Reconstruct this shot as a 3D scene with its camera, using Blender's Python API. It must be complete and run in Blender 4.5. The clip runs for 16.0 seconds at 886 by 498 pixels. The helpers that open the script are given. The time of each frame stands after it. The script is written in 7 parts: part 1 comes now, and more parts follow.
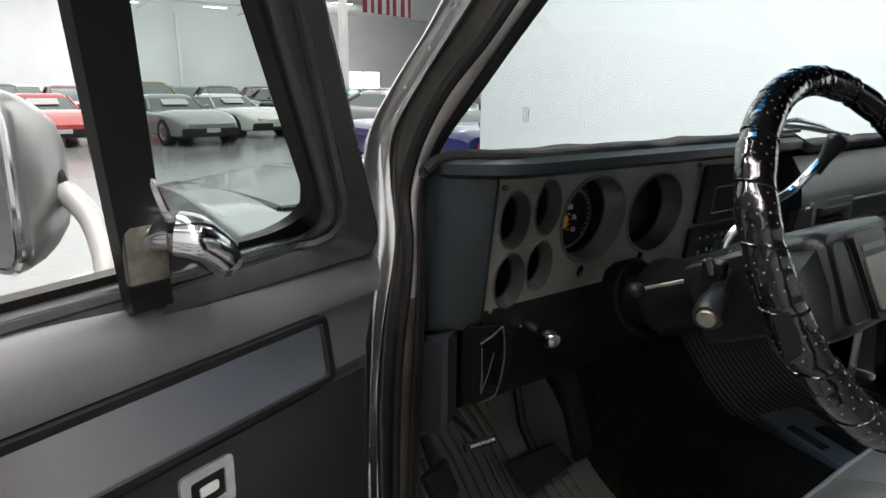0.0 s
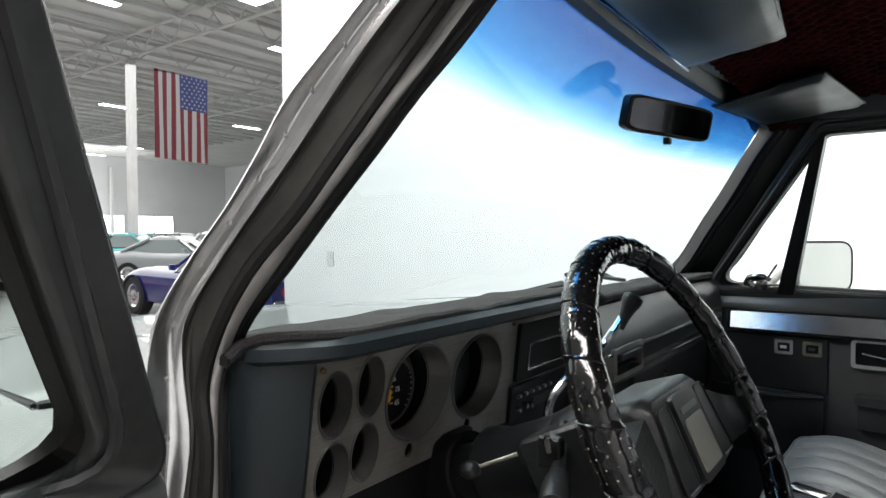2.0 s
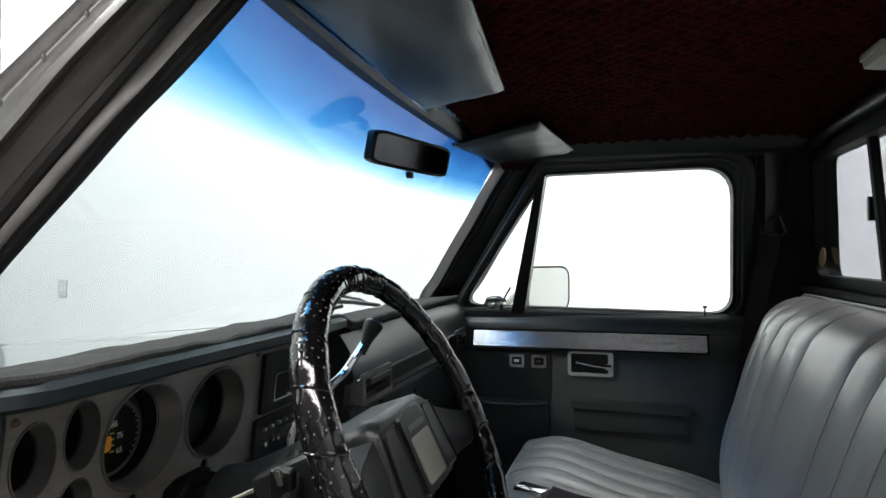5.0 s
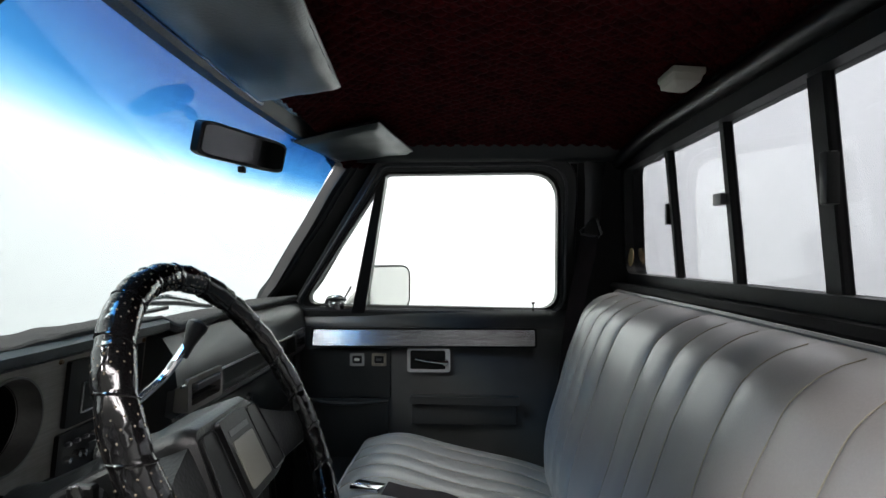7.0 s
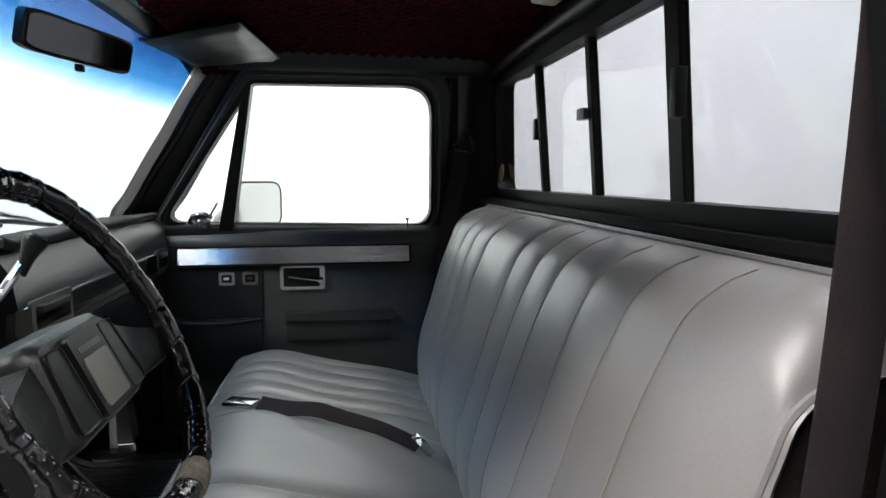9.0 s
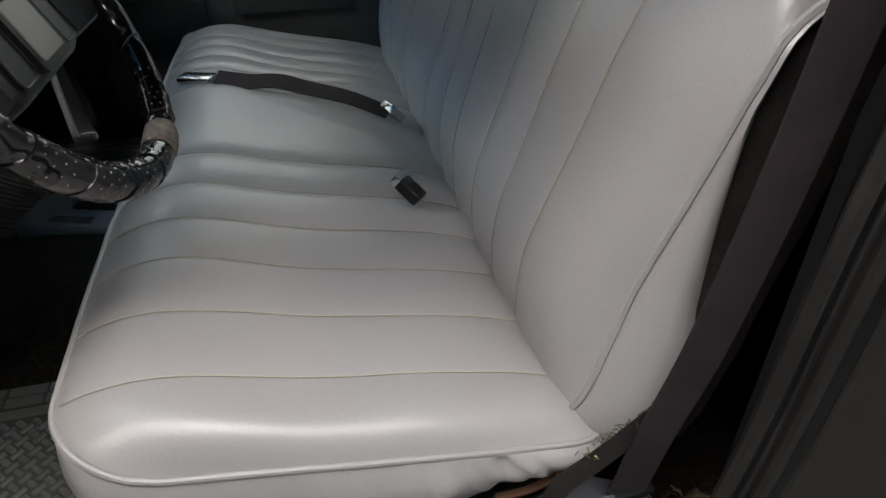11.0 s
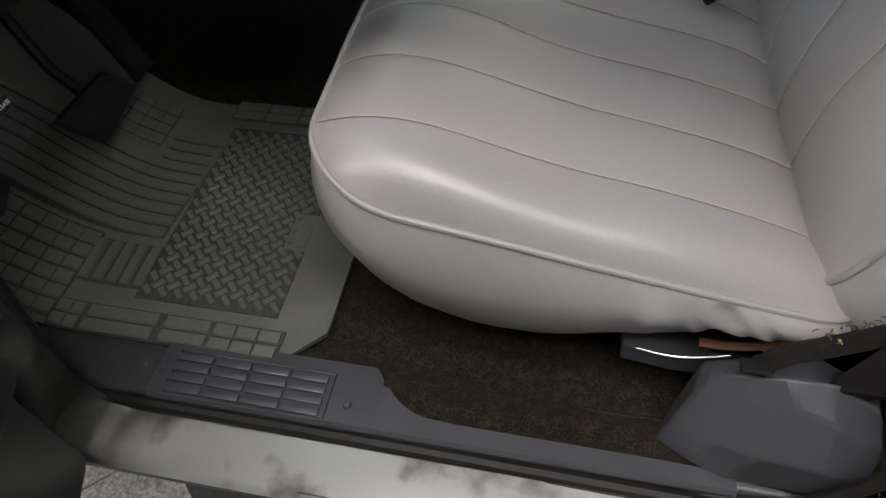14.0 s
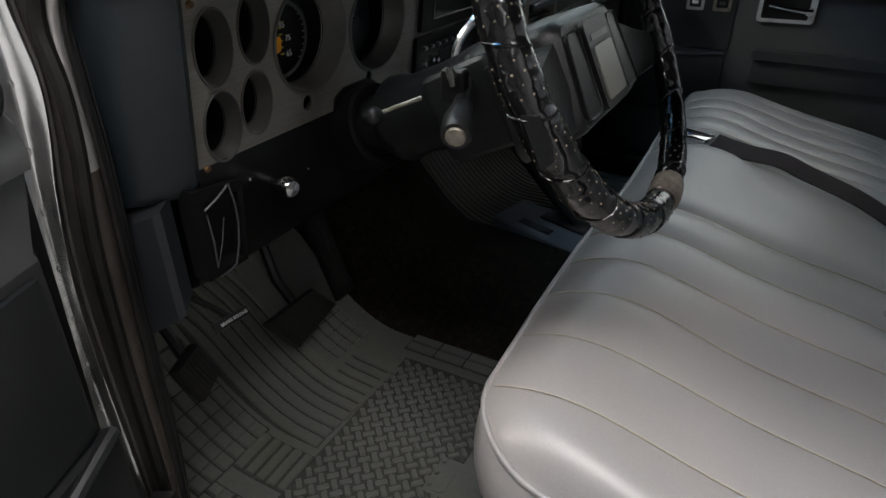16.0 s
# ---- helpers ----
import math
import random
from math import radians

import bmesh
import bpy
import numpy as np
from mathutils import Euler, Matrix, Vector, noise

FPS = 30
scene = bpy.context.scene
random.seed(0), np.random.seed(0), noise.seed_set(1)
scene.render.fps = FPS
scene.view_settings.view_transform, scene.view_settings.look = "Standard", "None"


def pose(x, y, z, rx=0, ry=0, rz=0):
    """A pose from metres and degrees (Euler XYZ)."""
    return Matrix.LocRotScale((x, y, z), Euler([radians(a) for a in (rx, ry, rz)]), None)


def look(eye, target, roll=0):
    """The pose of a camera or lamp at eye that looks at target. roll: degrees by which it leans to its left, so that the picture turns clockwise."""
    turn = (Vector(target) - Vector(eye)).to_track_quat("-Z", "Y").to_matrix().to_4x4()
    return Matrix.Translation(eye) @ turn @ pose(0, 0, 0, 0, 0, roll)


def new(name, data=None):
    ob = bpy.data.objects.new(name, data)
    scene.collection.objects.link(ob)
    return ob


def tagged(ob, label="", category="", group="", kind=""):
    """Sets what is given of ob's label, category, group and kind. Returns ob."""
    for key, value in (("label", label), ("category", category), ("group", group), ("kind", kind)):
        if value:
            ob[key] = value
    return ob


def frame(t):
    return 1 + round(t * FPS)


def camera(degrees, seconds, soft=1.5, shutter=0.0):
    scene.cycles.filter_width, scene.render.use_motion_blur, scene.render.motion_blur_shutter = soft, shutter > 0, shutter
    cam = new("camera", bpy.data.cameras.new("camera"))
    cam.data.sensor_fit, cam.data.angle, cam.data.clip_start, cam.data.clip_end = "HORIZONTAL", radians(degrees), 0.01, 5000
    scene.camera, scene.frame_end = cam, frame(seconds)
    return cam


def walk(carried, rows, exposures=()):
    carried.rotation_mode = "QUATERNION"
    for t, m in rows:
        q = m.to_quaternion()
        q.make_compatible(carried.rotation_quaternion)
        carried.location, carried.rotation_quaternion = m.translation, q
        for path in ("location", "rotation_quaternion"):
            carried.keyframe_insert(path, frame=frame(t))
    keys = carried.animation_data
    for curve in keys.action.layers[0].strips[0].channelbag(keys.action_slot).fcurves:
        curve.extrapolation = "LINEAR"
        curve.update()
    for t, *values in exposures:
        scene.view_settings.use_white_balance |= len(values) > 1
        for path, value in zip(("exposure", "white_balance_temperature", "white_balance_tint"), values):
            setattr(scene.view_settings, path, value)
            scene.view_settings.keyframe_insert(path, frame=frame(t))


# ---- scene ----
cam = camera(70.6, 16.0)
PATH = [
    (0, (-1.191, 0.233, 1.398), (-0.056, 1.804, 0.903), 0.4),
    (0.5, (-1.153, 0.286, 1.409), (0.141, 1.764, 1.03), 0.0),
    (1, (-1.15, 0.308, 1.417), (0.286, 1.673, 1.147), -0.1),
    (1.5, (-1.151, 0.305, 1.423), (0.382, 1.58, 1.271), -0.1),
    (2, (-1.151, 0.295, 1.43), (0.455, 1.486, 1.376), -0.2),
    (2.5, (-1.151, 0.287, 1.433), (0.521, 1.384, 1.433), -0.2),
    (3, (-1.151, 0.279, 1.434), (0.585, 1.273, 1.458), -0.2),
    (3.5, (-1.149, 0.272, 1.435), (0.642, 1.162, 1.459), -0.2),
    (4, (-1.146, 0.266, 1.436), (0.695, 1.046, 1.459), -0.2),
    (6.5, (-1.146, 0.241, 1.434), (0.846, 0.417, 1.456), -0.1),
    (7, (-1.147, 0.235, 1.433), (0.852, 0.299, 1.454), -0.0),
    (7.5, (-1.149, 0.23, 1.432), (0.851, 0.185, 1.447), 0.0),
    (8, (-1.15, 0.224, 1.431), (0.844, 0.07, 1.419), 0.1),
    (10.5, (-1.124, 0.232, 1.379), (0.627, -0.195, 0.512), -0.5),
    (11, (-1.119, 0.234, 1.365), (0.484, -0.126, 0.224), -1.2),
    (11.5, (-1.11, 0.235, 1.348), (0.334, -0.038, -0.008), -1.8),
    (12, (-1.105, 0.237, 1.334), (0.151, 0.068, -0.214), -3.1),
    (12.5, (-1.128, 0.236, 1.299), (0.035, 0.189, -0.327), -4.7),
    (13, (-1.108, 0.25, 1.305), (-0.015, 0.293, -0.369), -4.5),
    (13.5, (-1.108, 0.265, 1.306), (0.054, 0.409, -0.314), -3.3),
    (14, (-1.101, 0.278, 1.316), (0.122, 0.555, -0.242), -2.7),
    (14.5, (-1.099, 0.29, 1.322), (0.163, 0.728, -0.167), -2.5),
    (15, (-1.103, 0.303, 1.335), (0.212, 0.9, -0.049), -1.5),
    (15.5, (-1.109, 0.304, 1.355), (0.314, 1.056, 0.167), -0.8),
    (16, (-1.114, 0.304, 1.369), (0.41, 1.142, 0.382), -0.6),
]

EXPOSURES = [(0.0, 0.25), (1.0, 0.36), (2.5, 0.42), (4.0, 0.43), (7.0, 0.39), (8.0, 0.42), (10.5, 0.24), (12.0, -0.03), (13.5, -0.07), (16.0, -0.02)]
walk(cam, [(t, look(eye, target, roll)) for t, eye, target, roll in PATH], EXPOSURES)

# ---- light ----
world = bpy.data.worlds.new("world")
scene.world = world
world.use_nodes = True
world.node_tree.nodes["Background"].inputs[0].default_value = (0.9, 0.95, 1.0, 1)
world.node_tree.nodes["Background"].inputs[1].default_value = 0.15


def area(name, eye, target, sx, sy, watts, color=(1, 1, 1)):
    data = bpy.data.lights.new(name, "AREA")
    data.shape, data.size, data.size_y, data.energy, data.color = "RECTANGLE", sx, sy, watts, color
    ob = new(name, data)
    ob.matrix_world = look(eye, target)
    return ob


# unseen lamps added to whiten the two booth walls
area("wall_fill", (0.4, 0.1, 5.9), (4.4, 0.1, 1.2), 11.4, 1.0, 680, (1.0, 0.99, 0.98))
area("wall_fill", (-3.0, -2.6, 6.0), (-3.0, -5.4, 1.6), 9.0, 1.2, 84, (1.0, 0.99, 0.98))
area("booth_light", (-2.4, 0.2, 4.3), (-0.6, 0.3, 0.9), 3.2, 0.35, 82, (1.0, 0.94, 0.94))
area("booth_light", (-1.55, 0.6, 4.3), (-1.0, 0.5, 0.9), 3.6, 0.30, 95, (1.0, 0.94, 0.935))
area("booth_light", (-1.9, 3.4, 4.4), (-0.7, 0.4, 0.9), 2.2, 0.4, 150, (1.0, 0.91, 0.87))
# one broad sheet of light stands in for the hall's ceiling lamps
area("hall_fill", (10.0, 33.0, 8.15), (10.0, 33.0, 0), 34.0, 48.0, 7600, (1.0, 1.0, 0.99))
# extra light with no fixture of its own, added to brighten the end wall
area("hall_fill", (12.0, 57.0, 6.6), (12.0, 68.0, 3.6), 36.0, 2.0, 2500, (1.0, 1.0, 0.99))

# ---- materials ----
def material(name, color, rough=0.5, metal=0.0, grain=0.0, grain_scale=200.0, bump=0.0, wear=0.0, wear_scale=6.0,
             wear_color=None, coat=0.0, coat_rough=0.03, sheen=0.0, spec=0.5, stretch=(1, 1, 1)):
    """A principled surface with fine grain, a larger wear pattern and a fine relief."""
    m = bpy.data.materials.new(name)
    m.use_nodes = True
    n, l = m.node_tree.nodes, m.node_tree.links
    p = n["Principled BSDF"]
    p.inputs["Roughness"].default_value, p.inputs["Metallic"].default_value = rough, metal
    p.inputs["Coat Weight"].default_value, p.inputs["Sheen Weight"].default_value = coat, sheen
    p.inputs["Specular IOR Level"].default_value = spec
    p.inputs["Coat Roughness"].default_value = coat_rough
    p.inputs["Base Color"].default_value = (*color, 1)
    tc = n.new("ShaderNodeTexCoord")
    mp = n.new("ShaderNodeMapping")
    mp.inputs["Scale"].default_value = stretch
    l.new(tc.outputs["Object"], mp.inputs["Vector"])
    fine = n.new("ShaderNodeTexNoise")
    fine.inputs["Scale"].default_value, fine.inputs["Detail"].default_value = grain_scale, 4
    l.new(mp.outputs[0], fine.inputs["Vector"])
    big = n.new("ShaderNodeTexNoise")
    big.inputs["Scale"].default_value, big.inputs["Detail"].default_value = wear_scale, 6
    l.new(tc.outputs["Object"], big.inputs["Vector"])
    col = None
    if wear > 0 or grain > 0:
        ramp = n.new("ShaderNodeMapRange")
        ramp.interpolation_type = "SMOOTHSTEP"
        ramp.inputs["From Min"].default_value, ramp.inputs["From Max"].default_value = 0.36, 0.76
        ramp.inputs["To Max"].default_value = wear
        l.new(big.outputs["Fac"], ramp.inputs["Value"])
        mix = n.new("ShaderNodeMix")
        mix.data_type = "RGBA"
        mix.inputs["A"].default_value = (*color, 1)
        wc = wear_color or tuple(c * 0.5 for c in color)
        mix.inputs["B"].default_value = (*wc, 1)
        l.new(ramp.outputs[0], mix.inputs["Factor"])
        hs = n.new("ShaderNodeHueSaturation")
        gr = n.new("ShaderNodeMapRange")
        gr.inputs["From Min"].default_value, gr.inputs["From Max"].default_value = 0.3, 0.7
        gr.inputs["To Min"].default_value, gr.inputs["To Max"].default_value = 1 - grain, 1 + grain
        l.new(fine.outputs["Fac"], gr.inputs["Value"])
        l.new(gr.outputs[0], hs.inputs["Value"])
        l.new(mix.outputs["Result"], hs.inputs["Color"])
        l.new(hs.outputs[0], p.inputs["Base Color"])
        rr = n.new("ShaderNodeMapRange")
        rr.inputs["To Min"].default_value, rr.inputs["To Max"].default_value = max(0.02, rough - 0.03), min(1, rough + 0.06)
        l.new(big.outputs["Fac"], rr.inputs["Value"])
        l.new(rr.outputs[0], p.inputs["Roughness"])
    if bump > 0:
        b = n.new("ShaderNodeBump")
        b.inputs["Strength"].default_value, b.inputs["Distance"].default_value = bump, 0.002
        l.new(fine.outputs["Fac"], b.inputs["Height"])
        l.new(b.outputs[0], p.inputs["Normal"])
    return m


def glass(name, color=(0.9, 1.0, 0.97), rough=0.0):
    m = bpy.data.materials.new(name)
    m.use_nodes = True
    n, l = m.node_tree.nodes, m.node_tree.links
    n.remove(n["Principled BSDF"])
    t = n.new("ShaderNodeBsdfTransparent")
    t.inputs[0].default_value = (*color, 1)
    g = n.new("ShaderNodeBsdfGlossy")
    g.inputs["Roughness"].default_value = rough
    f = n.new("ShaderNodeLayerWeight")
    pw = n.new("ShaderNodeMath")
    pw.operation = "POWER"
    pw.inputs[1].default_value = 4.0
    sc = n.new("ShaderNodeMapRange")
    sc.inputs["To Min"].default_value, sc.inputs["To Max"].default_value = 0.02, 0.45
    mx = n.new("ShaderNodeMixShader")
    l.new(f.outputs["Facing"], pw.inputs[0])
    l.new(pw.outputs[0], sc.inputs["Value"])
    l.new(sc.outputs[0], mx.inputs[0])
    l.new(t.outputs[0], mx.inputs[1])
    l.new(g.outputs[0], mx.inputs[2])
    l.new(mx.outputs[0], n["Material Output"].inputs[0])
    return m


def emission(name, color, strength):
    m = bpy.data.materials.new(name)
    m.use_nodes = True
    p = m.node_tree.nodes["Principled BSDF"]
    p.inputs["Base Color"].default_value = (*color, 1)
    p.inputs["Emission Color"].default_value = (*color, 1)
    p.inputs["Emission Strength"].default_value = strength
    return m


SEAT = material("seat_vinyl", (0.245, 0.242, 0.242), 0.36, coat=0.5, coat_rough=0.34, grain=0.04, grain_scale=350, bump=0.08, wear=0.5, wear_scale=3.2, wear_color=(0.290, 0.266, 0.246))
SEAT_DARK = material("seat_back_cloth", (0.009, 0.0085, 0.008), 0.9, grain=0.3, grain_scale=300, bump=0.4, wear=0.6, wear_scale=26, wear_color=(0.024, 0.021, 0.016), spec=0.2)
STITCH = material("pale_stitching", (0.36, 0.33, 0.26), 0.8)
VINYL = material("dark_vinyl", (0.0155, 0.017, 0.018), 0.315, grain=0.10, grain_scale=700, bump=0.07, wear=0.4, wear_color=(0.023, 0.024, 0.024), spec=0.5)
BLUE_VINYL = material("slate_blue_plastic", (0.0105, 0.0160, 0.0190), 0.33, grain=0.12, grain_scale=450, bump=0.14, wear=0.4, wear_color=(0.016, 0.024, 0.029), spec=0.45)
GREY_PLASTIC = material("grey_plastic", (0.045, 0.0465, 0.052), 0.33, grain=0.08, grain_scale=500, bump=0.15, wear=0.5, wear_color=(0.068, 0.068, 0.074))
BLACK = material("black_plastic", (0.005, 0.005, 0.0055), 0.36, grain=0.2, grain_scale=300, bump=0.1, wear=0.4, wear_color=(0.014, 0.014, 0.013), spec=0.28)
RUBBER = material("black_rubber", (0.008, 0.0075, 0.007), 0.55, grain=0.2, grain_scale=200, bump=0.2, wear=0.6, wear_scale=30, wear_color=(0.020, 0.018, 0.015), spec=0.3)
PAINT = material("grey_metallic_paint", (0.57, 0.57, 0.565), 0.22, metal=0.95, grain=0.06, grain_scale=60, wear=0.5, wear_scale=12, wear_color=(0.30, 0.29, 0.27), coat=0.2)
DARK_PAINT = material("dark_grey_paint", (0.050, 0.051, 0.052), 0.24, metal=0.2, grain=0.12, grain_scale=50, wear=0.6, wear_scale=10, wear_color=(0.060, 0.060, 0.060), spec=0.5)
HOOD_PAINT = material("silver_blue_paint", (0.185, 0.198, 0.194), 0.06, metal=0.05, grain=0.03, grain_scale=80, wear=0.15, spec=0.5)
PUNCH = material("dull_tan_backing", (0.17, 0.14, 0.098), 0.6)
PILLAR_PAINT = material("grey_pillar_paint", (0.47, 0.455, 0.44), 0.33, metal=0.6, grain=0.1, grain_scale=50, wear=0.7, wear_scale=14, wear_color=(0.20, 0.19, 0.175), spec=0.5)
KICK = material("slate_kick_plastic", (0.016, 0.018, 0.021), 0.30, grain=0.10, grain_scale=350, bump=0.1, wear=0.5, wear_scale=9, wear_color=(0.040, 0.042, 0.045))
HUB_VINYL = material("black_hub_vinyl", (0.0098, 0.0106, 0.0110), 0.33, grain=0.2, grain_scale=260, bump=0.3, wear=0.4, wear_color=(0.011, 0.0115, 0.0115), spec=0.34)
ARM_VINYL = material("armrest_vinyl", (0.030, 0.031, 0.032), 0.34, grain=0.12, grain_scale=400, bump=0.15, wear=0.4, wear_color=(0.042, 0.042, 0.042))
CONSOLE = material("slate_console_plastic", (0.15, 0.168, 0.182), 0.16, grain=0.08, grain_scale=400, bump=0.1, wear=0.4, wear_color=(0.06, 0.07, 0.078))
VISOR = material("slate_visor_vinyl", (0.016, 0.021, 0.0225), 0.33, grain=0.15, grain_scale=200, bump=0.2, wear=0.5, wear_scale=8, wear_color=(0.028, 0.034, 0.035), spec=0.55)
FLANGE = material("bare_grey_flange_paint", (0.72, 0.72, 0.715), 0.21, metal=0.95, grain=0.08, grain_scale=60, bump=0.05, wear=0.6, wear_scale=9, wear_color=(0.52, 0.51, 0.50), spec=0.5)
RIVET = material("bright_rivet", (0.66, 0.66, 0.65), 0.20, metal=0.9)
EMBLEM = material("dull_cream_plate", (0.20, 0.195, 0.17), 0.3, wear=0.4, wear_color=(0.12, 0.115, 0.10))
PILLAR_DARK = material("dark_channel_paint", (0.075, 0.070, 0.064), 0.40, metal=0.3, grain=0.1, grain_scale=60, wear=0.7, wear_scale=16, wear_color=(0.045, 0.041, 0.036))
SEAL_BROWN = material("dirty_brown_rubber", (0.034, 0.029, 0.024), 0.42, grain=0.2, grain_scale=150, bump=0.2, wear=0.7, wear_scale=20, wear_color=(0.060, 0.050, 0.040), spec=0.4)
# one vinyl in three tones, painting in a lit pad, dimmer passenger door, shaded card
LIT_DOOR_VINYL = material("lit_door_vinyl", (0.072, 0.0725, 0.0735), 0.315, grain=0.08, grain_scale=700, bump=0.06, wear=0.4, wear_color=(0.088, 0.088, 0.088), spec=0.6)
SHADED_DOOR_VINYL = material("shaded_door_vinyl", (0.022, 0.0222, 0.0222), 0.36, grain=0.08, grain_scale=700, bump=0.06, wear=0.5, wear_scale=7, wear_color=(0.032, 0.031, 0.030), spec=0.45)
DIM_DOOR_VINYL = material("dim_passenger_door_vinyl", (0.052, 0.053, 0.053), 0.33, grain=0.08, grain_scale=700, bump=0.06, wear=0.6, wear_scale=7, wear_color=(0.028, 0.027, 0.025), spec=0.55)
JAMB_PAINT = material("dark_jamb_paint", (0.045, 0.045, 0.046), 0.30, metal=0.35, grain=0.12, grain_scale=50, wear=0.6, wear_scale=10, wear_color=(0.075, 0.074, 0.072), spec=0.4)
CHROME = material("chrome", (0.66, 0.66, 0.67), 0.10, metal=1.0, grain=0.03, wear=0.5, wear_scale=30, wear_color=(0.32, 0.31, 0.29))
SATIN_CHROME = material("satin_chrome", (0.60, 0.60, 0.61), 0.22, metal=0.55, grain=0.03, wear=0.5, wear_scale=30, wear_color=(0.34, 0.33, 0.31))
STRIP = material("brushed_door_strip", (0.74, 0.75, 0.78), 0.16, metal=1.0, grain=0.05, grain_scale=60, bump=0.25, stretch=(50, 0.12, 50))
BRUSHED = material("brushed_aluminium", (0.64, 0.65, 0.68), 0.205, metal=1.0, grain=0.07, grain_scale=60, bump=0.03, stretch=(40, 0.6, 40))
BEZEL = material("worn_brushed_bezel", (0.29, 0.275, 0.25), 0.40, metal=0.7, grain=0.14, grain_scale=30, wear=0.6, wear_scale=14, wear_color=(0.13, 0.12, 0.10), stretch=(0.5, 40, 30))
CARPET = material("black_carpet", (0.013, 0.0115, 0.0095), 1.0, grain=0.8, grain_scale=420, bump=1.0, wear=0.9, wear_scale=75, wear_color=(0.029, 0.023, 0.015), sheen=0.02, spec=0.08)
DASH_CLOTH = material("charcoal_dash_cover", (0.027, 0.026, 0.026), 1.0, grain=0.45, grain_scale=500, bump=0.8, wear=0.6, wear_scale=25, wear_color=(0.034, 0.034, 0.034), sheen=0.1, spec=0.2)
MAT_RUBBER = material("grey_green_rubber", (0.088, 0.094, 0.085), 0.46, grain=0.08, grain_scale=120, bump=0.1, wear=0.6, wear_scale=11, wear_color=(0.125, 0.12, 0.088))
RED_VELVET = material("dark_red_velvet", (0.036, 0.002, 0.003), 0.9, grain=0.5, grain_scale=160, bump=0.4, wear=0.7, wear_scale=22, wear_color=(0.008, 0.0007, 0.001), spec=0.08)
WEBBING = material("black_belt_webbing", (0.016, 0.0125, 0.014), 0.75, grain=0.3, grain_scale=900, bump=0.15, wear=0.6, wear_scale=24, wear_color=(0.027, 0.021, 0.023), spec=0.2)
LACE = material("glossy_black_vinyl_wrap", (0.0055, 0.0055, 0.006), 0.10, grain=0.2, grain_scale=160, bump=0.12, wear=0.3, wear_scale=40, wear_color=(0.010, 0.010, 0.010), coat=0.35)
WHITE_WALL = material("white_booth_wall", (0.84, 0.85, 0.86), 0.7, grain=0.01, grain_scale=3, wear=0.05, wear_scale=0.6)
HALL_WALL = material("hall_wall_paint", (0.63, 0.635, 0.64), 0.7, grain=0.02, grain_scale=4, wear=0.15, wear_scale=0.3)
DECK = material("pale_ceiling_deck", (0.72, 0.72, 0.70), 0.7, grain=0.02, wear=0.2, wear_scale=0.5)
ARM_PAINT = material("pale_painted_tube", (0.36, 0.355, 0.335), 0.35, grain=0.03, wear=0.3, wear_scale=20)
STEEL_WHITE = material("white_painted_steel", (0.62, 0.62, 0.61), 0.6, grain=0.03, wear=0.2, wear_scale=1.5)
EPOXY = material("polished_grey_floor", (0.27, 0.28, 0.275), 0.16, grain=0.04, grain_scale=8, wear=0.35, wear_scale=0.7, wear_color=(0.24, 0.25, 0.245))
TILE_LIGHT = material("speckled_light_tile", (0.27, 0.27, 0.262), 0.45, grain=0.55, grain_scale=150, wear=0.7, wear_scale=90, wear_color=(0.15, 0.15, 0.145))
TILE_DARK = material("dark_tile", (0.03, 0.03, 0.032), 0.4, grain=0.6, grain_scale=90, wear=0.3, wear_scale=30, wear_color=(0.08, 0.08, 0.08))
CUP = material("dark_gauge_cup", (0.17, 0.167, 0.16), 0.30, metal=0.75, grain=0.06, wear=0.3)
GAUGE_BLACK = material("matt_black_gauge_barrel", (0.004, 0.004, 0.004), 0.7, grain=0.2, grain_scale=200, spec=0.15)
REAR_BLACK = material("matt_black_rear_trim", (0.0045, 0.0045, 0.005), 0.46, grain=0.2, grain_scale=300, bump=0.1, wear=0.4, wear_color=(0.010, 0.010, 0.010), spec=0.16)
AMBER = material("amber_plastic", (0.85, 0.34, 0.02), 0.4)
YELLOW_INK = material("yellow_print", (0.45, 0.33, 0.06), 0.6)
INK_WHITE = material("white_print", (0.6, 0.6, 0.58), 0.6)
TARNISH = material("tarnished_metal", (0.26, 0.24, 0.20), 0.38, metal=0.7, grain=0.2, grain_scale=120, wear=0.7, wear_scale=40, wear_color=(0.07, 0.06, 0.045))
CREAM = material("cream_plastic", (0.55, 0.52, 0.43), 0.35, wear=0.3)
LENS = material("dome_lens_plastic", (0.62, 0.60, 0.52), 0.3, wear=0.3)


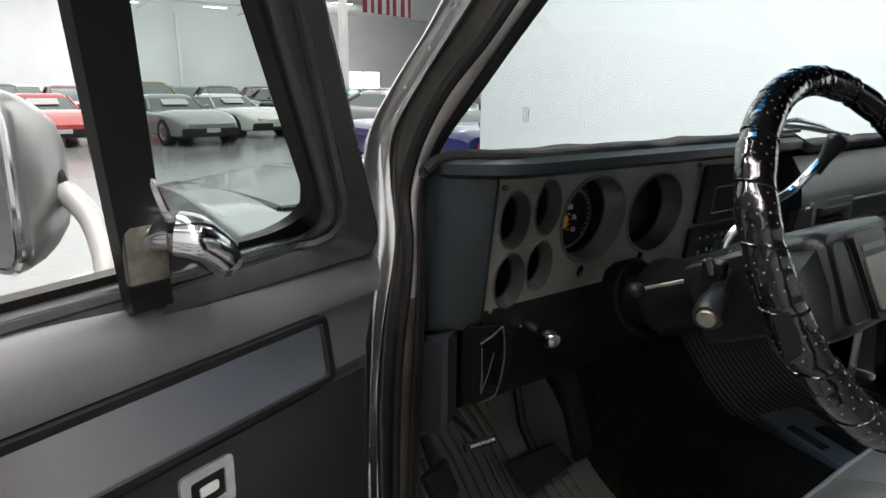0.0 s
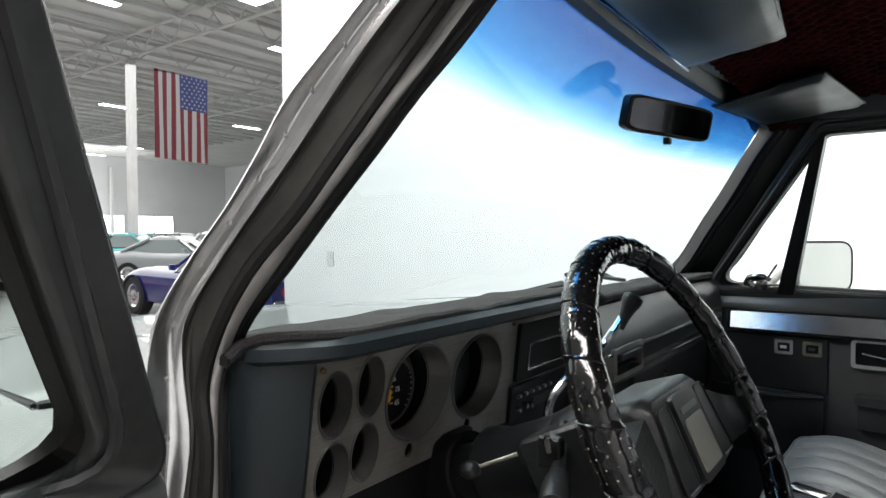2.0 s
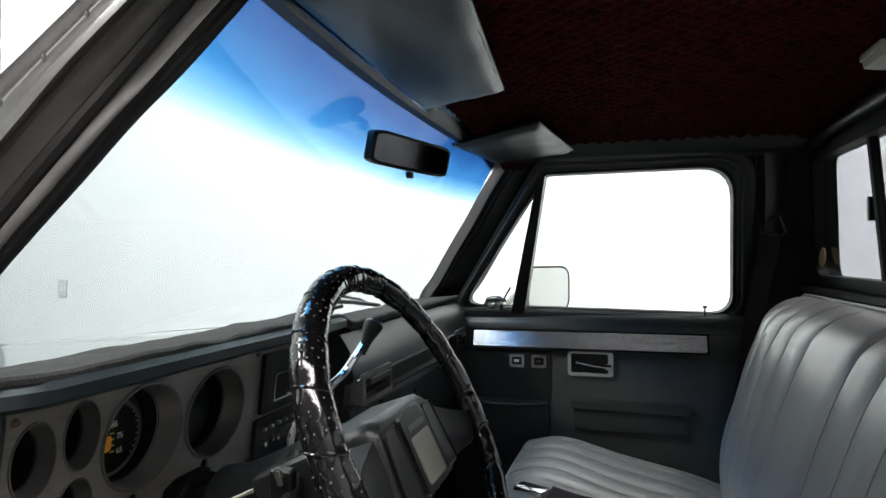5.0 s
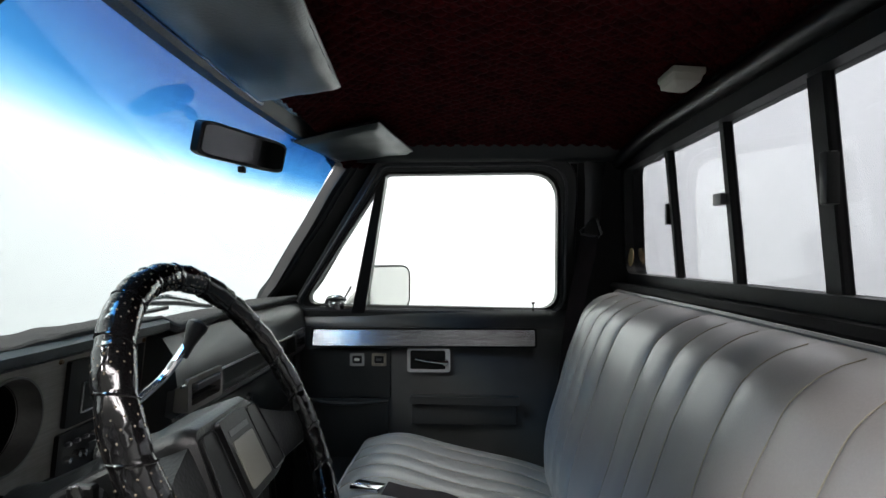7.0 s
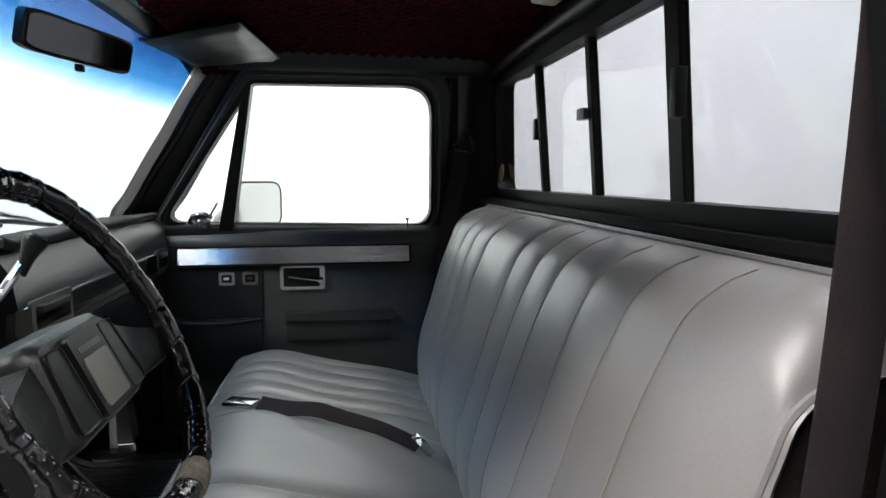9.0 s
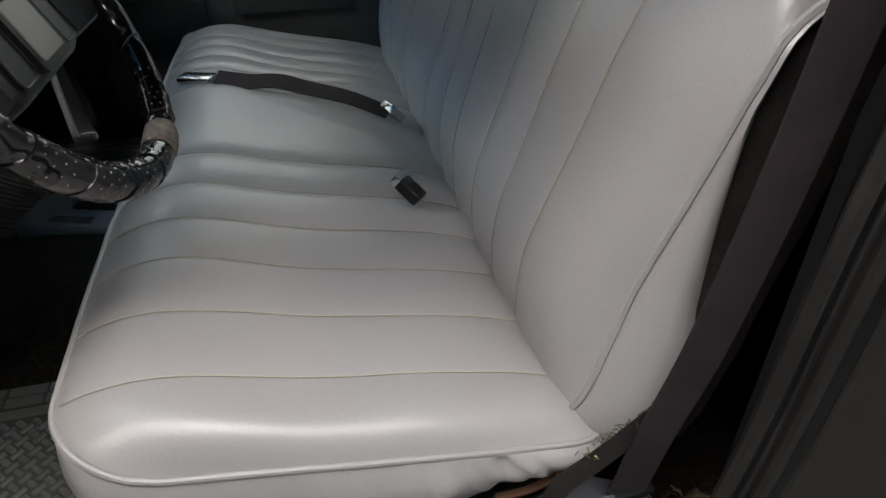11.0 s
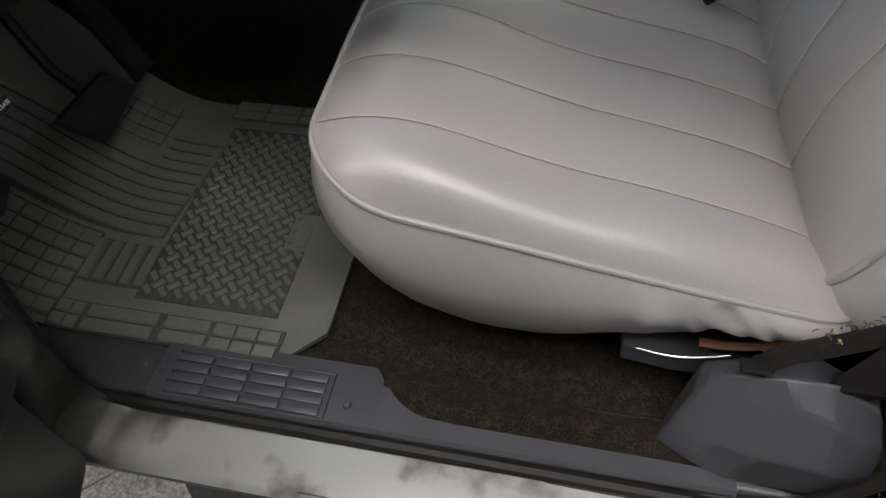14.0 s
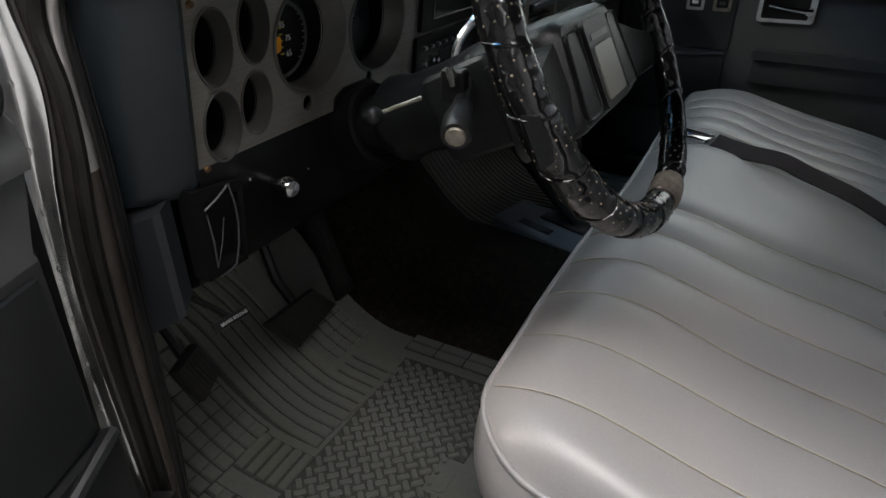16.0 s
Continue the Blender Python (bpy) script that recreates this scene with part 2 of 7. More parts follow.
def worn_lit_tread():
    """Grey jamb paint with rubbed metal along the tread, whose bright reflection is also put into the paler colour."""
    m = material("worn_lit_tread_paint", (0.0105, 0.0104, 0.0102), 0.38, metal=0.2, grain=0.12, grain_scale=60, wear=0.6, wear_scale=10, wear_color=(0.018, 0.017, 0.015), spec=0.3)
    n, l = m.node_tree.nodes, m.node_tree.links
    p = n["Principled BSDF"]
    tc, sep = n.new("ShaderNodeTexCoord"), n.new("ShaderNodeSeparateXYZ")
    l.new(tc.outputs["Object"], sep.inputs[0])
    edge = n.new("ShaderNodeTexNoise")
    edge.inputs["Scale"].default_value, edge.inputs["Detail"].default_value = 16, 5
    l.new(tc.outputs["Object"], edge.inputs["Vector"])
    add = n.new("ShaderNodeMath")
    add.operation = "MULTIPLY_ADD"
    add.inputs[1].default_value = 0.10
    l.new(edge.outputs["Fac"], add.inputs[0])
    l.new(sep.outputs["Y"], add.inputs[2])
    # darkens at both ends, painting in the lost sheen where the tread curves up
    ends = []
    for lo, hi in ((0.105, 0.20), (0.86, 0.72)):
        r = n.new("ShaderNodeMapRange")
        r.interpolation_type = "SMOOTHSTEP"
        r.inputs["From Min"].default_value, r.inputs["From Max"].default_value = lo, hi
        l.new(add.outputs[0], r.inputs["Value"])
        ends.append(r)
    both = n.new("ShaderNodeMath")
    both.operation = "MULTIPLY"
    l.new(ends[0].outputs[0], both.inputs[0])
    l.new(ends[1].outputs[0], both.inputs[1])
    # dark scuffs and rust left in the paler stretch
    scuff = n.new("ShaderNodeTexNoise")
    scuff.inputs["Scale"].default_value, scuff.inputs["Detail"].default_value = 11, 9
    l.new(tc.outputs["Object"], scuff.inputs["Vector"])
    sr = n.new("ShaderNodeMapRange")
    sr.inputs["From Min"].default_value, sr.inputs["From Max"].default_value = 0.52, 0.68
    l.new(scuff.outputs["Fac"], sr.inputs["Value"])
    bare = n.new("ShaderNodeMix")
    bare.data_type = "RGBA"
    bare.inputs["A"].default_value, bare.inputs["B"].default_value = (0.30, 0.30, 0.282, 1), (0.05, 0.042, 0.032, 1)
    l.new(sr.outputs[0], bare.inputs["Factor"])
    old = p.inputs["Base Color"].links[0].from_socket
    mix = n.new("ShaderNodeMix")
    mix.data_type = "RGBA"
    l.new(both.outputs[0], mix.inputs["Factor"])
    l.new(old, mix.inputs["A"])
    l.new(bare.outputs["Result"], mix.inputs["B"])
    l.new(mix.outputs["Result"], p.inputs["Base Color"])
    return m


TREAD = worn_lit_tread()
GLASS = glass("clear_window_glass", (0.94, 0.98, 0.97))
DUSTY = glass("dusty_green_glass", (0.71, 0.75, 0.74))


# ---- mesh helpers ----
def link(name, bm, mat, parent=None, smooth=35):
    me = bpy.data.meshes.new(name)
    bmesh.ops.recalc_face_normals(bm, faces=bm.faces)
    bm.to_mesh(me)
    bm.free()
    me.materials.append(mat)
    if smooth:
        me.polygons.foreach_set("use_smooth", [True] * len(me.polygons))
        me.set_sharp_from_angle(angle=radians(smooth))
    ob = new(name, me)
    if parent:
        ob.parent = parent
    return ob


def part(name, bm, mat, parent, label="", smooth=35):
    ob = link(name, bm, mat, parent, smooth)
    if label:
        ob["label"] = label
    return ob


def thing(name, label, category, group="", kind="", at=(0, 0, 0)):
    ob = new(name)
    ob.location = at
    return tagged(ob, label, category, group, kind)


def box(lo, hi, bevel=0.0, seg=2, bm=None, m=None):
    """A box between two corners, with rounded edges."""
    bm = bm or bmesh.new()
    lo, hi = Vector(lo), Vector(hi)
    mat = Matrix.Translation((lo + hi) / 2) @ Matrix.Diagonal((*(hi - lo), 1))
    r = bmesh.ops.create_cube(bm, size=1, matrix=mat)
    if bevel:
        edges = {e for v in r["verts"] for e in v.link_edges}
        out = bmesh.ops.bevel(bm, geom=list(edges), offset=bevel, segments=seg, affect="EDGES", profile=0.6)
        verts = {v for f in out["faces"] for v in f.verts} | {v for v in r["verts"] if v.is_valid}
    else:
        verts = r["verts"]
    if m is not None:
        bmesh.ops.transform(bm, matrix=m, verts=[v for v in verts if v.is_valid])
    return bm


def loft(rings, closed=True, caps=True, bm=None):
    """Joins rings of points, each with the same count, into a skin."""
    bm = bm or bmesh.new()
    vs = [[bm.verts.new(p) for p in ring] for ring in rings]
    n = len(vs[0])
    for a, b in zip(vs, vs[1:]):
        for i in range(n if closed else n - 1):
            j = (i + 1) % n
            bm.faces.new((a[i], a[j], b[j], b[i]))
    if caps and closed:
        bm.faces.new(vs[0])
        bm.faces.new(vs[-1])
    return bm


def frames(pts, loop=False):
    """Parallel-carried frames along a path."""
    pts = [Vector(p) for p in pts]
    out, n = [], len(pts)
    up = None
    for i, p in enumerate(pts):
        a = pts[(i - 1) % n] if loop or i > 0 else p
        b = pts[(i + 1) % n] if loop or i < n - 1 else p
        t = (b - a).normalized()
        if up is None:
            up = t.orthogonal().normalized() if abs(t.z) > 0.95 else (Vector((0, 0, 1)) - t * t.z).normalized()
        up = (up - t * up.dot(t)).normalized()
        out.append((p, t, up, t.cross(up)))
    return out


def tube(pts, r, seg=10, loop=False, bm=None, flat=1.0):
    """A round bar along a path; r may be a list. flat squeezes it along its frame's up."""
    fr = frames(pts, loop)
    rs = r if isinstance(r, (list, tuple)) else [r] * len(fr)
    rings = []
    for (p, t, u, s), q in zip(fr, rs):
        rings.append([p + (u * math.cos(a) * flat + s * math.sin(a)) * q for a in (2 * math.pi * k / seg for k in range(seg))])
    if loop:
        rings.append(rings[0])
        b2 = loft(rings, caps=False, bm=bm)
        bmesh.ops.remove_doubles(b2, verts=b2.verts, dist=1e-6)
        return b2
    return loft(rings, bm=bm)


def lathe(profile, seg=24, m=Matrix(), bm=None):
    """Turns (radius, height) points round z, then lays the result by m."""
    rings = [[m @ Vector((max(r, 1e-4) * math.cos(a), max(r, 1e-4) * math.sin(a), h)) for a in (2 * math.pi * k / seg for k in range(seg))] for r, h in profile]
    bm = loft(rings, caps=False, bm=bm)
    return bm


def rounded(corners, radius, n=5):
    """A polygon's outline in two dimensions with rounded corners; radius may be a list."""
    pts, k = [], len(corners)
    for i, c in enumerate(corners):
        r = radius[i] if isinstance(radius, (list, tuple)) else radius
        c, a, b = Vector(c), Vector(corners[i - 1]), Vector(corners[(i + 1) % k])
        da, db = (a - c).normalized(), (b - c).normalized()
        d = min(r / max(math.tan(da.angle(db) / 2), 1e-3), (a - c).length * 0.49, (b - c).length * 0.49)
        p, q = c + da * d, c + db * d
        for j in range(n):
            s = j / (n - 1)
            pts.append((p * (1 - s) ** 2 + c * 2 * s * (1 - s) + q * s ** 2)[:])
    return pts


def ring_plate(outer, inner, put, d0, d1, bm=None):
    """A plate with a hole: two outlines of equal count, laid by put(u, v, depth), between two depths."""
    a = [put(u, v, d0) for u, v in outer]
    b = [put(u, v, d1) for u, v in outer]
    c = [put(u, v, d1) for u, v in inner]
    d = [put(u, v, d0) for u, v in inner]
    b2 = loft([a, b, c, d, a], caps=False, bm=bm)
    bmesh.ops.remove_doubles(b2, verts=b2.verts, dist=1e-6)
    return b2


def plate(outline, put, d0, d1, bm=None):
    return loft([[put(u, v, d0) for u, v in outline], [put(u, v, d1) for u, v in outline]], bm=bm)


def surface(fn, nu, nv, bm=None):
    """An open sheet from fn(u, v), u and v from 0 to 1."""
    bm = bm or bmesh.new()
    vs = [[bm.verts.new(fn(i / nu, j / nv)) for j in range(nv + 1)] for i in range(nu + 1)]
    for i in range(nu):
        for j in range(nv):
            bm.faces.new((vs[i][j], vs[i + 1][j], vs[i + 1][j + 1], vs[i][j + 1]))
    return bm


def sheet(fn, nu, nv, d):
    """A sheet from fn(u, v) with a thickness, set off by the vector d."""
    d = Vector(d)
    top = [[Vector(fn(i / nu, j / nv)) for j in range(nv + 1)] for i in range(nu + 1)]
    bm = bmesh.new()
    a = [[bm.verts.new(p) for p in row] for row in top]
    b = [[bm.verts.new(p + d) for p in row] for row in top]
    for i in range(nu):
        for j in range(nv):
            bm.faces.new((a[i][j], a[i + 1][j], a[i + 1][j + 1], a[i][j + 1]))
            bm.faces.new((b[i][j], b[i][j + 1], b[i + 1][j + 1], b[i + 1][j]))
    for i in range(nu):
        for j in (0, nv):
            bm.faces.new((a[i][j], a[i + 1][j], b[i + 1][j], b[i][j]))
    for j in range(nv):
        for i in (0, nu):
            bm.faces.new((a[i][j], a[i][j + 1], b[i][j + 1], b[i][j]))
    return bm


def smooth_path(pts, n):
    """A Catmull-Rom curve through the points."""
    pts = [Vector(p) for p in pts]
    out = []
    for i in range(len(pts) - 1):
        p0, p1, p2, p3 = pts[max(i - 1, 0)], pts[i], pts[i + 1], pts[min(i + 2, len(pts) - 1)]
        for k in range(n):
            t = k / n
            out.append(0.5 * ((2 * p1) + (p2 - p0) * t + (2 * p0 - 5 * p1 + 4 * p2 - p3) * t * t + (3 * p1 - p0 - 3 * p2 + p3) * t ** 3))
    out.append(pts[-1])
    return out


def lerp(a, b, t):
    return a + (b - a) * t


# ---- hall ----
def wall(name, lo, hi, mat, label, category="wall"):
    return tagged(link(name, box(lo, hi), mat, smooth=0), label, category, kind="structure")


wall("ground", (-30, -20, -0.2), (60, 90, 0.0), EPOXY, "polished grey concrete floor of the display hall", "floor")
wall("wall_east", (4.2, -8, 0), (4.45, 6.86, 6.5), WHITE_WALL, "white painted wall of the photo booth")
wall("wall_south", (-14, -5.3, 0), (4.2, -5.0, 6.5), WHITE_WALL, "white painted back wall of the photo booth")
wall("wall_north", (-30, 68, 0), (60, 68.4, 9.5), HALL_WALL, "pale painted end wall of the hall")
wall("wall_west", (-15, -20, 0), (-14.6, 68, 9.5), HALL_WALL, "pale painted side wall of the hall")
wall("wall_far_east", (45, -20, 0), (45.4, 68, 9.5), HALL_WALL, "pale painted side wall of the hall")
wall("ceiling", (-30, -20, 9.5), (60, 68.4, 9.8), DECK, "white painted hall ceiling deck", "ceiling")


# floor tiles laid cornerwise beside the truck
def floor_tiles():
    a, turn = 0.284, math.radians(45)
    base = tagged(link("tile_floor", box((-2.6, -1.6, 0.0), (0.4, 2.2, 0.006)), TILE_LIGHT, smooth=0), "speckled light and dark checkered tile floor under the truck", "floor", kind="structure")
    meshes = []
    for mat in (TILE_LIGHT, TILE_DARK):
        bm = box((-a / 2 + 0.001, -a / 2 + 0.001, 0.0), (a / 2 - 0.001, a / 2 - 0.001, 0.004), 0.001, 1)
        ob = link("tile", bm, mat, smooth=0)
        meshes.append(ob.data)
        bpy.data.objects.remove(ob)
    for i in range(-12, 13):
        for j in range(-12, 13):
            u, v = i * a, j * a
            x, y = -0.70 + (u - v) * math.cos(turn), 0.80 + (u + v) * math.sin(turn)
            if -2.4 < x < 0.2 and -1.35 < y < 1.95:
                t = new("tile", meshes[1 if i % 2 == 0 and j % 2 == 0 else 0])
                t.location, t.rotation_euler, t.parent = (x, y, 0.008), (0, 0, turn), base


# ---- truck body ----
truck = thing("pickup_truck", "grey two-door pickup truck cab with a worn interior", "truck")


def mirror(p, side):
    return Vector((p[0] * side, p[1], p[2]))


def floor_pan():
    def height(x, y):
        z = 0.575
        if y > 0.9:
            t = min((y - 0.9) / 0.4, 1)
            z += 0.42 * t * t * (1.6 - 0.6 * t)
        hump = math.exp(-(x / 0.2) ** 4) * 0.11 * min(max((y + 0.05) / 0.5, 0), 1)
        side = max(0.0, min(1.0, (-0.735 - x) / 0.025)) if y < 0.47 else 0.0
        return z + hump + 0.018 * side * side * (3 - 2 * side)
    bm = sheet(lambda u, v: (lerp(-0.80, 0.80, u), lerp(-0.36, 1.3, v), height(lerp(-0.80, 0.80, u), lerp(-0.36, 1.3, v)) + 0.002 * noise.noise((u * 40, v * 40, 0))), 120, 90, (0, 0, -0.03))
    ob = part("carpet", bm, CARPET, truck, "matted black carpet over the cab floor")
    part("firewall", box((-0.88, 1.24, 0.55), (0.88, 1.27, 1.17), 0.005, 1), BLACK, truck)
    for side in (-1, 1):
        lo, hi = mirror((0.815, 0.925, 0.56), side), mirror((0.88, 1.25, 1.165), side)
        part("cowl_side", box((min(lo.x, hi.x), lo.y, lo.z), (max(lo.x, hi.x), hi.y, hi.z), 0.006, 2), BLACK, truck, "black footwell side")
    rings = []
    for z in (0.58, 1.25, 1.5, 1.76):
        q = 0.28 * max(0, z - 1.25)
        rings.append([(0.898 - q, -0.31, z), (0.945 - q, -0.31, z), (0.945 - q, -0.092, z), (0.898 - q, -0.092, z)])
    part("door_surround", loft(rings), BLACK, truck)
    part("sill_trim", box((0.768, -0.30, 0.57), (0.832, 0.84, 0.640), 0.006, 2), BLACK, truck, "black passenger sill trim")
    part("door_surround", box((0.768, -0.32, 1.722), (0.83, 0.56, 1.80), 0.006, 1), BLACK, truck)


def rocker(side):
    prof = [(0.735, 0.56), (0.745, 0.583), (0.76, 0.589), (0.815, 0.593), (0.823, 0.588), (0.826, 0.572), (0.838, 0.570),
            (0.903, 0.566), (0.911, 0.560), (0.913, 0.552), (0.906, 0.543), (0.872, 0.46), (0.85, 0.42), (0.74, 0.42)]
    ys = [lerp(-0.42, 0.98, k / 20) for k in range(21)]
    rings = [[mirror((x, y, z), side) for x, z in prof] for y in ys]
    part("rocker_panel", loft(rings), DARK_PAINT, truck, "dark grey rocker panel", 50)
    if side < 0:
        seal = smooth_path([(-0.832, 0.95, 0.60), (-0.832, 0.90, 0.582), (-0.832, 0.5, 0.580), (-0.835, 0.1, 0.580), (-0.84, -0.02, 0.59), (-0.845, -0.10, 0.64), (-0.835, -0.14, 0.74), (-0.82, -0.15, 0.9), (-0.80, -0.15, 1.25), (-0.78, -0.14, 1.6), (-0.75, -0.10, 1.70)], 8)
        part("door_seal", tube(seal, 0.009, 8), RUBBER, truck, "perished rubber door seal")
        # ridges that run from the sill up the front of the rear jamb
        foot = ((0.575, 0.10), (0.59, 0.07), (0.62, 0.045), (0.66, 0.028), (0.74, 0.008), (0.9, -0.012), (1.1, -0.02), (1.25, -0.03))
        for x, base, r, mat in ((0.829, -0.100, 0.008, RUBBER), (0.842, -0.108, 0.003, RUBBER), (0.852, -0.113, 0.007, RUBBER), (0.866, -0.123, 0.003, RUBBER)):
            low = 0.574 if x < 0.845 else 0.566
            rise = [(-x, base + f + 0.003, z + 0.004) for z, f in foot[1:]]
            ridge = smooth_path([(-x, 0.34, low - 0.004), (-x, 0.20, low), (-x, 0.09, low + 0.002)] + rise if x < 0.845 else rise[1:], 6)
            part("jamb_ridge", tube(ridge, [r * min(1.0, 0.3 + 0.06 * k) for k in range(len(ridge))], 8), mat, truck)


# outlines of the driver's windscreen pillar from sill to roof: half width, depth, height
FLANGE_EDGE = [(0.876, 0.820, 0.56), (0.892, 0.822, 0.78), (0.891, 0.822, 0.93), (0.881, 0.822, 1.05), (0.876, 0.826, 1.16), (0.870, 0.834, 1.262), (0.854, 0.840, 1.348), (0.836, 0.819, 1.401), (0.820, 0.782, 1.452), (0.805, 0.756, 1.500), (0.789, 0.736, 1.548), (0.766, 0.706, 1.596), (0.736, 0.666, 1.66)]
FLANGE_INNER = [(0.860, 0.818, 0.56), (0.862, 0.820, 0.91), (0.861, 0.820, 1.05), (0.850, 0.818, 1.152), (0.839, 0.819, 1.20), (0.830, 0.825, 1.245), (0.829, 0.836, 1.300), (0.829, 0.832, 1.348), (0.815, 0.801, 1.401), (0.800, 0.765, 1.452), (0.781, 0.734, 1.501), (0.764, 0.706, 1.548), (0.746, 0.678, 1.595), (0.715, 0.635, 1.663)]
CHANNEL_INNER = [(0.852, 0.815, 0.56), (0.839, 0.824, 0.78), (0.832, 0.832, 0.95), (0.830, 0.824, 1.10), (0.820, 0.821, 1.185), (0.815, 0.824, 1.24), (0.811, 0.836, 1.289), (0.804, 0.819, 1.346), (0.792, 0.787, 1.401), (0.772, 0.746, 1.452), (0.753, 0.715, 1.502), (0.733, 0.686, 1.551), (0.708, 0.660, 1.602), (0.678, 0.620, 1.672)]
TRIM_INNER = [(0.846, 0.815, 0.56), (0.821, 0.824, 0.78), (0.811, 0.830, 0.95), (0.809, 0.820, 1.09), (0.805, 0.819, 1.179), (0.800, 0.826, 1.235), (0.795, 0.827, 1.289), (0.779, 0.817, 1.344), (0.762, 0.779, 1.400), (0.748, 0.738, 1.453), (0.731, 0.702, 1.503), (0.713, 0.669, 1.552), (0.694, 0.635, 1.599), (0.665, 0.590, 1.667)]
GLASS_EDGE = [(0.840, 0.815, 0.56), (0.808, 0.824, 0.78), (0.796, 0.828, 0.95), (0.794, 0.821, 1.10), (0.791, 0.820, 1.174), (0.789, 0.823, 1.231), (0.783, 0.828, 1.290), (0.766, 0.815, 1.342), (0.749, 0.771, 1.399), (0.733, 0.730, 1.453), (0.716, 0.691, 1.504), (0.700, 0.656, 1.552), (0.683, 0.616, 1.600), (0.655, 0.572, 1.668)]


def at_height(ln, z):
    """The point of a rising line at a given height."""
    for p, q in zip(ln, ln[1:]):
        if q.z >= z:
            return p.lerp(q, max(0.0, min(1.0, (z - p.z) / max(1e-6, q.z - p.z))))
    return ln[-1].copy()


def pillar_a(side):
    """The windscreen pillar: outlines from the sill up to the roof, outermost first."""
    if side < 0:
        lines = [FLANGE_EDGE, FLANGE_INNER, CHANNEL_INNER, TRIM_INNER, GLASS_EDGE]
    else:
        lines = [
            [(0.915, 0.76, 0.58), (0.915, 0.76, 0.9), (0.912, 0.755, 1.15), (0.905, 0.740, 1.28), (0.885, 0.690, 1.352), (0.86, 0.625, 1.455), (0.838, 0.575, 1.543), (0.812, 0.52, 1.633), (0.79, 0.46, 1.72)],
            [(0.870, 0.84, 0.58), (0.867, 0.87, 0.9), (0.868, 0.88, 1.15), (0.855, 0.86, 1.28), (0.845, 0.815, 1.345), (0.828, 0.75, 1.445), (0.808, 0.69, 1.53), (0.785, 0.63, 1.63), (0.76, 0.57, 1.71)],
            [(0.850, 0.83, 0.58), (0.845, 0.86, 0.9), (0.835, 0.87, 1.15), (0.825, 0.855, 1.28), (0.82, 0.81, 1.345), (0.805, 0.748, 1.44), (0.785, 0.685, 1.52), (0.765, 0.62, 1.62), (0.74, 0.56, 1.70)],
            [(0.820, 0.83, 0.58), (0.815, 0.86, 0.9), (0.812, 0.87, 1.15), (0.805, 0.852, 1.28), (0.797, 0.808, 1.345), (0.782, 0.748, 1.44), (0.763, 0.688, 1.52), (0.738, 0.622, 1.62), (0.718, 0.565, 1.70)],
            [(0.800, 0.83, 0.58), (0.795, 0.86, 0.9), (0.795, 0.875, 1.15), (0.785, 0.856, 1.28), (0.778, 0.812, 1.345), (0.762, 0.752, 1.44), (0.742, 0.694, 1.525), (0.718, 0.630, 1.625), (0.700, 0.575, 1.70)],
        ]
    count = max(len(ln) for ln in lines)
    lines = [smooth_path([mirror(p, side) for p in ln], 6) for ln in lines]
    steps = [0.56 + (1.66 - 0.56) * k / (6 * count) for k in range(6 * count + 1)] if side < 0 else []
    if side < 0:
        lines = [[at_height(ln, z) for z in steps] for ln in lines]
    for ln in lines:
        ln.append(ln[-1] + (ln[-1] - ln[-4]) * 2.5)
    back = Vector((0.0, 0.060, -0.010)) if side < 0 else Vector((0.02, 0.03, 0.02))
    mats = ((FLANGE if side < 0 else VINYL), (PILLAR_DARK if side < 0 else VINYL), (PILLAR_PAINT if side < 0 else VINYL), (BLACK if side < 0 else VINYL))
    names = ("pillar_flange", "pillar_channel", "pillar_trim", "inner_pillar_trim")
    labels = ("bare grey pinch flange with rivets", "rubber door seal channel along the pillar", "dark grey painted windscreen pillar", "black inner pillar edge") if side < 0 else ("dark pillar trim",) * 4
    depth = (0.002, -0.014, 0.004, -0.004) if side > 0 else (0.0, -0.010, 0.003, -0.003)
    for k in range(4):
        rings = []
        for a, b in zip(lines[k], lines[k + 1]):
            w = b - a
            nrm = Vector((0, -0.85, -0.53)) if a.z > 1.3 else Vector((-0.3 * -side, -0.95, 0))
            gap = w * 0.0
            ring = [a + gap]
            for q in (0.12, 0.3, 0.5, 0.7, 0.88):
                ring.append(a + w * q + nrm * (depth[k] * (1 if 0.2 < q < 0.8 else 0.75) + ((0.010 if k == 0 else 0.006) if side > 0 else (0.0, 0.0, 0.005, 0.004)[k]) * math.sin(q * math.pi)))
            if k == 0 and side < 0:
                # two facets with a pressed ridge between them
                ring = [a.lerp(b, q) + Vector((-0.62, -0.75, -0.23)) * h for q, h in ((0, -0.001), (0.04, 0.0015), (0.25, -0.002), (0.46, -0.0085), (0.54, -0.0090), (0.75, -0.005), (0.97, 0.0))]
            ring += [b - gap, b - gap + back, a + gap + (Vector((0.006, 0.005, 0.0)) if k == 0 and side < 0 else back)]
            rings.append(ring)
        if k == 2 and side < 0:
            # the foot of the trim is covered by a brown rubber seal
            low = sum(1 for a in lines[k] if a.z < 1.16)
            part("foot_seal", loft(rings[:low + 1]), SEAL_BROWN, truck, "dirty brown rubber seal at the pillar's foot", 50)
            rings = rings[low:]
        part(names[k], loft(rings), mats[k], truck, labels[k], 50)
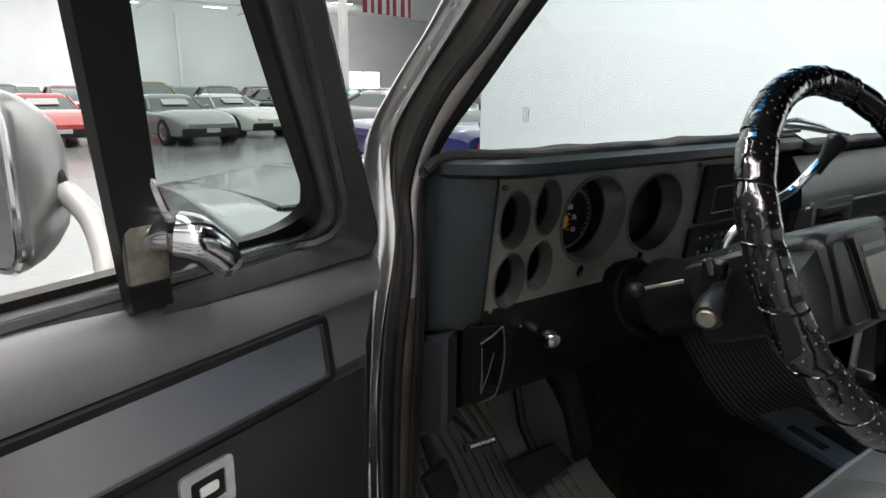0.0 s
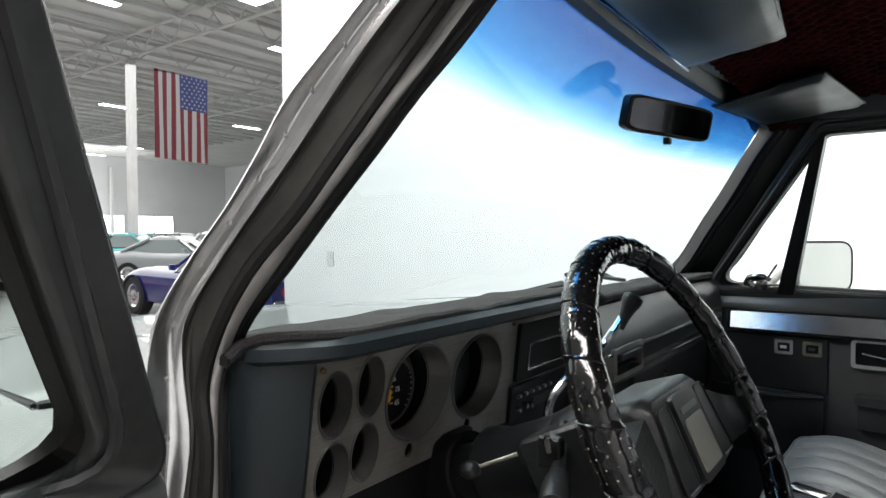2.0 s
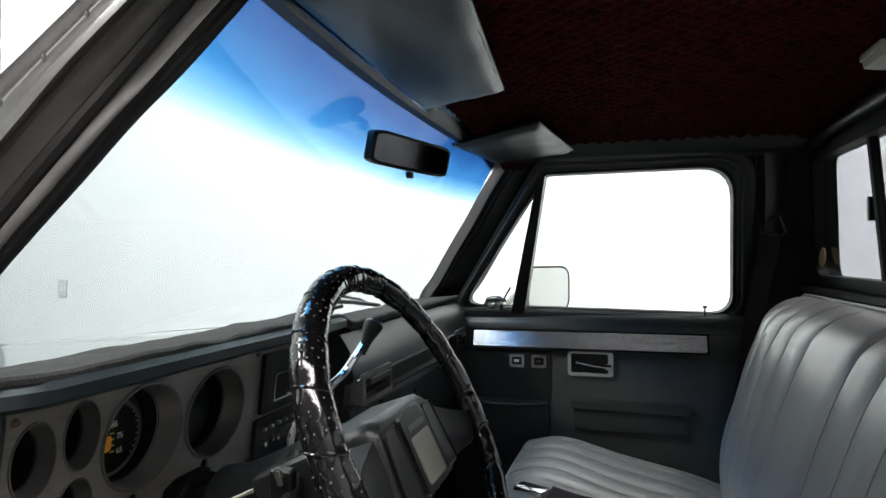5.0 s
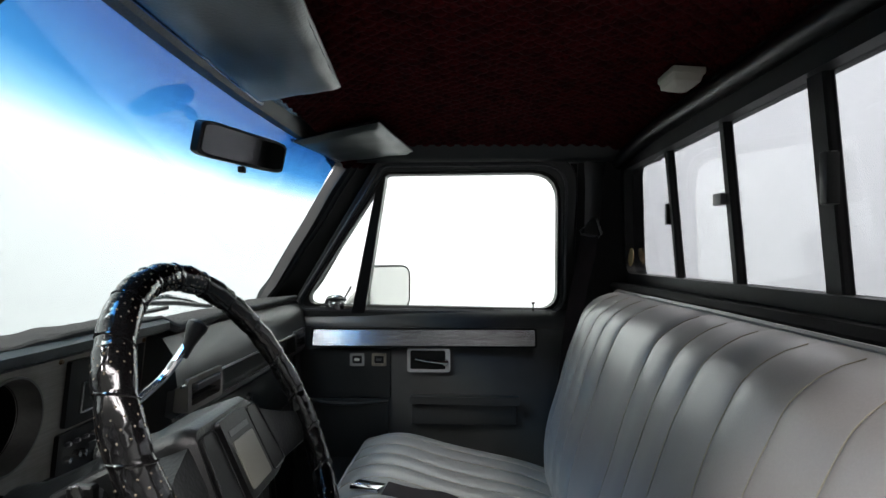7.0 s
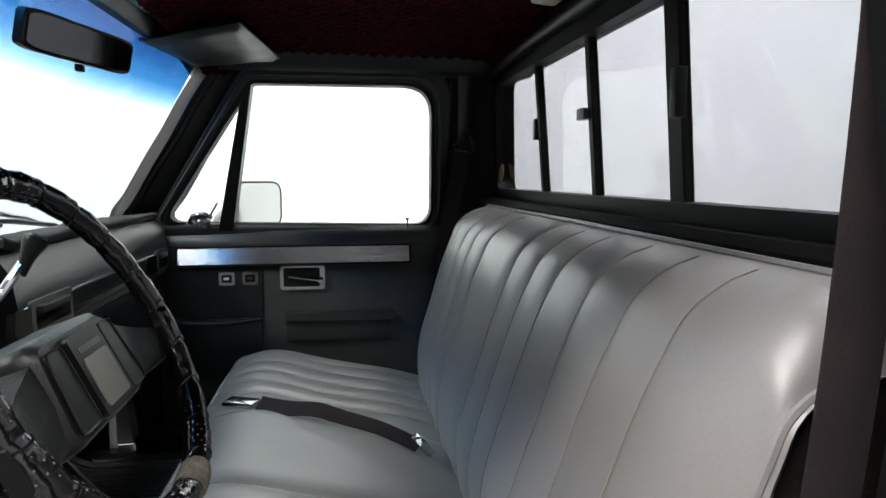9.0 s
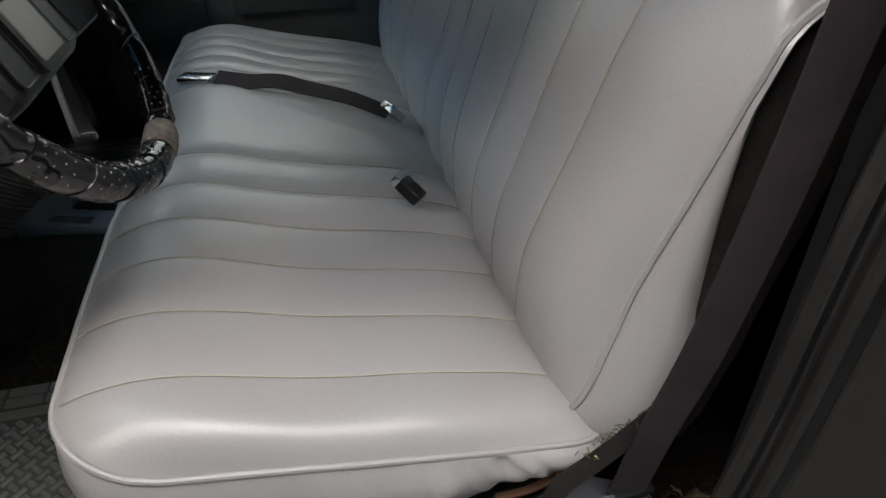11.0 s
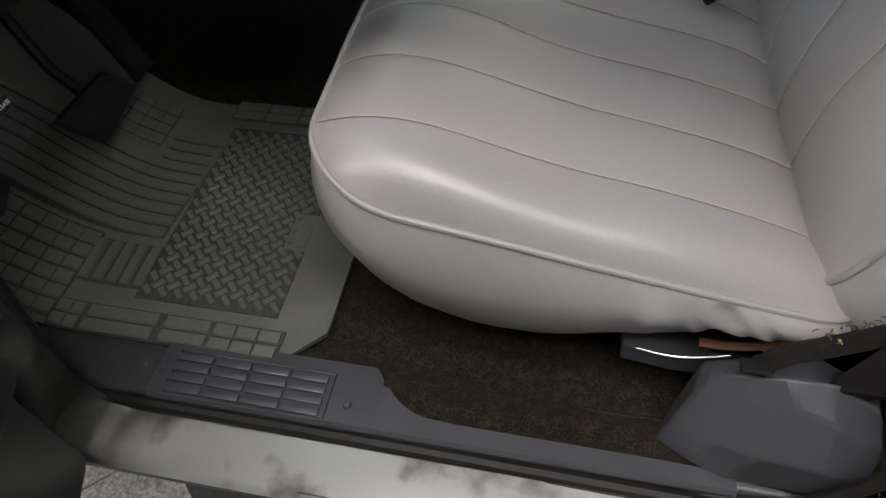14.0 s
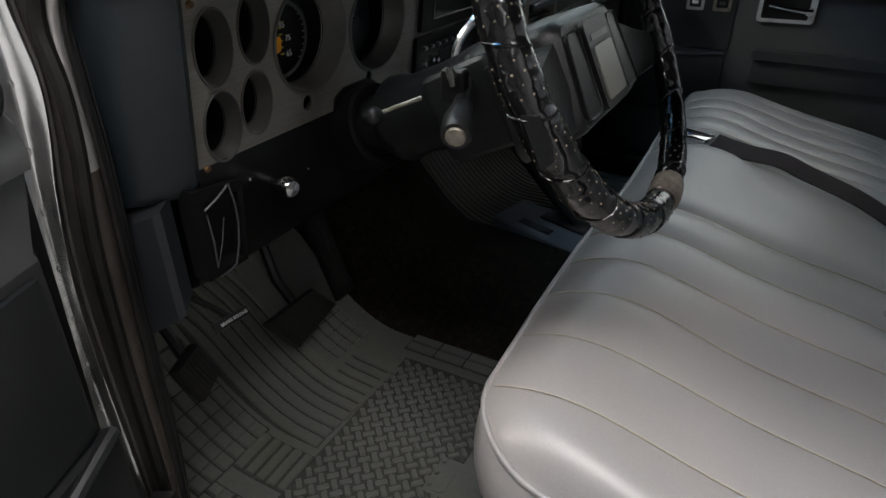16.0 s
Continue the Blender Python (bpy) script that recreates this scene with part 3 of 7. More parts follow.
    if side < 0:
        # rivets on the flange
        flange = [(a * 0.5 + b * 0.5) for a, b in zip(lines[0], lines[1])]
        gone, spots = 0.0, []
        for p, q in zip(flange, flange[1:]):
            gone += (q - p).length
            if gone > 0.046:
                spots.append(q)
                gone = 0.0
        for p in spots:
            bm = bmesh.new()
            bmesh.ops.create_uvsphere(bm, u_segments=8, v_segments=5, radius=0.0030, matrix=Matrix.Translation(p + Vector((-0.62, -0.75, -0.23)) * -0.0082) @ Matrix.Diagonal((0.8, 0.5, 1.1, 1)))
            part("rivet", bm, RIVET, truck)
        seal = [p + Vector((-0.004, -0.008, -0.004)) for p in lines[2]]
        part("pillar_seal", tube(seal, 0.007, 8), RUBBER, truck, "rubber seal bead along the pillar")
        # fine ridges pressed into the channel and the trim
        for k, q, r, mat in ((1, 0.42, 0.0026, PILLAR_DARK), (2, 0.60, 0.0018, PILLAR_PAINT), (3, 0.18, 0.0035, RUBBER), (3, 0.62, 0.0030, BLACK)):
            ridge = [a.lerp(b, q) + Vector((0, -0.85, -0.53)) * (depth[k] + 0.001) for a, b in zip(lines[k], lines[k + 1])]
            part("pillar_ridge", tube(ridge, r, 6), mat, truck)


def pillar_b(side):
    """The passenger door's rear jamb."""
    rings = []
    for z, fwd, lean in ((0.50, 0.11, 0.0), (0.575, 0.10, 0), (0.62, 0.045, 0), (0.74, 0.008, 0), (0.9, -0.012, 0), (1.25, -0.03, 0.01), (1.45, -0.035, 0.06), (1.62, -0.03, 0.105), (1.74, -0.02, 0.14)):
        rings.append([mirror(p, side) for p in ((0.820 - lean, -0.096 + fwd, z), (0.868 - lean, -0.126 + fwd, z), (0.945 - lean, -0.20 + fwd, z), (0.965 - lean, -0.315, z), (0.83 - lean, -0.16, z))])
    part("door_jamb", loft(rings), VINYL, truck, "dark rear door jamb", 40)


def door_opening():
    """The driver's tread, swept up into the pillar foot in front and the jamb behind: inner and outer edge."""
    inner = [(0.858, 0.812, 0.80), (0.853, 0.806, 0.68), (0.847, 0.792, 0.615), (0.843, 0.765, 0.584), (0.842, 0.70, 0.575), (0.842, 0.40, 0.575), (0.842, 0.12, 0.575), (0.842, 0.05, 0.576), (0.845, 0.0, 0.581), (0.849, -0.038, 0.596),
             (0.853, -0.066, 0.622), (0.857, -0.088, 0.665), (0.861, -0.106, 0.74), (0.865, -0.128, 0.90), (0.868, -0.142, 1.10), (0.862, -0.155, 1.25), (0.80, -0.155, 1.48), (0.73, -0.145, 1.70)]
    outer = [(0.897, 0.818, 0.80), (0.902, 0.814, 0.68), (0.906, 0.804, 0.61), (0.907, 0.775, 0.573), (0.906, 0.70, 0.566), (0.906, 0.40, 0.566), (0.906, 0.12, 0.566), (0.908, 0.05, 0.566), (0.914, -0.005, 0.567), (0.924, -0.048, 0.569),
             (0.938, -0.090, 0.575), (0.950, -0.130, 0.592), (0.960, -0.170, 0.65), (0.966, -0.205, 0.80), (0.966, -0.215, 1.05), (0.955, -0.22, 1.25), (0.89, -0.22, 1.48), (0.82, -0.21, 1.70)]
    rings = []
    for a, b in zip(smooth_path(inner, 6), smooth_path(outer, 6)):
        lift = max(0.0, min(1.0, (a.z - 0.60) / 0.15))
        into = Vector((-0.012, -0.022 * lift, -0.024 * (1 - lift)))
        ring = [a + into, a]
        for q in (0.08, 0.2, 0.4, 0.6, 0.8, 0.93):
            sag = math.sin(q * math.pi)
            ring.append(a.lerp(b, q) + Vector((0, -0.010 * lift * sag, 0.0018 * (1 - lift) * sag + 0.0010 * math.sin(a.y * 23) * (1 - lift))))
        ring += [b, b + Vector((0.006, -0.006 * lift, -0.005)), b + Vector((0.004, -0.016 * lift, -0.012)), b + Vector((-0.030, -0.035 * lift, -0.030 * (1 - lift)))]
        rings.append([mirror(p, -1) for p in ring])
    part("door_opening_panel", loft(rings), TREAD, truck, "grey tread plate, scuffed and painted brighter for its sheen, swept up into the jamb", 55)
    # a drain tab under the jamb's corner
    part("drain_tab", box((-0.962, -0.118, 0.545), (-0.944, -0.098, 0.570), 0.004, 2), JAMB_PAINT, truck)


def roof():
    def liner(u, v):
        x, y = lerp(-0.74, 0.74, u), lerp(0.588, -0.24, v)
        z = 1.785 - 0.05 * abs(x / 0.74) ** 3.5 - 0.06 * max(0, (y - 0.35) / 0.27) ** 2 - 0.02 * max(0, (-0.1 - y) / 0.14) ** 2
        a, b = (x + y) / 0.036, (x - y) / 0.036
        puff = abs(math.sin(math.pi * a) * math.sin(math.pi * b)) ** 0.5
        return (x, y, z - 0.008 * puff + 0.002 * noise.noise((x * 30, y * 30, 1)))
    part("headliner", sheet(liner, 300, 180, (0, 0, 0.012)), RED_VELVET, truck, "tufted dark red velvet headliner", 0)
    rings = []
    for x in [lerp(-0.80, 0.80, k / 16) for k in range(17)]:
        drop = 0.05 * abs(x / 0.8) ** 4
        rings.append([(x, 0.64, 1.745 - drop), (x, 0.58, 1.79 - drop), (x, 0.2, 1.835 - drop), (x, -0.20, 1.825 - drop), (x, -0.285, 1.80 - drop), (x, -0.285, 1.785 - drop), (x, -0.20, 1.805 - drop), (x, 0.2, 1.81 - drop), (x, 0.58, 1.76 - drop)])
    part("roof_panel", loft(rings), PAINT, truck, "grey metal cab roof")
    head = [(0.64, 1.738), (0.610, 1.710), (0.592, 1.711), (0.565, 1.738), (0.56, 1.765), (0.62, 1.77)]
    part("header_trim", loft([[(x, y + 0.055 * (1 - (x / 0.7) ** 2), z + 0.018 * (1 - (x / 0.7) ** 2)) for y, z in head] for x in [lerp(-0.68, 0.70, k / 12) for k in range(13)]]), HUB_VINYL, truck, "dark vinyl windscreen header trim")
    for side in (-1, 1):
        prof = [(0.64, 1.757), (0.668, 1.718), (0.69, 1.708), (0.78, 1.715), (0.80, 1.77), (0.65, 1.795)]
        part("roof_rail", loft([[mirror((x, y, z), side) for x, z in prof] for y in (0.60, 0.4, 0.1, -0.2, -0.34)]), VINYL if side > 0 else DARK_PAINT, truck, "dark trim along the roof side")
    rail = [(0.9 * k / 14 - 0.45) * 1.62 for k in range(15)]
    part("rear_header", tube([(x, -0.225, 1.733 - 0.03 * abs(x / 0.73) ** 4) for x in rail], 0.020, 12), BLACK, truck, "rolled black trim above the rear window")
    for x in (-0.38, -0.09, 0.2, 0.48):
        part("screw", lathe([(0.0, 0.004), (0.005, 0.003), (0.006, 0)], 10, Matrix.Translation((x, -0.207, 1.726)) @ Euler((radians(70), 0, 0)).to_matrix().to_4x4()), CHROME, truck)


def windscreen():
    def on(x, z, d=0.0):
        return Vector((x, 1.671 - z / 1.6 + d + 0.01, z))
    def curved(u, v):
        z = lerp(1.27, 1.762, v)
        half = lerp(0.79, 0.684, v)
        x = lerp(-1, 1, u) * half
        return on(x, z, 0.075 * (1 - (x / half) ** 2))
    bm = sheet(curved, 24, 8, (0, 0.005, 0.003))
    m = glass("tinted_windscreen_glass")
    n, l = m.node_tree.nodes, m.node_tree.links
    tc, sep, ramp = n.new("ShaderNodeTexCoord"), n.new("ShaderNodeSeparateXYZ"), n.new("ShaderNodeValToRGB")
    mp = n.new("ShaderNodeMapRange")
    mp.inputs["From Min"].default_value, mp.inputs["From Max"].default_value = 1.58, 1.72
    l.new(tc.outputs["Object"], sep.inputs[0])
    l.new(sep.outputs["Z"], mp.inputs["Value"])
    l.new(mp.outputs[0], ramp.inputs[0])
    e = ramp.color_ramp.elements
    e[0].position, e[0].color = 0.0, (0.805, 0.85, 0.85, 1)
    e[1].position, e[1].color = 1.0, (0.10, 0.235, 0.45, 1)
    for pos, c in ((0.10, (0.78, 0.85, 0.86, 1)), (0.28, (0.46, 0.69, 0.83, 1)), (0.52, (0.19, 0.43, 0.66, 1))):
        k = e.new(pos)
        k.color = c
    l.new(ramp.outputs[0], [x for x in n if x.type == "BSDF_TRANSPARENT"][0].inputs[0])
    ob = part("windscreen", bm, m, truck, "windscreen with a blue tint band along its top", 60)


def front_end():
    def hood_half(v):
        return lerp(0.825, 0.738, v)
    def hood(u, v):
        k = 2 * u - 1
        x, y = hood_half(v) * k, lerp(lerp(1.10, 1.18, k * k), lerp(2.48, 2.18, abs(k) ** 2.2), v)
        z = lerp(1.216, 1.130, v ** 1.2) + 0.014 * (1 - k * k) - 0.007 * math.exp(-((abs(k) - 0.45) / 0.07) ** 2)
        if v > 0.93:
            z -= 0.03 * ((v - 0.93) / 0.07) ** 2
        return (x, y, z)
    part("hood", sheet(hood, 40, 30, (0, 0, -0.012)), HOOD_PAINT, truck, "silver metallic hood with light reflections", 60)
    part("hood_gap", tube([Vector(hood(0, v)) + Vector((-0.004, 0, -0.005)) for v in [k / 20 for k in range(20)]], 0.004, 6), BLACK, truck)
    part("hood_gap", tube([Vector(hood(u, 0)) + Vector((0, -0.006, -0.004)) for u in [k / 24 for k in range(25)]], 0.006, 6), BLACK, truck)
    for side in (-1, 1):
        def fender(u, v, side=side):
            y = lerp(0.90, 2.21, v)
            q = max(0.0, min(1.0, (y - 1.16) / 1.05))
            zc = lerp(1.205, 1.120, q ** 1.5)
            crease = lerp(0.912, 0.792, q ** 1.05)
            inner = lerp(0.835, 0.745, q)
            if y < 1.16:
                crease, inner = lerp(0.925, 0.912, (y - 0.90) / 0.26), 0.72
            if u < 0.4:
                t = u / 0.4
                x, z = lerp(inner, crease, t), zc + 0.006 - 0.006 * t * t
            elif u < 0.5:
                t = (u - 0.4) / 0.1
                x, z = crease + 0.012 * math.sin(t * math.pi / 2), zc - 0.010 * (1 - math.cos(t * math.pi / 2))
            else:
                t = (u - 0.5) / 0.5
                x, z = crease + 0.012 + (0.965 - crease - 0.012) * min(1.0, t / 0.35) ** 0.8, lerp(zc - 0.010, 0.55, t)
            return mirror((x, y, z), side)
        part("fender", sheet(fender, 40, 30, (-0.01 * side, 0, -0.004)), HOOD_PAINT, truck, "silver metallic front fender", 60)
    part("cowl", box((-0.74, 0.87, 1.15), (0.74, 1.12, 1.212), 0.02), HOOD_PAINT, truck, "silver cowl below the windscreen")
    def nose(u, v):
        x, y, z = hood(u, 1.0)
        return (x * 1.05, y - 0.012 - 0.02 * v, lerp(z - 0.006, 0.62, v))
    part("grille", sheet(nose, 40, 8, (0, -0.03, 0)), BLACK, truck)
    for (x0, y0, z0), (x1, y1, z1) in (((-0.38, 0.955, 1.245), (0.10, 0.90, 1.318)),):
        part("wiper", tube([(x0, y0, z0), (lerp(x0, x1, 0.5), lerp(y0, y1, 0.5) - 0.005, lerp(z0, z1, 0.5) + 0.02), (x1, y1, z1)], 0.006, 6), BLACK, truck, "black windscreen wiper")
        part("wiper", tube([(x0 - 0.12, y0 - 0.05, z0 + 0.055), (x1 + 0.12, y1 - 0.01, z1 + 0.0)], 0.005, 6), BLACK, truck)
    wip = part("wiper", tube([(0.24, 0.956, 1.326), (0.40, 0.952, 1.314), (0.585, 0.940, 1.291)], 0.006, 6), BLACK, truck, "black windscreen wiper")
    part("wiper_arm", tube([(0.27, 0.975, 1.295), (0.30, 0.970, 1.332), (0.36, 0.962, 1.334), (0.47, 0.956, 1.318), (0.53, 0.950, 1.303)], [0.006, 0.006, 0.007, 0.006, 0.003], 8), CHROME, wip, "chrome wiper arm")


def rear_wall():
    lean = 0.085
    def put(u, v, d):
        return Vector((u, -0.26 + (v - 1.38) * lean - d, v))
    n = 6
    outer = rounded([(-0.86, 0.55), (0.86, 0.55), (0.80, 1.78), (-0.80, 1.78)], 0.02, n)
    inner = rounded([(-0.745, 1.365), (0.745, 1.365), (0.675, 1.692), (-0.675, 1.692)], 0.05, n)
    part("back_panel", ring_plate(outer, inner, put, 0.0, 0.05), REAR_BLACK, truck, "black rear cab panel")
    glass_edge = rounded([(-0.722, 1.381), (0.722, 1.381), (0.655, 1.676), (-0.655, 1.676)], 0.035, n)
    part("rear_window_seal", ring_plate([(u * 1.01, v) for u, v in inner], glass_edge, put, -0.012, 0.03), REAR_BLACK, truck, "black rubber rear window seal")
    ob = part("rear_glass", plate(glass_edge, put, 0.012, 0.016), glass("dusty_rear_glass", (0.60, 0.612, 0.63)), truck, "sliding rear window glass")
    ob.visible_shadow = False
    for x, w in ((0.325, 0.011), (0.012, 0.012), (-0.292, 0.021)):
        part("window_divider", box((x - w, -0.280, 1.37), (x + w, -0.262, 1.685), 0.003, 1, m=Matrix.Translation((0, -0.0, 0))), REAR_BLACK, truck, "black sliding window upright")
    for ob in [o for o in truck.children if o.name.startswith("window_divider")]:
        for v in ob.data.vertices:
            v.co.y += (v.co.z - 1.38) * lean
    part("window_latch", box((0.018, -0.258, 1.527), (0.056, -0.238, 1.549), 0.003), GREY_PLASTIC, truck, "small grey sliding window latch")
    part("window_catch", box((0.336, -0.262, 1.505), (0.350, -0.242, 1.556), 0.003), BLACK, truck)
    part("window_catch", box((-0.318, -0.256, 1.50), (-0.300, -0.238, 1.57), 0.003), BLACK, truck)
    part("round_sticker", lathe([(0.0, 0.002), (0.026, 0.002), (0.026, 0.0)], 20, Matrix.Translation((0.685, -0.253, 1.428)) @ Euler((radians(-90 + 5), 0, 0)).to_matrix().to_4x4()), material("brown_sticker", (0.34, 0.25, 0.11), 0.6, wear=0.5), truck, "round brown sticker on the rear glass")
    # moulded ledge under the window
    prof = [(-0.255, 1.352), (-0.225, 1.352), (-0.215, 1.340), (-0.225, 1.325), (-0.245, 1.318), (-0.235, 1.30), (-0.20, 1.285), (-0.195, 1.25), (-0.21, 1.22), (-0.255, 1.21)]
    part("rear_ledge", loft([[(x, y, z) for y, z in prof] for x in (-0.80, -0.4, 0, 0.4, 0.80)]), REAR_BLACK, truck, "black moulded trim below the rear window")
    for side in (-1, 1):
        part("corner_panel", loft([[mirror(p, side) for p in ((0.765 - q, -0.27 + f, z), (0.80 - q, -0.20 + f, z), (0.812 - q, -0.11, z), (0.825 - q, -0.11, z), (0.85 - q, -0.275, z))] for z, q, f in ((0.54, 0, 0), (1.2, 0, 0), (1.3, -0.01, 0), (1.5, 0.03, 0.01), (1.70, 0.07, 0.02), (1.79, 0.095, 0.03))]), REAR_BLACK, truck, "black cab corner trim")


floor_pan()
rocker(-1)
rocker(1)
for side in (-1, 1):
    pillar_a(side)
pillar_b(1)
door_opening()
roof()
windscreen()
front_end()
rear_wall()


# ---- doors ----
def door(side, at, turn, label, window_up):
    root = thing("door_1" if side > 0 else "door_2", label, "door", kind="structure")
    px, py = at
    def P(p):
        return Vector(((p[0] - px) * side, p[1] - py, p[2]))
    prof = [(0.87, 0.59), (0.84, 0.60), (0.826, 0.63), (0.822, 0.86), (0.822, 1.145), (0.826, 1.150), (0.826, 1.204), (0.820, 1.207), (0.821, 1.216),
            (0.828, 1.232), (0.842, 1.249), (0.858, 1.259), (0.866, 1.262), (0.880, 1.258), (0.915, 1.252), (0.935, 1.20), (0.952, 1.05), (0.95, 0.80), (0.935, 0.60)]
    ys = [-0.125, -0.115, -0.06, 0.1, 0.3, 0.5, 0.68, 0.735, 0.765, 0.776]
    if side < 0:
        ys[-2:] = [0.788, 0.800]
    rings = []
    for k, y in enumerate(ys):
        e = 0.012 if k in (0, len(ys) - 1) else 0
        back = 0.038 if side < 0 and k >= len(ys) - 3 else 0.0
        rings.append([P((x + (e if x < 0.87 else -e), y - back * max(0.0, min(1.0, (1.235 - z) / 0.12)), z)) for x, z in prof])
    shell = loft(rings)
    for f in shell.faces:
        f.material_index = 1 if f.calc_center_median().z < 1.147 else 0
    body = part("door_body", shell, LIT_DOOR_VINYL if side < 0 else DIM_DOOR_VINYL, root, "dark vinyl covered door panel", 40)
    # below the strip the driver's door takes the darker copy, painting in its shade
    body.data.materials.append(DIM_DOOR_VINYL if side > 0 else SHADED_DOOR_VINYL)
    # window surround
    def at_x(u, v, d):
        return P((d - 0.28 * max(0.0, v - 1.25), u, v))
    n = 6
    low, top = ((0.0, 0.0) if side > 0 else (-0.029, 0.019))
    outer = rounded([(0.802, 1.240), (-0.115, 1.235), (-0.105, 1.724), (0.484 + (0.0 if side > 0 else 0.021), 1.724)], [0.02, 0.02, 0.09, 0.06], n)
    tall, long = (0.014, 0.012) if side > 0 else (0.0, 0.0)
    inner = rounded([(0.755 + low, 1.270), (-0.057 - long, 1.256), (-0.042 - long, 1.673 + tall), (0.468 + top, 1.669 + tall)], [0.02, 0.045, 0.06 if side < 0 else 0.085, 0.03], n)
    if side > 0:
        frame_mat, frame_label = VINYL, "dark painted window surround"
    else:
        frame_mat, frame_label = DARK_PAINT, "dark grey painted window surround"
    def at_f(u, v, d):
        # the lower bar of the frame sits back behind the padded ledge
        return at_x(u, v, d + 0.034 * min(1.0, max(0.0, (1.31 - v) / 0.035)) * min(1.0, max(0.0, (0.74 - u) / 0.05)))
    ob = part("window_frame", ring_plate(outer, inner, at_f, 0.826, 0.895 if side > 0 else 0.853), frame_mat, root, frame_label, 40)
    mod = ob.modifiers.new("round", "BEVEL")
    mod.width, mod.segments, mod.angle_limit = (0.007 if side > 0 else 0.011), 3, radians(50)
    seal_in = rounded([(0.744 + low, 1.276), (-0.048 - long, 1.262), (-0.034 - long, 1.665 + tall), (0.464 + top, 1.661 + tall)], [0.03, 0.05, 0.06 if side < 0 else 0.085, 0.03], n)
    part("window_seal", ring_plate(inner, seal_in, at_f, 0.832, 0.885 if side > 0 else 0.848), RUBBER, root, "black rubber window seal", 40)
    lip = [at_f(u, v, 0.825) for u, v in rounded([(0.775 + low, 1.262), (-0.072 - long, 1.248), (-0.058 - long, 1.688 + tall), (0.475 + top + low * -0.5, 1.685 + tall)], [0.03, 0.06, 0.08, 0.04], n)]
    part("window_lip", tube(lip, 0.005, 6, loop=True), GREY_PLASTIC if side > 0 else DARK_PAINT, root)
    if side > 0:
        bar = [(0.590, 1.250), (0.548, 1.250), (0.462, 1.69), (0.484, 1.69)]
    else:
        bar = [(0.5675, 1.250), (0.538, 1.250), (0.440, 1.69), (0.475, 1.69)]
    part("vent_post", plate(bar, at_x, 0.834, 0.892 if side > 0 else 0.846), BLACK, root, "black upright between vent and window")
    vent = part("vent_glass", plate([(0.76, 1.262), (0.565, 1.255), (0.49, 1.66), (0.50 + top * 0.6, 1.66)], at_x, 0.869 if side > 0 else 0.846, 0.873 if side > 0 else 0.850), GLASS if side > 0 else DUSTY, root, "small triangular vent window glass", 0)
    vent.visible_shadow = False
    if window_up:
        g = part("door_glass", plate([(0.56, 1.252), (-0.08, 1.245), (-0.07, 1.70), (0.465, 1.70)], at_x, 0.871, 0.875), GLASS, root, "raised door window glass", 0)
        g.visible_shadow = False
    # bright strip and its moulding, leaning back a little at its top
    tip = 0.26 if side > 0 else 0.15
    end = 0.712 if side > 0 else 0.698
    out = rounded([(end, 1.147), (0.006, 1.147), (0.006, 1.206), (end, 1.206)], 0.008, 4)
    inn = rounded([(end - 0.006, 1.152), (0.012, 1.152), (0.012, 1.2005), (end - 0.006, 1.2005)], 0.005, 4)
    part("strip_moulding", ring_plate(out, inn, lambda u, v, d: at_x(u, v, d + (tip * (v - 1.152) if d < 0.82 else 0.0)), 0.8115 - 0.04 * tip, 0.828), BLACK, root, "black moulding round the bright strip")
    part("bright_strip", plate(inn, lambda u, v, d: at_x(u, v, d + tip * (v - 1.152)), 0.8145 - 0.04 * tip, 0.818 - 0.04 * tip), STRIP if side > 0 else BRUSHED, root, "brushed aluminium trim strip")
    # inner handle
    out = rounded([(0.410, 1.068), (0.275, 1.068), (0.275, 1.142), (0.410, 1.142)], 0.010, 5)
    inn = rounded([(0.400, 1.077), (0.290, 1.077), (0.290, 1.136), (0.400, 1.136)], 0.006, 5)
    bez = part("handle_bezel", ring_plate(out, inn, at_x, 0.811, 0.823), SATIN_CHROME, root, "chrome door handle surround")
    part("handle_recess", plate(inn, at_x, 0.820, 0.8225), BLACK, bez)
    part("handle_lever", tube([P((0.812, 0.385, 1.110)), P((0.806, 0.34, 1.104)), P((0.806, 0.30, 1.100)), P((0.810, 0.283, 1.100))], [0.005, 0.006, 0.007, 0.009], 8), CHROME, bez, "chrome pull lever")
    part("handle_pivot", lathe([(0.0, 0.01), (0.009, 0.009), (0.011, 0.0)], 12, Matrix.Translation(P((0.812, 0.290, 1.098))) @ Euler((0, radians(-90 * side), 0)).to_matrix().to_4x4()), CHROME, bez)
    # window and lock switches
    for y in (0.568, 0.499):
        out = rounded([(y + 0.023, 1.086), (y - 0.023, 1.086), (y - 0.023, 1.126), (y + 0.023, 1.126)], 0.005, 4)
        inn = rounded([(y + 0.015, 1.094), (y - 0.015, 1.094), (y - 0.015, 1.118), (y + 0.015, 1.118)], 0.003, 4)
        sw = part("door_switch", ring_plate(out, inn, at_x, 0.814, 0.823), SATIN_CHROME if y > 0.53 else TARNISH, root, "chrome framed electric door switch" if y > 0.53 else "dull framed electric door switch")
        part("rocker_key", plate(inn, at_x, 0.816, 0.8225), BLACK, sw)
        part("key_legend", plate(rounded([(y + 0.009, 1.102), (y - 0.007, 1.102), (y - 0.007, 1.110), (y + 0.009, 1.110)], 0.002, 3), at_x, 0.8145, 0.8165), INK_WHITE if y > 0.53 else GREY_PLASTIC, sw)
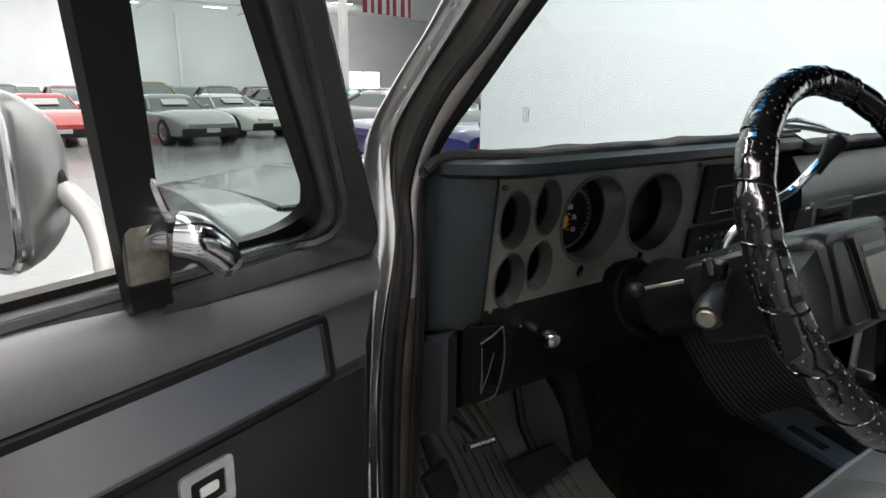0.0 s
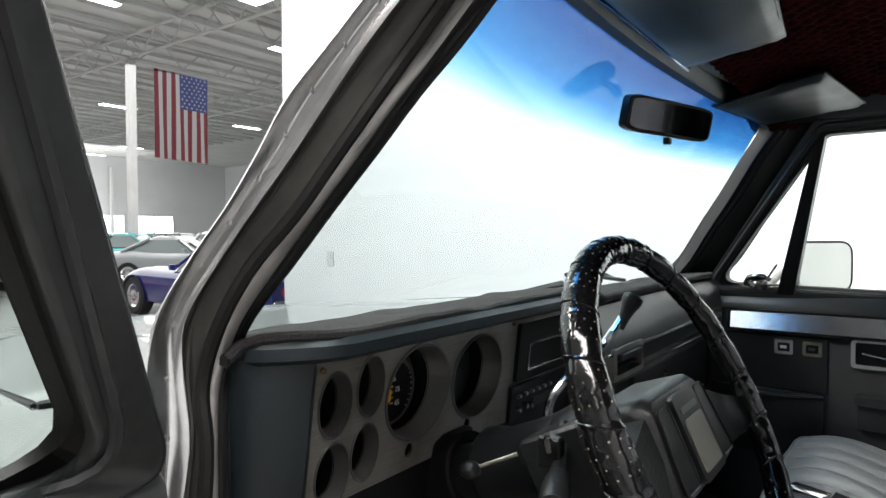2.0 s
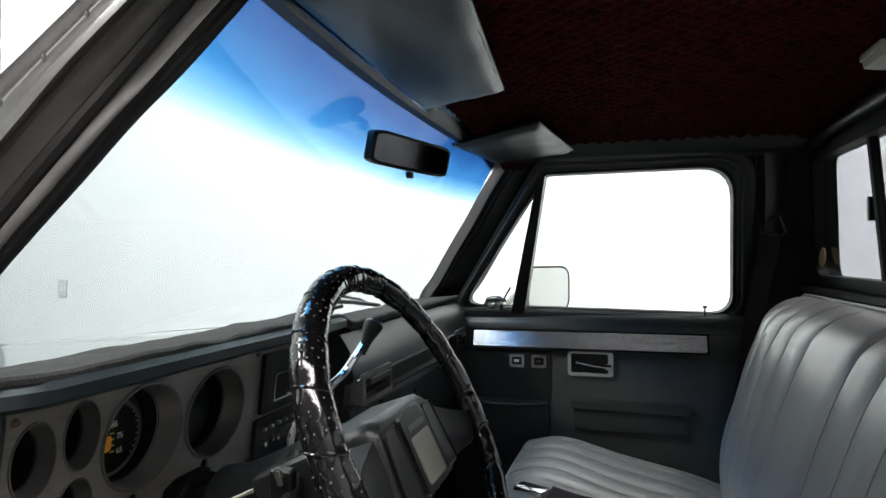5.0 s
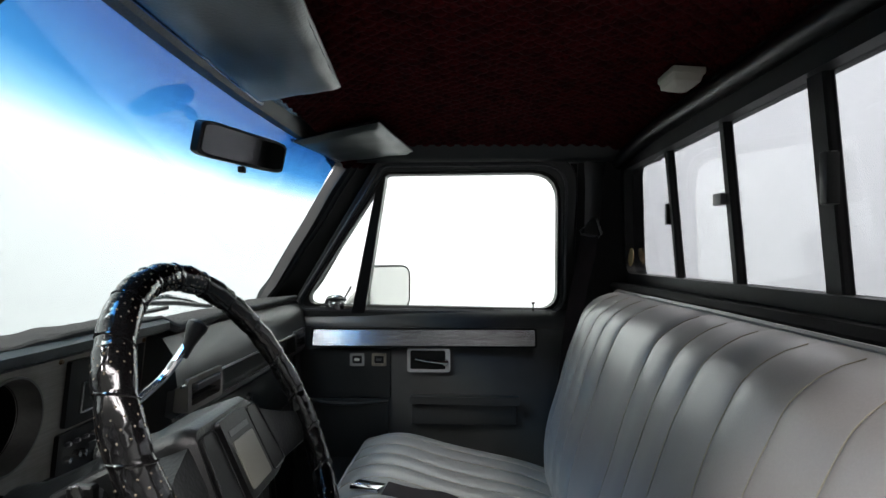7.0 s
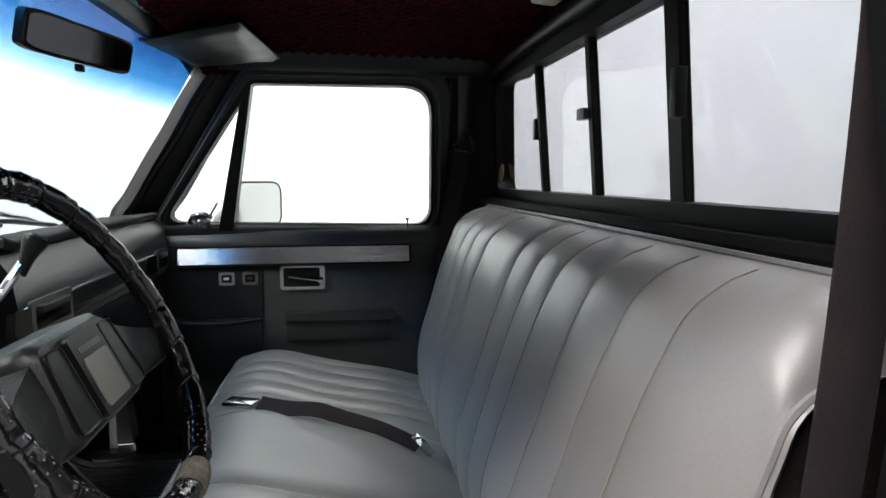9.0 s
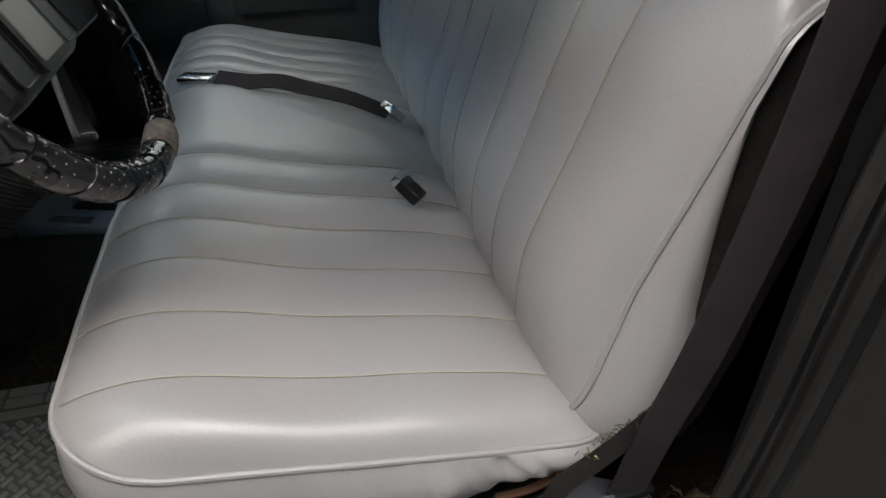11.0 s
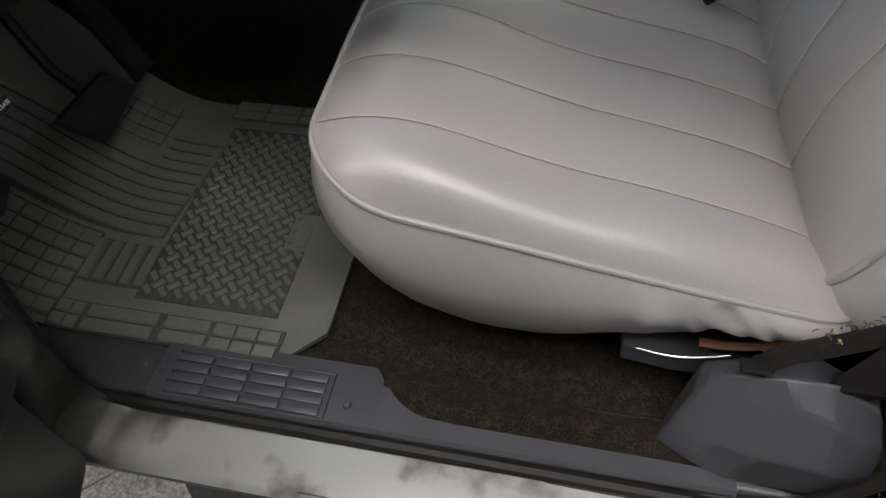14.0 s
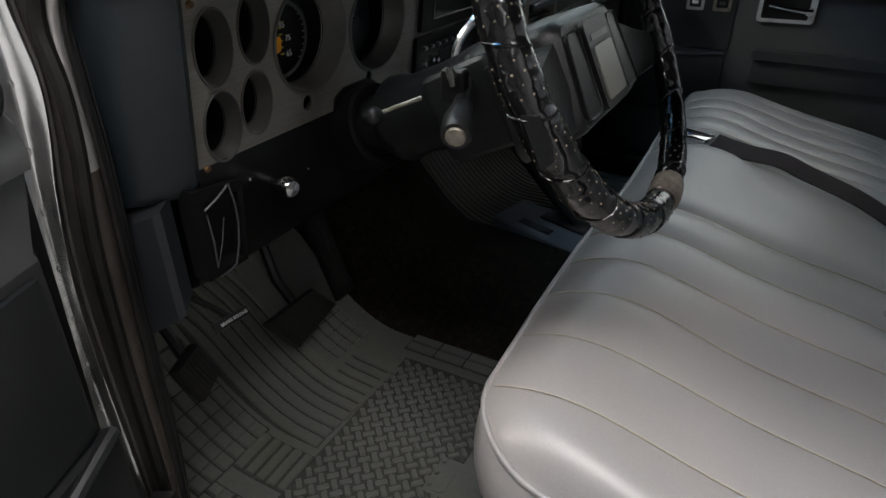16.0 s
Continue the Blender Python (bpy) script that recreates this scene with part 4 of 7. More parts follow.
    # armrest, pocket and panel joint
    arm = rounded([(0.40, 0.975), (0.06, 0.970), (0.06, 0.995), (0.40, 0.998)], 0.008, 4)
    part("armrest", plate(arm, at_x, 0.785, 0.823), ARM_VINYL, root, "dark padded armrest")
    part("armrest_base", box(tuple(P((0.80, 0.07, 0.908))), tuple(P((0.823, 0.395, 0.970))), 0.005), ARM_VINYL, root)
    lo, hi = P((0.808, 0.468, 0.80)), P((0.823, 0.76, 0.985))
    part("map_pocket", box((min(lo.x, hi.x), lo.y, lo.z), (max(lo.x, hi.x), hi.y, hi.z), 0.007, 2), VINYL, root, "sagging dark map pocket")
    part("pocket_lip", tube([P((0.808, 0.47, 0.978)), P((0.800, 0.56, 0.970)), P((0.800, 0.66, 0.972)), P((0.808, 0.755, 0.985))], 0.006, 8), VINYL, root)
    lo, hi = P((0.817, 0.462, 0.985)), P((0.823, 0.75, 1.138))
    part("switch_panel", box((min(lo.x, hi.x), lo.y, lo.z), (max(lo.x, hi.x), hi.y, hi.z), 0.002, 1), VINYL, root, "dark switch panel")
    part("lock_pin", lathe([(0.0, 0.030), (0.006, 0.030), (0.006, 0.024), (0.0025, 0.022), (0.0025, 0.0)], 10, Matrix.Translation(P((0.855, 0.012, 1.255)))), BLACK, root, "black door lock pin")
    # vent window latch
    sh = 0.0 if side > 0 else -0.050
    if side > 0:
        flat = smooth_path([P((0.834, 0.668, 1.274)), P((0.824, 0.660, 1.290)), P((0.817, 0.640, 1.298)), P((0.818, 0.620, 1.298)), P((0.826, 0.606, 1.292))], 5)
        fat = [0.006] + [0.011] * 5 + [0.015] * 5 + [0.014] * 5 + [0.008] * 5
    else:
        # a stout thumb lever, its paddle turned down
        flat = smooth_path([P((0.828, 0.562, 1.288)), P((0.814, 0.570, 1.290)), P((0.806, 0.582, 1.286)), P((0.808, 0.596, 1.274)), P((0.816, 0.604, 1.262))], 5)
        fat = [0.010] + [0.016] * 5 + [0.022] * 5 + [0.021] * 5 + [0.014] * 5
    latch = part("vent_latch", tube(flat, fat, 14, flat=0.72), CHROME, root, "chrome vent window latch")
    up = P((0.826, 0.612, 1.296)) if side > 0 else P((0.818, 0.570, 1.296))
    tipped = P((0.823, 0.588, 1.337)) if side > 0 else P((0.812, 0.552, 1.334))
    part("latch_lever", tube([up, up.lerp(tipped, 0.4), up.lerp(tipped, 0.8), tipped], [0.006, 0.0055, 0.006, 0.004], 10, flat=0.6), CHROME, latch)
    part("latch_cap", lathe([(0.0, 0.010), (0.007, 0.009), (0.009, 0.003), (0.009, -0.012)], 14, Matrix.Translation(P((0.818, 0.655 + sh, 1.278)) if side > 0 else P((0.804, 0.602, 1.268))) @ Euler((0, radians(-90 * side), 0)).to_matrix().to_4x4()), CHROME, latch)
    part("latch_skirt", lathe([(0.0, 0.004), (0.016, 0.003), (0.018, -0.010)], 18, Matrix.Translation(P((0.830, 0.628 + sh, 1.276))) @ Euler((0, radians(-90 * side), 0)).to_matrix().to_4x4()), DARK_PAINT if side < 0 else CHROME, latch)
    lo, hi = (P((0.8165, 0.528, 1.274)), P((0.8215, 0.558, 1.322))) if side < 0 else (P((0.838, 0.572, 1.256)), P((0.850, 0.620, 1.272)))
    part("latch_mount", box(tuple(min(a, b) for a, b in zip(lo, hi)), tuple(max(a, b) for a, b in zip(lo, hi)), 0.004), TARNISH, root, "tarnished latch mounting plate")
    if side < 0:
        latch.location = (0, -0.010, 0.014)
    # outside mirror
    ends = ((1.0, 0.579), (1.12, 0.430)) if side > 0 else ((1.0, 0.548), (1.165, 0.540))
    c0, c1 = Vector((*ends[0], 0)), Vector((*ends[1], 0))
    wide = (c1 - c0).normalized()
    back = Vector((-wide.y, wide.x, 0)) if side > 0 else Vector((0.03, 1, 0))
    if back.y < 0:
        back = -back
    half = (c1 - c0).length / 2
    mid = (c0 + c1) / 2 + Vector((0, 0, 1.322))
    outline = rounded([(-half, -0.078), (half, -0.078), (half, 0.076), (-half, 0.076)], 0.030 if side < 0 else 0.040, 6)
    def mp(u, v, d):
        return P(mid + wide * u + Vector((0, 0, v)) + back * d)
    bowl = ((0.96, -0.004), (1.0, 0.0), (1.0, 0.008), (0.97, 0.020), (0.86, 0.036), (0.66, 0.048), (0.35, 0.055)) if side > 0 else ((0.96, -0.004), (1.0, 0.0), (0.99, 0.006), (0.93, 0.020), (0.82, 0.036), (0.66, 0.052), (0.46, 0.064), (0.24, 0.071), (0.05, 0.073))
    shell = [[mp(u * k, v * k, d) for u, v in outline] for k, d in bowl]
    mir = part("outside_mirror", loft(shell), SATIN if side < 0 else CREAM_SHELL, root, "bright bowl shaped outside mirror", 50)
    tip = 0.17 if side > 0 else 0.0
    part("mirror_glass", plate([(u * 0.93, v * 0.93) for u, v in outline], lambda u, v, d: mp(u, v, d + tip * (u - half)), -0.0065, -0.0035), MIRROR if side < 0 else BRIGHT_MIRROR, mir, "outside mirror glass", 0)
    part("mirror_rim", tube([mp(u * 0.985, v * 0.985, -0.004) for u, v in outline], 0.0032, 6, loop=True), BLACK if side > 0 else CHROME, mir, "thin dark mirror rim")
    hub = mid - wide * half * 0.45 + back * 0.045 if side > 0 else Vector((1.04, 0.584, 1.313))
    arm = smooth_path([hub, hub + back * 0.03 + Vector((-0.02, 0, -0.004)), Vector((0.985, hub.y + 0.045, 1.290)), Vector((0.962, hub.y + 0.062, 1.255)), Vector((0.95, hub.y + 0.064, 1.225))], 6)
    if side < 0:
        arm = smooth_path([hub, Vector((1.022, 0.594, 1.307)), Vector((0.995, 0.599, 1.287)), Vector((0.966, 0.592, 1.262)), Vector((0.948, 0.583, 1.240)), Vector((0.943, 0.580, 1.215))], 6)
    foot_y = arm[-1].y
    part("mirror_arm", tube([P(p) for p in arm], 0.0105, 12), ARM_PAINT, mir, "pale tubular mirror arm")
    part("arm_grommet", lathe([(0.010, -0.006), (0.020, -0.005), (0.022, 0.0), (0.020, 0.006), (0.010, 0.007)], 18, Matrix.Translation(P(hub + back * 0.006)) @ (P(hub + back) - P(hub)).to_track_quat("Z", "Y").to_matrix().to_4x4()), RUBBER, mir, "black rubber grommet")
    part("mirror_foot", lathe([(0.0, 0.012), (0.03, 0.010), (0.036, 0.0)], 16, Matrix.Translation(P((0.945, foot_y, 1.236 if side < 0 else 1.212)))), CHROME, mir)
    root.matrix_world = Matrix.Translation((px * side, py, 0)) @ Euler((0, 0, turn)).to_matrix().to_4x4()
    return root


SATIN = material("satin_mirror_shell", (0.36, 0.365, 0.36), 0.28, metal=0.8, wear=0.3, wear_scale=12)
MIRROR = material("mirror_silver", (0.55, 0.56, 0.56), 0.03, metal=1.0)
BRIGHT_MIRROR = material("bright_mirror_silver", (0.60, 0.595, 0.575), 0.05, metal=1.0, wear=0.2)
CREAM_SHELL = material("pale_mirror_shell", (0.60, 0.60, 0.58), 0.3, metal=0.2, wear=0.2)
door(1, (0.882, 0.818), 0.0, "closed passenger door with a dark vinyl panel and bright strip", True)
door(-1, (0.882, 0.818), -radians(69.4), "open driver door with a dark vinyl panel and bright strip", False)


# ---- bench seat ----
SEAMS = [sign * x for x in (0.16, 0.262, 0.358, 0.449, 0.545, 0.64) for sign in (-1, 1)]


BACK_SEAMS = [-0.588, -0.486, -0.376, -0.242, -0.136, -0.022, 0.215, 0.345, 0.455, 0.57]


def pleat(x, seams=SEAMS):
    """How far the cover sinks at a seam and puffs between seams."""
    flat = 0.30 + 0.70 / (1 + math.exp(-(x + 0.27) / 0.06))
    return flat * (-0.0035 * sum(math.exp(-((x - c) / 0.006) ** 2) for c in seams) - 0.0055 * sum(math.exp(-((x - c) / 0.022) ** 2) for c in seams))


def bench_seat():
    seat = thing("bench_seat", "grey pleated vinyl bench seat with tan stitching and worn edges", "seat")
    half = 0.722
    def edge_in(x, r):
        q = max(0, abs(x) - (half - r))
        return r - math.sqrt(max(r * r - q * q, 0))
    def y_front(x):
        return 0.515 - edge_in(x, 0.10) - 0.004 * math.cos(x * 9)
    def y_rear(x):
        return -0.055 + edge_in(x, 0.06)
    def z_edge(y):
        t = (y + 0.055) / 0.56
        return 0.795 + 0.10 * min(1, max(0, t)) ** 1.1
    def top(u, v):
        # finer steps towards the two ends
        x = half * math.sin((u - 0.5) * math.pi) * 0.35 + half * (2 * u - 1) * 0.65
        f, b = y_front(x), y_rear(x)
        y = lerp(b, f, v)
        crown = 0.058 * (1 - abs(2 * v - 1) ** (4.6 if v > 0.5 else 3.2)) * (1 - abs(x / half) ** 46) * (1 - 0.5 * abs(x / half) ** 3) + 0.016 * math.exp(-((v - 0.85) / 0.2) ** 2) * (1 - abs(x / half) ** 40)
        inside = min(1, (1 - abs(2 * v - 1)) * 6)
        sag = -0.010 * math.exp(-((abs(x) - 0.42) / 0.16) ** 2 - ((v - 0.45) / 0.3) ** 2)
        return Vector((x, y, z_edge(y) + crown + sag + pleat(x) * (0.20 + 0.80 * inside) + 0.0018 * noise.noise((x * 9, y * 9, 3))))
    nu, nv = 300, 44
    bm = surface(top, nu, nv)
    bm.verts.ensure_lookup_table()
    idx = lambda i, j: bm.verts[i * (nv + 1) + j]
    rim = [idx(i, 0) for i in range(nu + 1)] + [idx(nu, j) for j in range(1, nv + 1)] + [idx(i, nv) for i in range(nu - 1, -1, -1)] + [idx(0, j) for j in range(nv - 1, 0, -1)]
    edge = [v.co.copy() for v in rim]
    centre = Vector((0, 0.22, 0))
    prev = rim
    for drop, inset in ((0.01, -0.006), (0.02, -0.010), (0.035, -0.014), (0.05, -0.016), (0.07, -0.015), (0.09, -0.012), (0.11, -0.005), (0.13, 0.002), (0.165, 0.020), (0.20, 0.055)):
        row = []
        for p in edge:
            out = Vector((p.x, (p.y - 0.22) * 1.3, 0)).normalized()
            z = p.z - drop * (p.z - min(0.73, 0.634 + (2.6 if p.y > 0.30 else 1.9) * (p.y - 0.30) ** 2)) / 0.2
            near = math.exp(-((p.y - 0.10) / 0.10) ** 2) * (abs(p.x) > 0.6) * math.exp(-((drop - 0.06) / 0.05) ** 2)
            fold = (0.004 * noise.noise((p.x * 14, p.y * 14, drop * 12)) + 0.017 * near * noise.noise((p.y * 58 + drop * 20, drop * 14, 4.0))) * (drop > 0.015)
            row.append(bm.verts.new(Vector((p.x, p.y, z)) - out * inset + out * fold))
        for i in range(len(rim)):
            j = (i + 1) % len(rim)
            bm.faces.new((prev[i], prev[j], row[j], row[i]))
        prev = row
    bm.faces.new(prev)
    cushion = part("seat_cushion", bm, SEAT, seat, "grey vinyl seat cushion with pleats", 60)
    pipe = [p + Vector((p.x, (p.y - 0.22) * 1.3, 0)).normalized() * 0.003 + Vector((0, 0, -0.001)) for p in edge]
    pipe = [p for i, p in enumerate(pipe) if i == 0 or (p - pipe[i - 1]).length > 1e-4]
    part("piping", tube(pipe, 0.0035, 8, loop=True), SEAT, cushion)
    for c in SEAMS:
        pts = [top_at(top, half, c, v) + Vector((0, 0, 0.0022)) for v in [0.01 + 0.98 * k / 40 for k in range(41)]]
        part("stitching", tube(pts, 0.0008, 5), STITCH, cushion, "tan stitched seam")
    # the backrest leans a little to the rear
    base, up = Vector((0, 0.0, 0.780)), Vector((0, -0.140, 0.555))
    fwd = Vector((0, 0.97, 0.245))
    def s_top(x):
        return 1.0 - edge_in(x, 0.07) / 0.56
    def s_low(x):
        return 0.0 + edge_in(x, 0.08) / 0.56
    def face(u, v):
        x = half * math.sin((u - 0.5) * math.pi) * 0.35 + half * (2 * u - 1) * 0.65
        w = lerp(s_low(x), s_top(x), v)
        x2 = x - math.copysign(0.030 * max(0.0, (abs(x) - 0.55) / (half - 0.55)) ** 1.5 * max(0.0, min(1.0, (0.86 - v) / 0.55)), x)
        bulge = (0.05 * (1 - abs(2 * v - 1) ** 2.6) + 0.012 * math.exp(-((v - 0.25) / 0.2) ** 2)) * (1 - abs(x / half) ** 11)
        roll = -0.07 * max(0, (v - 0.86) / 0.14) ** 2
        p = base + up * w + Vector((x2, 0, 0)) + fwd * (bulge + roll + pleat(x / (1 - 0.10 * (1 - v) ** 2), BACK_SEAMS) * min(1, (1 - v) * 12 + 0.3) + 0.002 * noise.noise((x * 7, w * 5, 9)))
        p.z += 0.014 * math.exp(-((v - 0.97) / 0.08) ** 2)
        return p
    bm = surface(face, nu, nv)
    bm.verts.ensure_lookup_table()
    rim = [idx2(bm, nv, i, 0) for i in range(nu + 1)] + [idx2(bm, nv, nu, j) for j in range(1, nv + 1)] + [idx2(bm, nv, i, nv) for i in range(nu - 1, -1, -1)] + [idx2(bm, nv, 0, j) for j in range(nv - 1, 0, -1)]
    edge = [v.co.copy() for v in rim]
    prev = rim
    def boxed(p):
        return lerp(1.0, max(0.16, min(1.0, (1.22 - p.z) / 0.30)), max(0.0, min(1.0, (abs(p.x) - 0.60) / 0.08)))
    def flared(p, k):
        return math.copysign(0.052 * k * max(0.0, min(1.0, (1.26 - p.z) / 0.30)) * max(0.0, min(1.0, (abs(p.x) - 0.60) / 0.08)), p.x)
    for depth, inset, flare in ((0.006, -0.005, 0.2), (0.014, -0.007, 0.45), (0.03, -0.010, 0.75), (0.05, -0.008, 0.95), (0.066, -0.002, 1.0)):
        row = []
        for p in edge:
            # the boxing widens towards the rear at the foot of the backrest
            row.append(bm.verts.new(p - fwd * depth * boxed(p) - Vector((p.x, 0, (p.z - 1.06) * 1.2)).normalized() * inset + Vector((flared(p, flare * boxed(p)), 0, 0))))
        for i in range(len(rim)):
            j = (i + 1) % len(rim)
            bm.faces.new((prev[i], prev[j], row[j], row[i]))
        prev = row
    bm.faces.new(prev)
    backrest = part("seat_backrest", bm, SEAT, seat, "grey vinyl backrest with pleats", 60)
    pipe = [p + Vector((p.x, 0, (p.z - 1.06) * 1.2)).normalized() * 0.004 for p in edge]
    pipe = [p for i, p in enumerate(pipe) if i == 0 or (p - pipe[i - 1]).length > 1e-4]
    part("piping", tube(pipe, 0.0042, 6, loop=True), SEAT, backrest)
    for c in BACK_SEAMS:
        pts = [top_at(face, half, c * (1 - 0.10 * (1 - v) ** 2), v) + fwd * 0.0022 for v in [0.01 + 0.97 * k / 40 for k in range(41)]]
        part("stitching", tube(pts, 0.0008, 5), STITCH, backrest, "tan stitched seam")
    rings = []
    for depth, sc, k in ((0.052, 0.999, 0.96), (0.058, 1.005, 1.0), (0.075, 1.003, 1.0), (0.11, 1.0, 1.0), (0.15, 0.95, 1.0)):
        rings.append([Vector((p.x * sc + flared(p, k if depth > 0.06 else k * boxed(p)), p.y, 1.06 + (p.z - 1.06) * sc)) - fwd * (depth if depth > 0.06 else depth * boxed(p)) for p in edge[::3]])
    part("backrest_cover", loft(rings), SEAT_DARK, backrest, "frayed dark cloth back of the seat")
    # frame, hinge and slide below the cushion
    part("seat_base", box((-0.62, -0.02, 0.58), (0.62, 0.40, 0.68), 0.01), BLACK, seat, "black steel seat base")
    part("hinge_cover", loft([[(-0.706 + q, y, z) for y, z in ((0.158, 0.650), (0.160, 0.676), (0.135, 0.676), (0.105, 0.672), (0.070, 0.678), (0.03, 0.694), (-0.03, 0.70), (-0.03, 0.640), (0.10, 0.638))] for q in (0.0, 0.006, 0.03)]), GREY_PLASTIC, seat, "grey plastic seat hinge cover")
    part("hinge_trim", tube(smooth_path([(-0.708, 0.145, 0.679), (-0.709, 0.118, 0.675), (-0.709, 0.085, 0.676), (-0.708, 0.045, 0.691)], 5), 0.0012, 6), RIVET, seat, "bright metal edge")
    brass = material("brass_bracket", (0.24, 0.13, 0.085), 0.4, metal=0.7, wear=0.7)
    part("hinge_bracket", tube(smooth_path([(-0.716, 0.088, 0.722), (-0.720, 0.062, 0.728), (-0.726, 0.036, 0.745), (-0.732, 0.010, 0.778)], 5), 0.0055, 6, flat=0.45), brass, seat, "bare copper-coloured hinge bracket")
    tuft = bmesh.new()
    rnd = random.Random(8)
    for k in range(60):
        t = k / 59
        p = Vector((-0.735, 0.035, 0.745)).lerp(Vector((-0.755, -0.075, 0.885)), t) + Vector([rnd.uniform(-0.007, 0.007) for _ in range(3)])
        q = p + Vector((rnd.uniform(-0.006, 0.006), rnd.uniform(-0.010, 0.010), rnd.uniform(-0.012, 0.010)))
        tube([p, (p + q) / 2 + Vector((rnd.uniform(-0.004, 0.004), 0, 0.003)), q], 0.0008, 4, bm=tuft)
    part("frayed_edge", tuft, material("frayed_olive_cloth", (0.06, 0.052, 0.036), 0.9, wear=0.6, wear_scale=60, wear_color=(0.17, 0.15, 0.10)), seat, "frayed olive cloth edge")
    part("hinge_clip", box((-0.006, -0.009, -0.002), (0.006, 0.009, 0.002), 0.0015, 1, m=Matrix.Translation((-0.748, -0.012, 0.805)) @ Euler((radians(50), radians(20), 0)).to_matrix().to_4x4()), material("yellow_zinc", (0.60, 0.50, 0.22), 0.3, metal=0.8), seat, "yellowish metal clip")
    return seat


def idx2(bm, nv, i, j):
    return bm.verts[i * (nv + 1) + j]


def top_at(fn, half, x, v):
    """The point of a cover at a given x."""
    a, b = 0.0, 1.0
    for _ in range(30):
        m = (a + b) / 2
        q = half * math.sin((m - 0.5) * math.pi) * 0.35 + half * (2 * m - 1) * 0.65
        a, b = (m, b) if q < x else (a, m)
    return Vector(fn((a + b) / 2, v))


bench_seat()


# ---- dashboard ----
def dashboard():
    dash = thing("dashboard", "slate grey truck dashboard with a cloth cover and round gauge holes", "dashboard")
    BY = 0.785
    # upper body across the cab
    rings = []
    for x in (-0.785, -0.775, -0.755, -0.73, -0.70, -0.5, -0.09, -0.07):
        e = 0.006 if x in (-0.785, -0.07) else 0
        q = 0.740 + 0.055 * max(0, min(1, (-0.70 - x) / 0.085)) ** 1.5
        rings.append([(x, 0.90, 1.12), (x, 0.90, 1.30 - e), (x, max(0.80, q + 0.01), 1.322 - e), (x, q + 0.012 + e, 1.327 - e), (x, q + e, 1.318), (x, q + e, 1.306), (x, q + 0.012, 1.300 + e), (x, 0.83, 1.302), (x, 0.84, 1.28), (x, 0.84, 1.12)])
    part("cluster_hood", loft(rings), BLUE_VINYL, dash, "slate blue instrument hood", 40)
    side = [(0.772, 1.312), (0.770, 1.29), (0.776, 1.12), (0.784, 1.106), (0.86, 1.09), (0.90, 1.10), (0.90, 1.312)]
    part("cluster_end", loft([[(x, y + e, z) for y, z in side] for x, e in ((-0.788, 0.045), (-0.780, 0.032), (-0.765, 0.018), (-0.728, 0.0), (-0.720, 0.004))]), BLUE_VINYL, dash, "slate blue end panel", 40)
    # gauge panel with its holes
    bezel(dash, BY)
    # right half
    rings = []
    prof = [(0.90, 0.98), (0.90, 1.296), (0.80, 1.300), (0.755, 1.290), (0.735, 1.26), (0.728, 1.205), (0.735, 1.200), (0.745, 1.198), (0.750, 1.155), (0.738, 1.150), (0.735, 1.138), (0.765, 1.12), (0.78, 1.05), (0.80, 0.98)]
    for x in (-0.08, -0.07, 0.1, 0.4, 0.7, 0.79, 0.80):
        rings.append([(x, y, z) for y, z in prof])
    part("dash_right", loft(rings), VINYL, dash, "dark padded passenger side dash", 40)
    part("dash_trim_line", tube([(-0.07, 0.7255, 1.203), (0.3, 0.7255, 1.203), (0.80, 0.7255, 1.203)], 0.003, 6), RIVET, dash, "thin chrome trim line")
    part("dash_trim_line", tube([(-0.07, 0.736, 1.150), (0.3, 0.736, 1.150), (0.80, 0.736, 1.150)], 0.002, 6), RIVET, dash)
    for x0, x1 in ((-0.05, 0.108), (0.66, 0.775)):
        def put(u, v, d):
            return Vector((u, d, v))
        o = rounded([(x0, 1.152), (x1, 1.152), (x1, 1.212), (x0, 1.212)], 0.006, 4)
        i = rounded([(x0 + 0.014, 1.162), (x1 - 0.01, 1.162), (x1 - 0.01, 1.202), (x0 + 0.014, 1.202)], 0.004, 4)
        v = part("air_vent", ring_plate(o, i, put, 0.722, 0.75), BEZEL if x0 < 0 else VINYL, dash, "rectangular air vent")
        part("vent_back", plate(i, put, 0.744, 0.748), BLACK, v)
        for k in range(3):
            z = 1.172 + 0.011 * k
            part("vent_blade", box((x0 + 0.016, 0.730, z - 0.001), (x1 - 0.012, 0.745, z + 0.001)), BLACK, v)
        part("vent_flap", box((x0 + 0.03, 0.716, 1.188), (x1 - 0.02, 0.73, 1.200), 0.003), GREY_PLASTIC, v)
    part("glove_door", box((0.14, 0.752, 0.99), (0.74, 0.79, 1.125), 0.012), VINYL, dash, "dark glove compartment door")
    part("cigar_lighter", lathe([(0.0, 0.03), (0.010, 0.028), (0.011, 0.02), (0.006, 0.018), (0.006, 0.0)], 12, Matrix.Translation((0.325, 0.765, 1.098)) @ Euler((radians(90), 0, 0)).to_matrix().to_4x4()), CHROME, dash, "chrome knob")
    # lower knee panel
    part("knee_panel", loft([[(x, y, z) for y, z in ((0.80, 1.13), (0.80, 1.06), (0.84, 0.98), (0.90, 0.95), (0.95, 0.95), (0.95, 1.13))] for x in (-0.72, -0.4, -0.05, 0.0)]), BLACK, dash, "black lower dash panel")
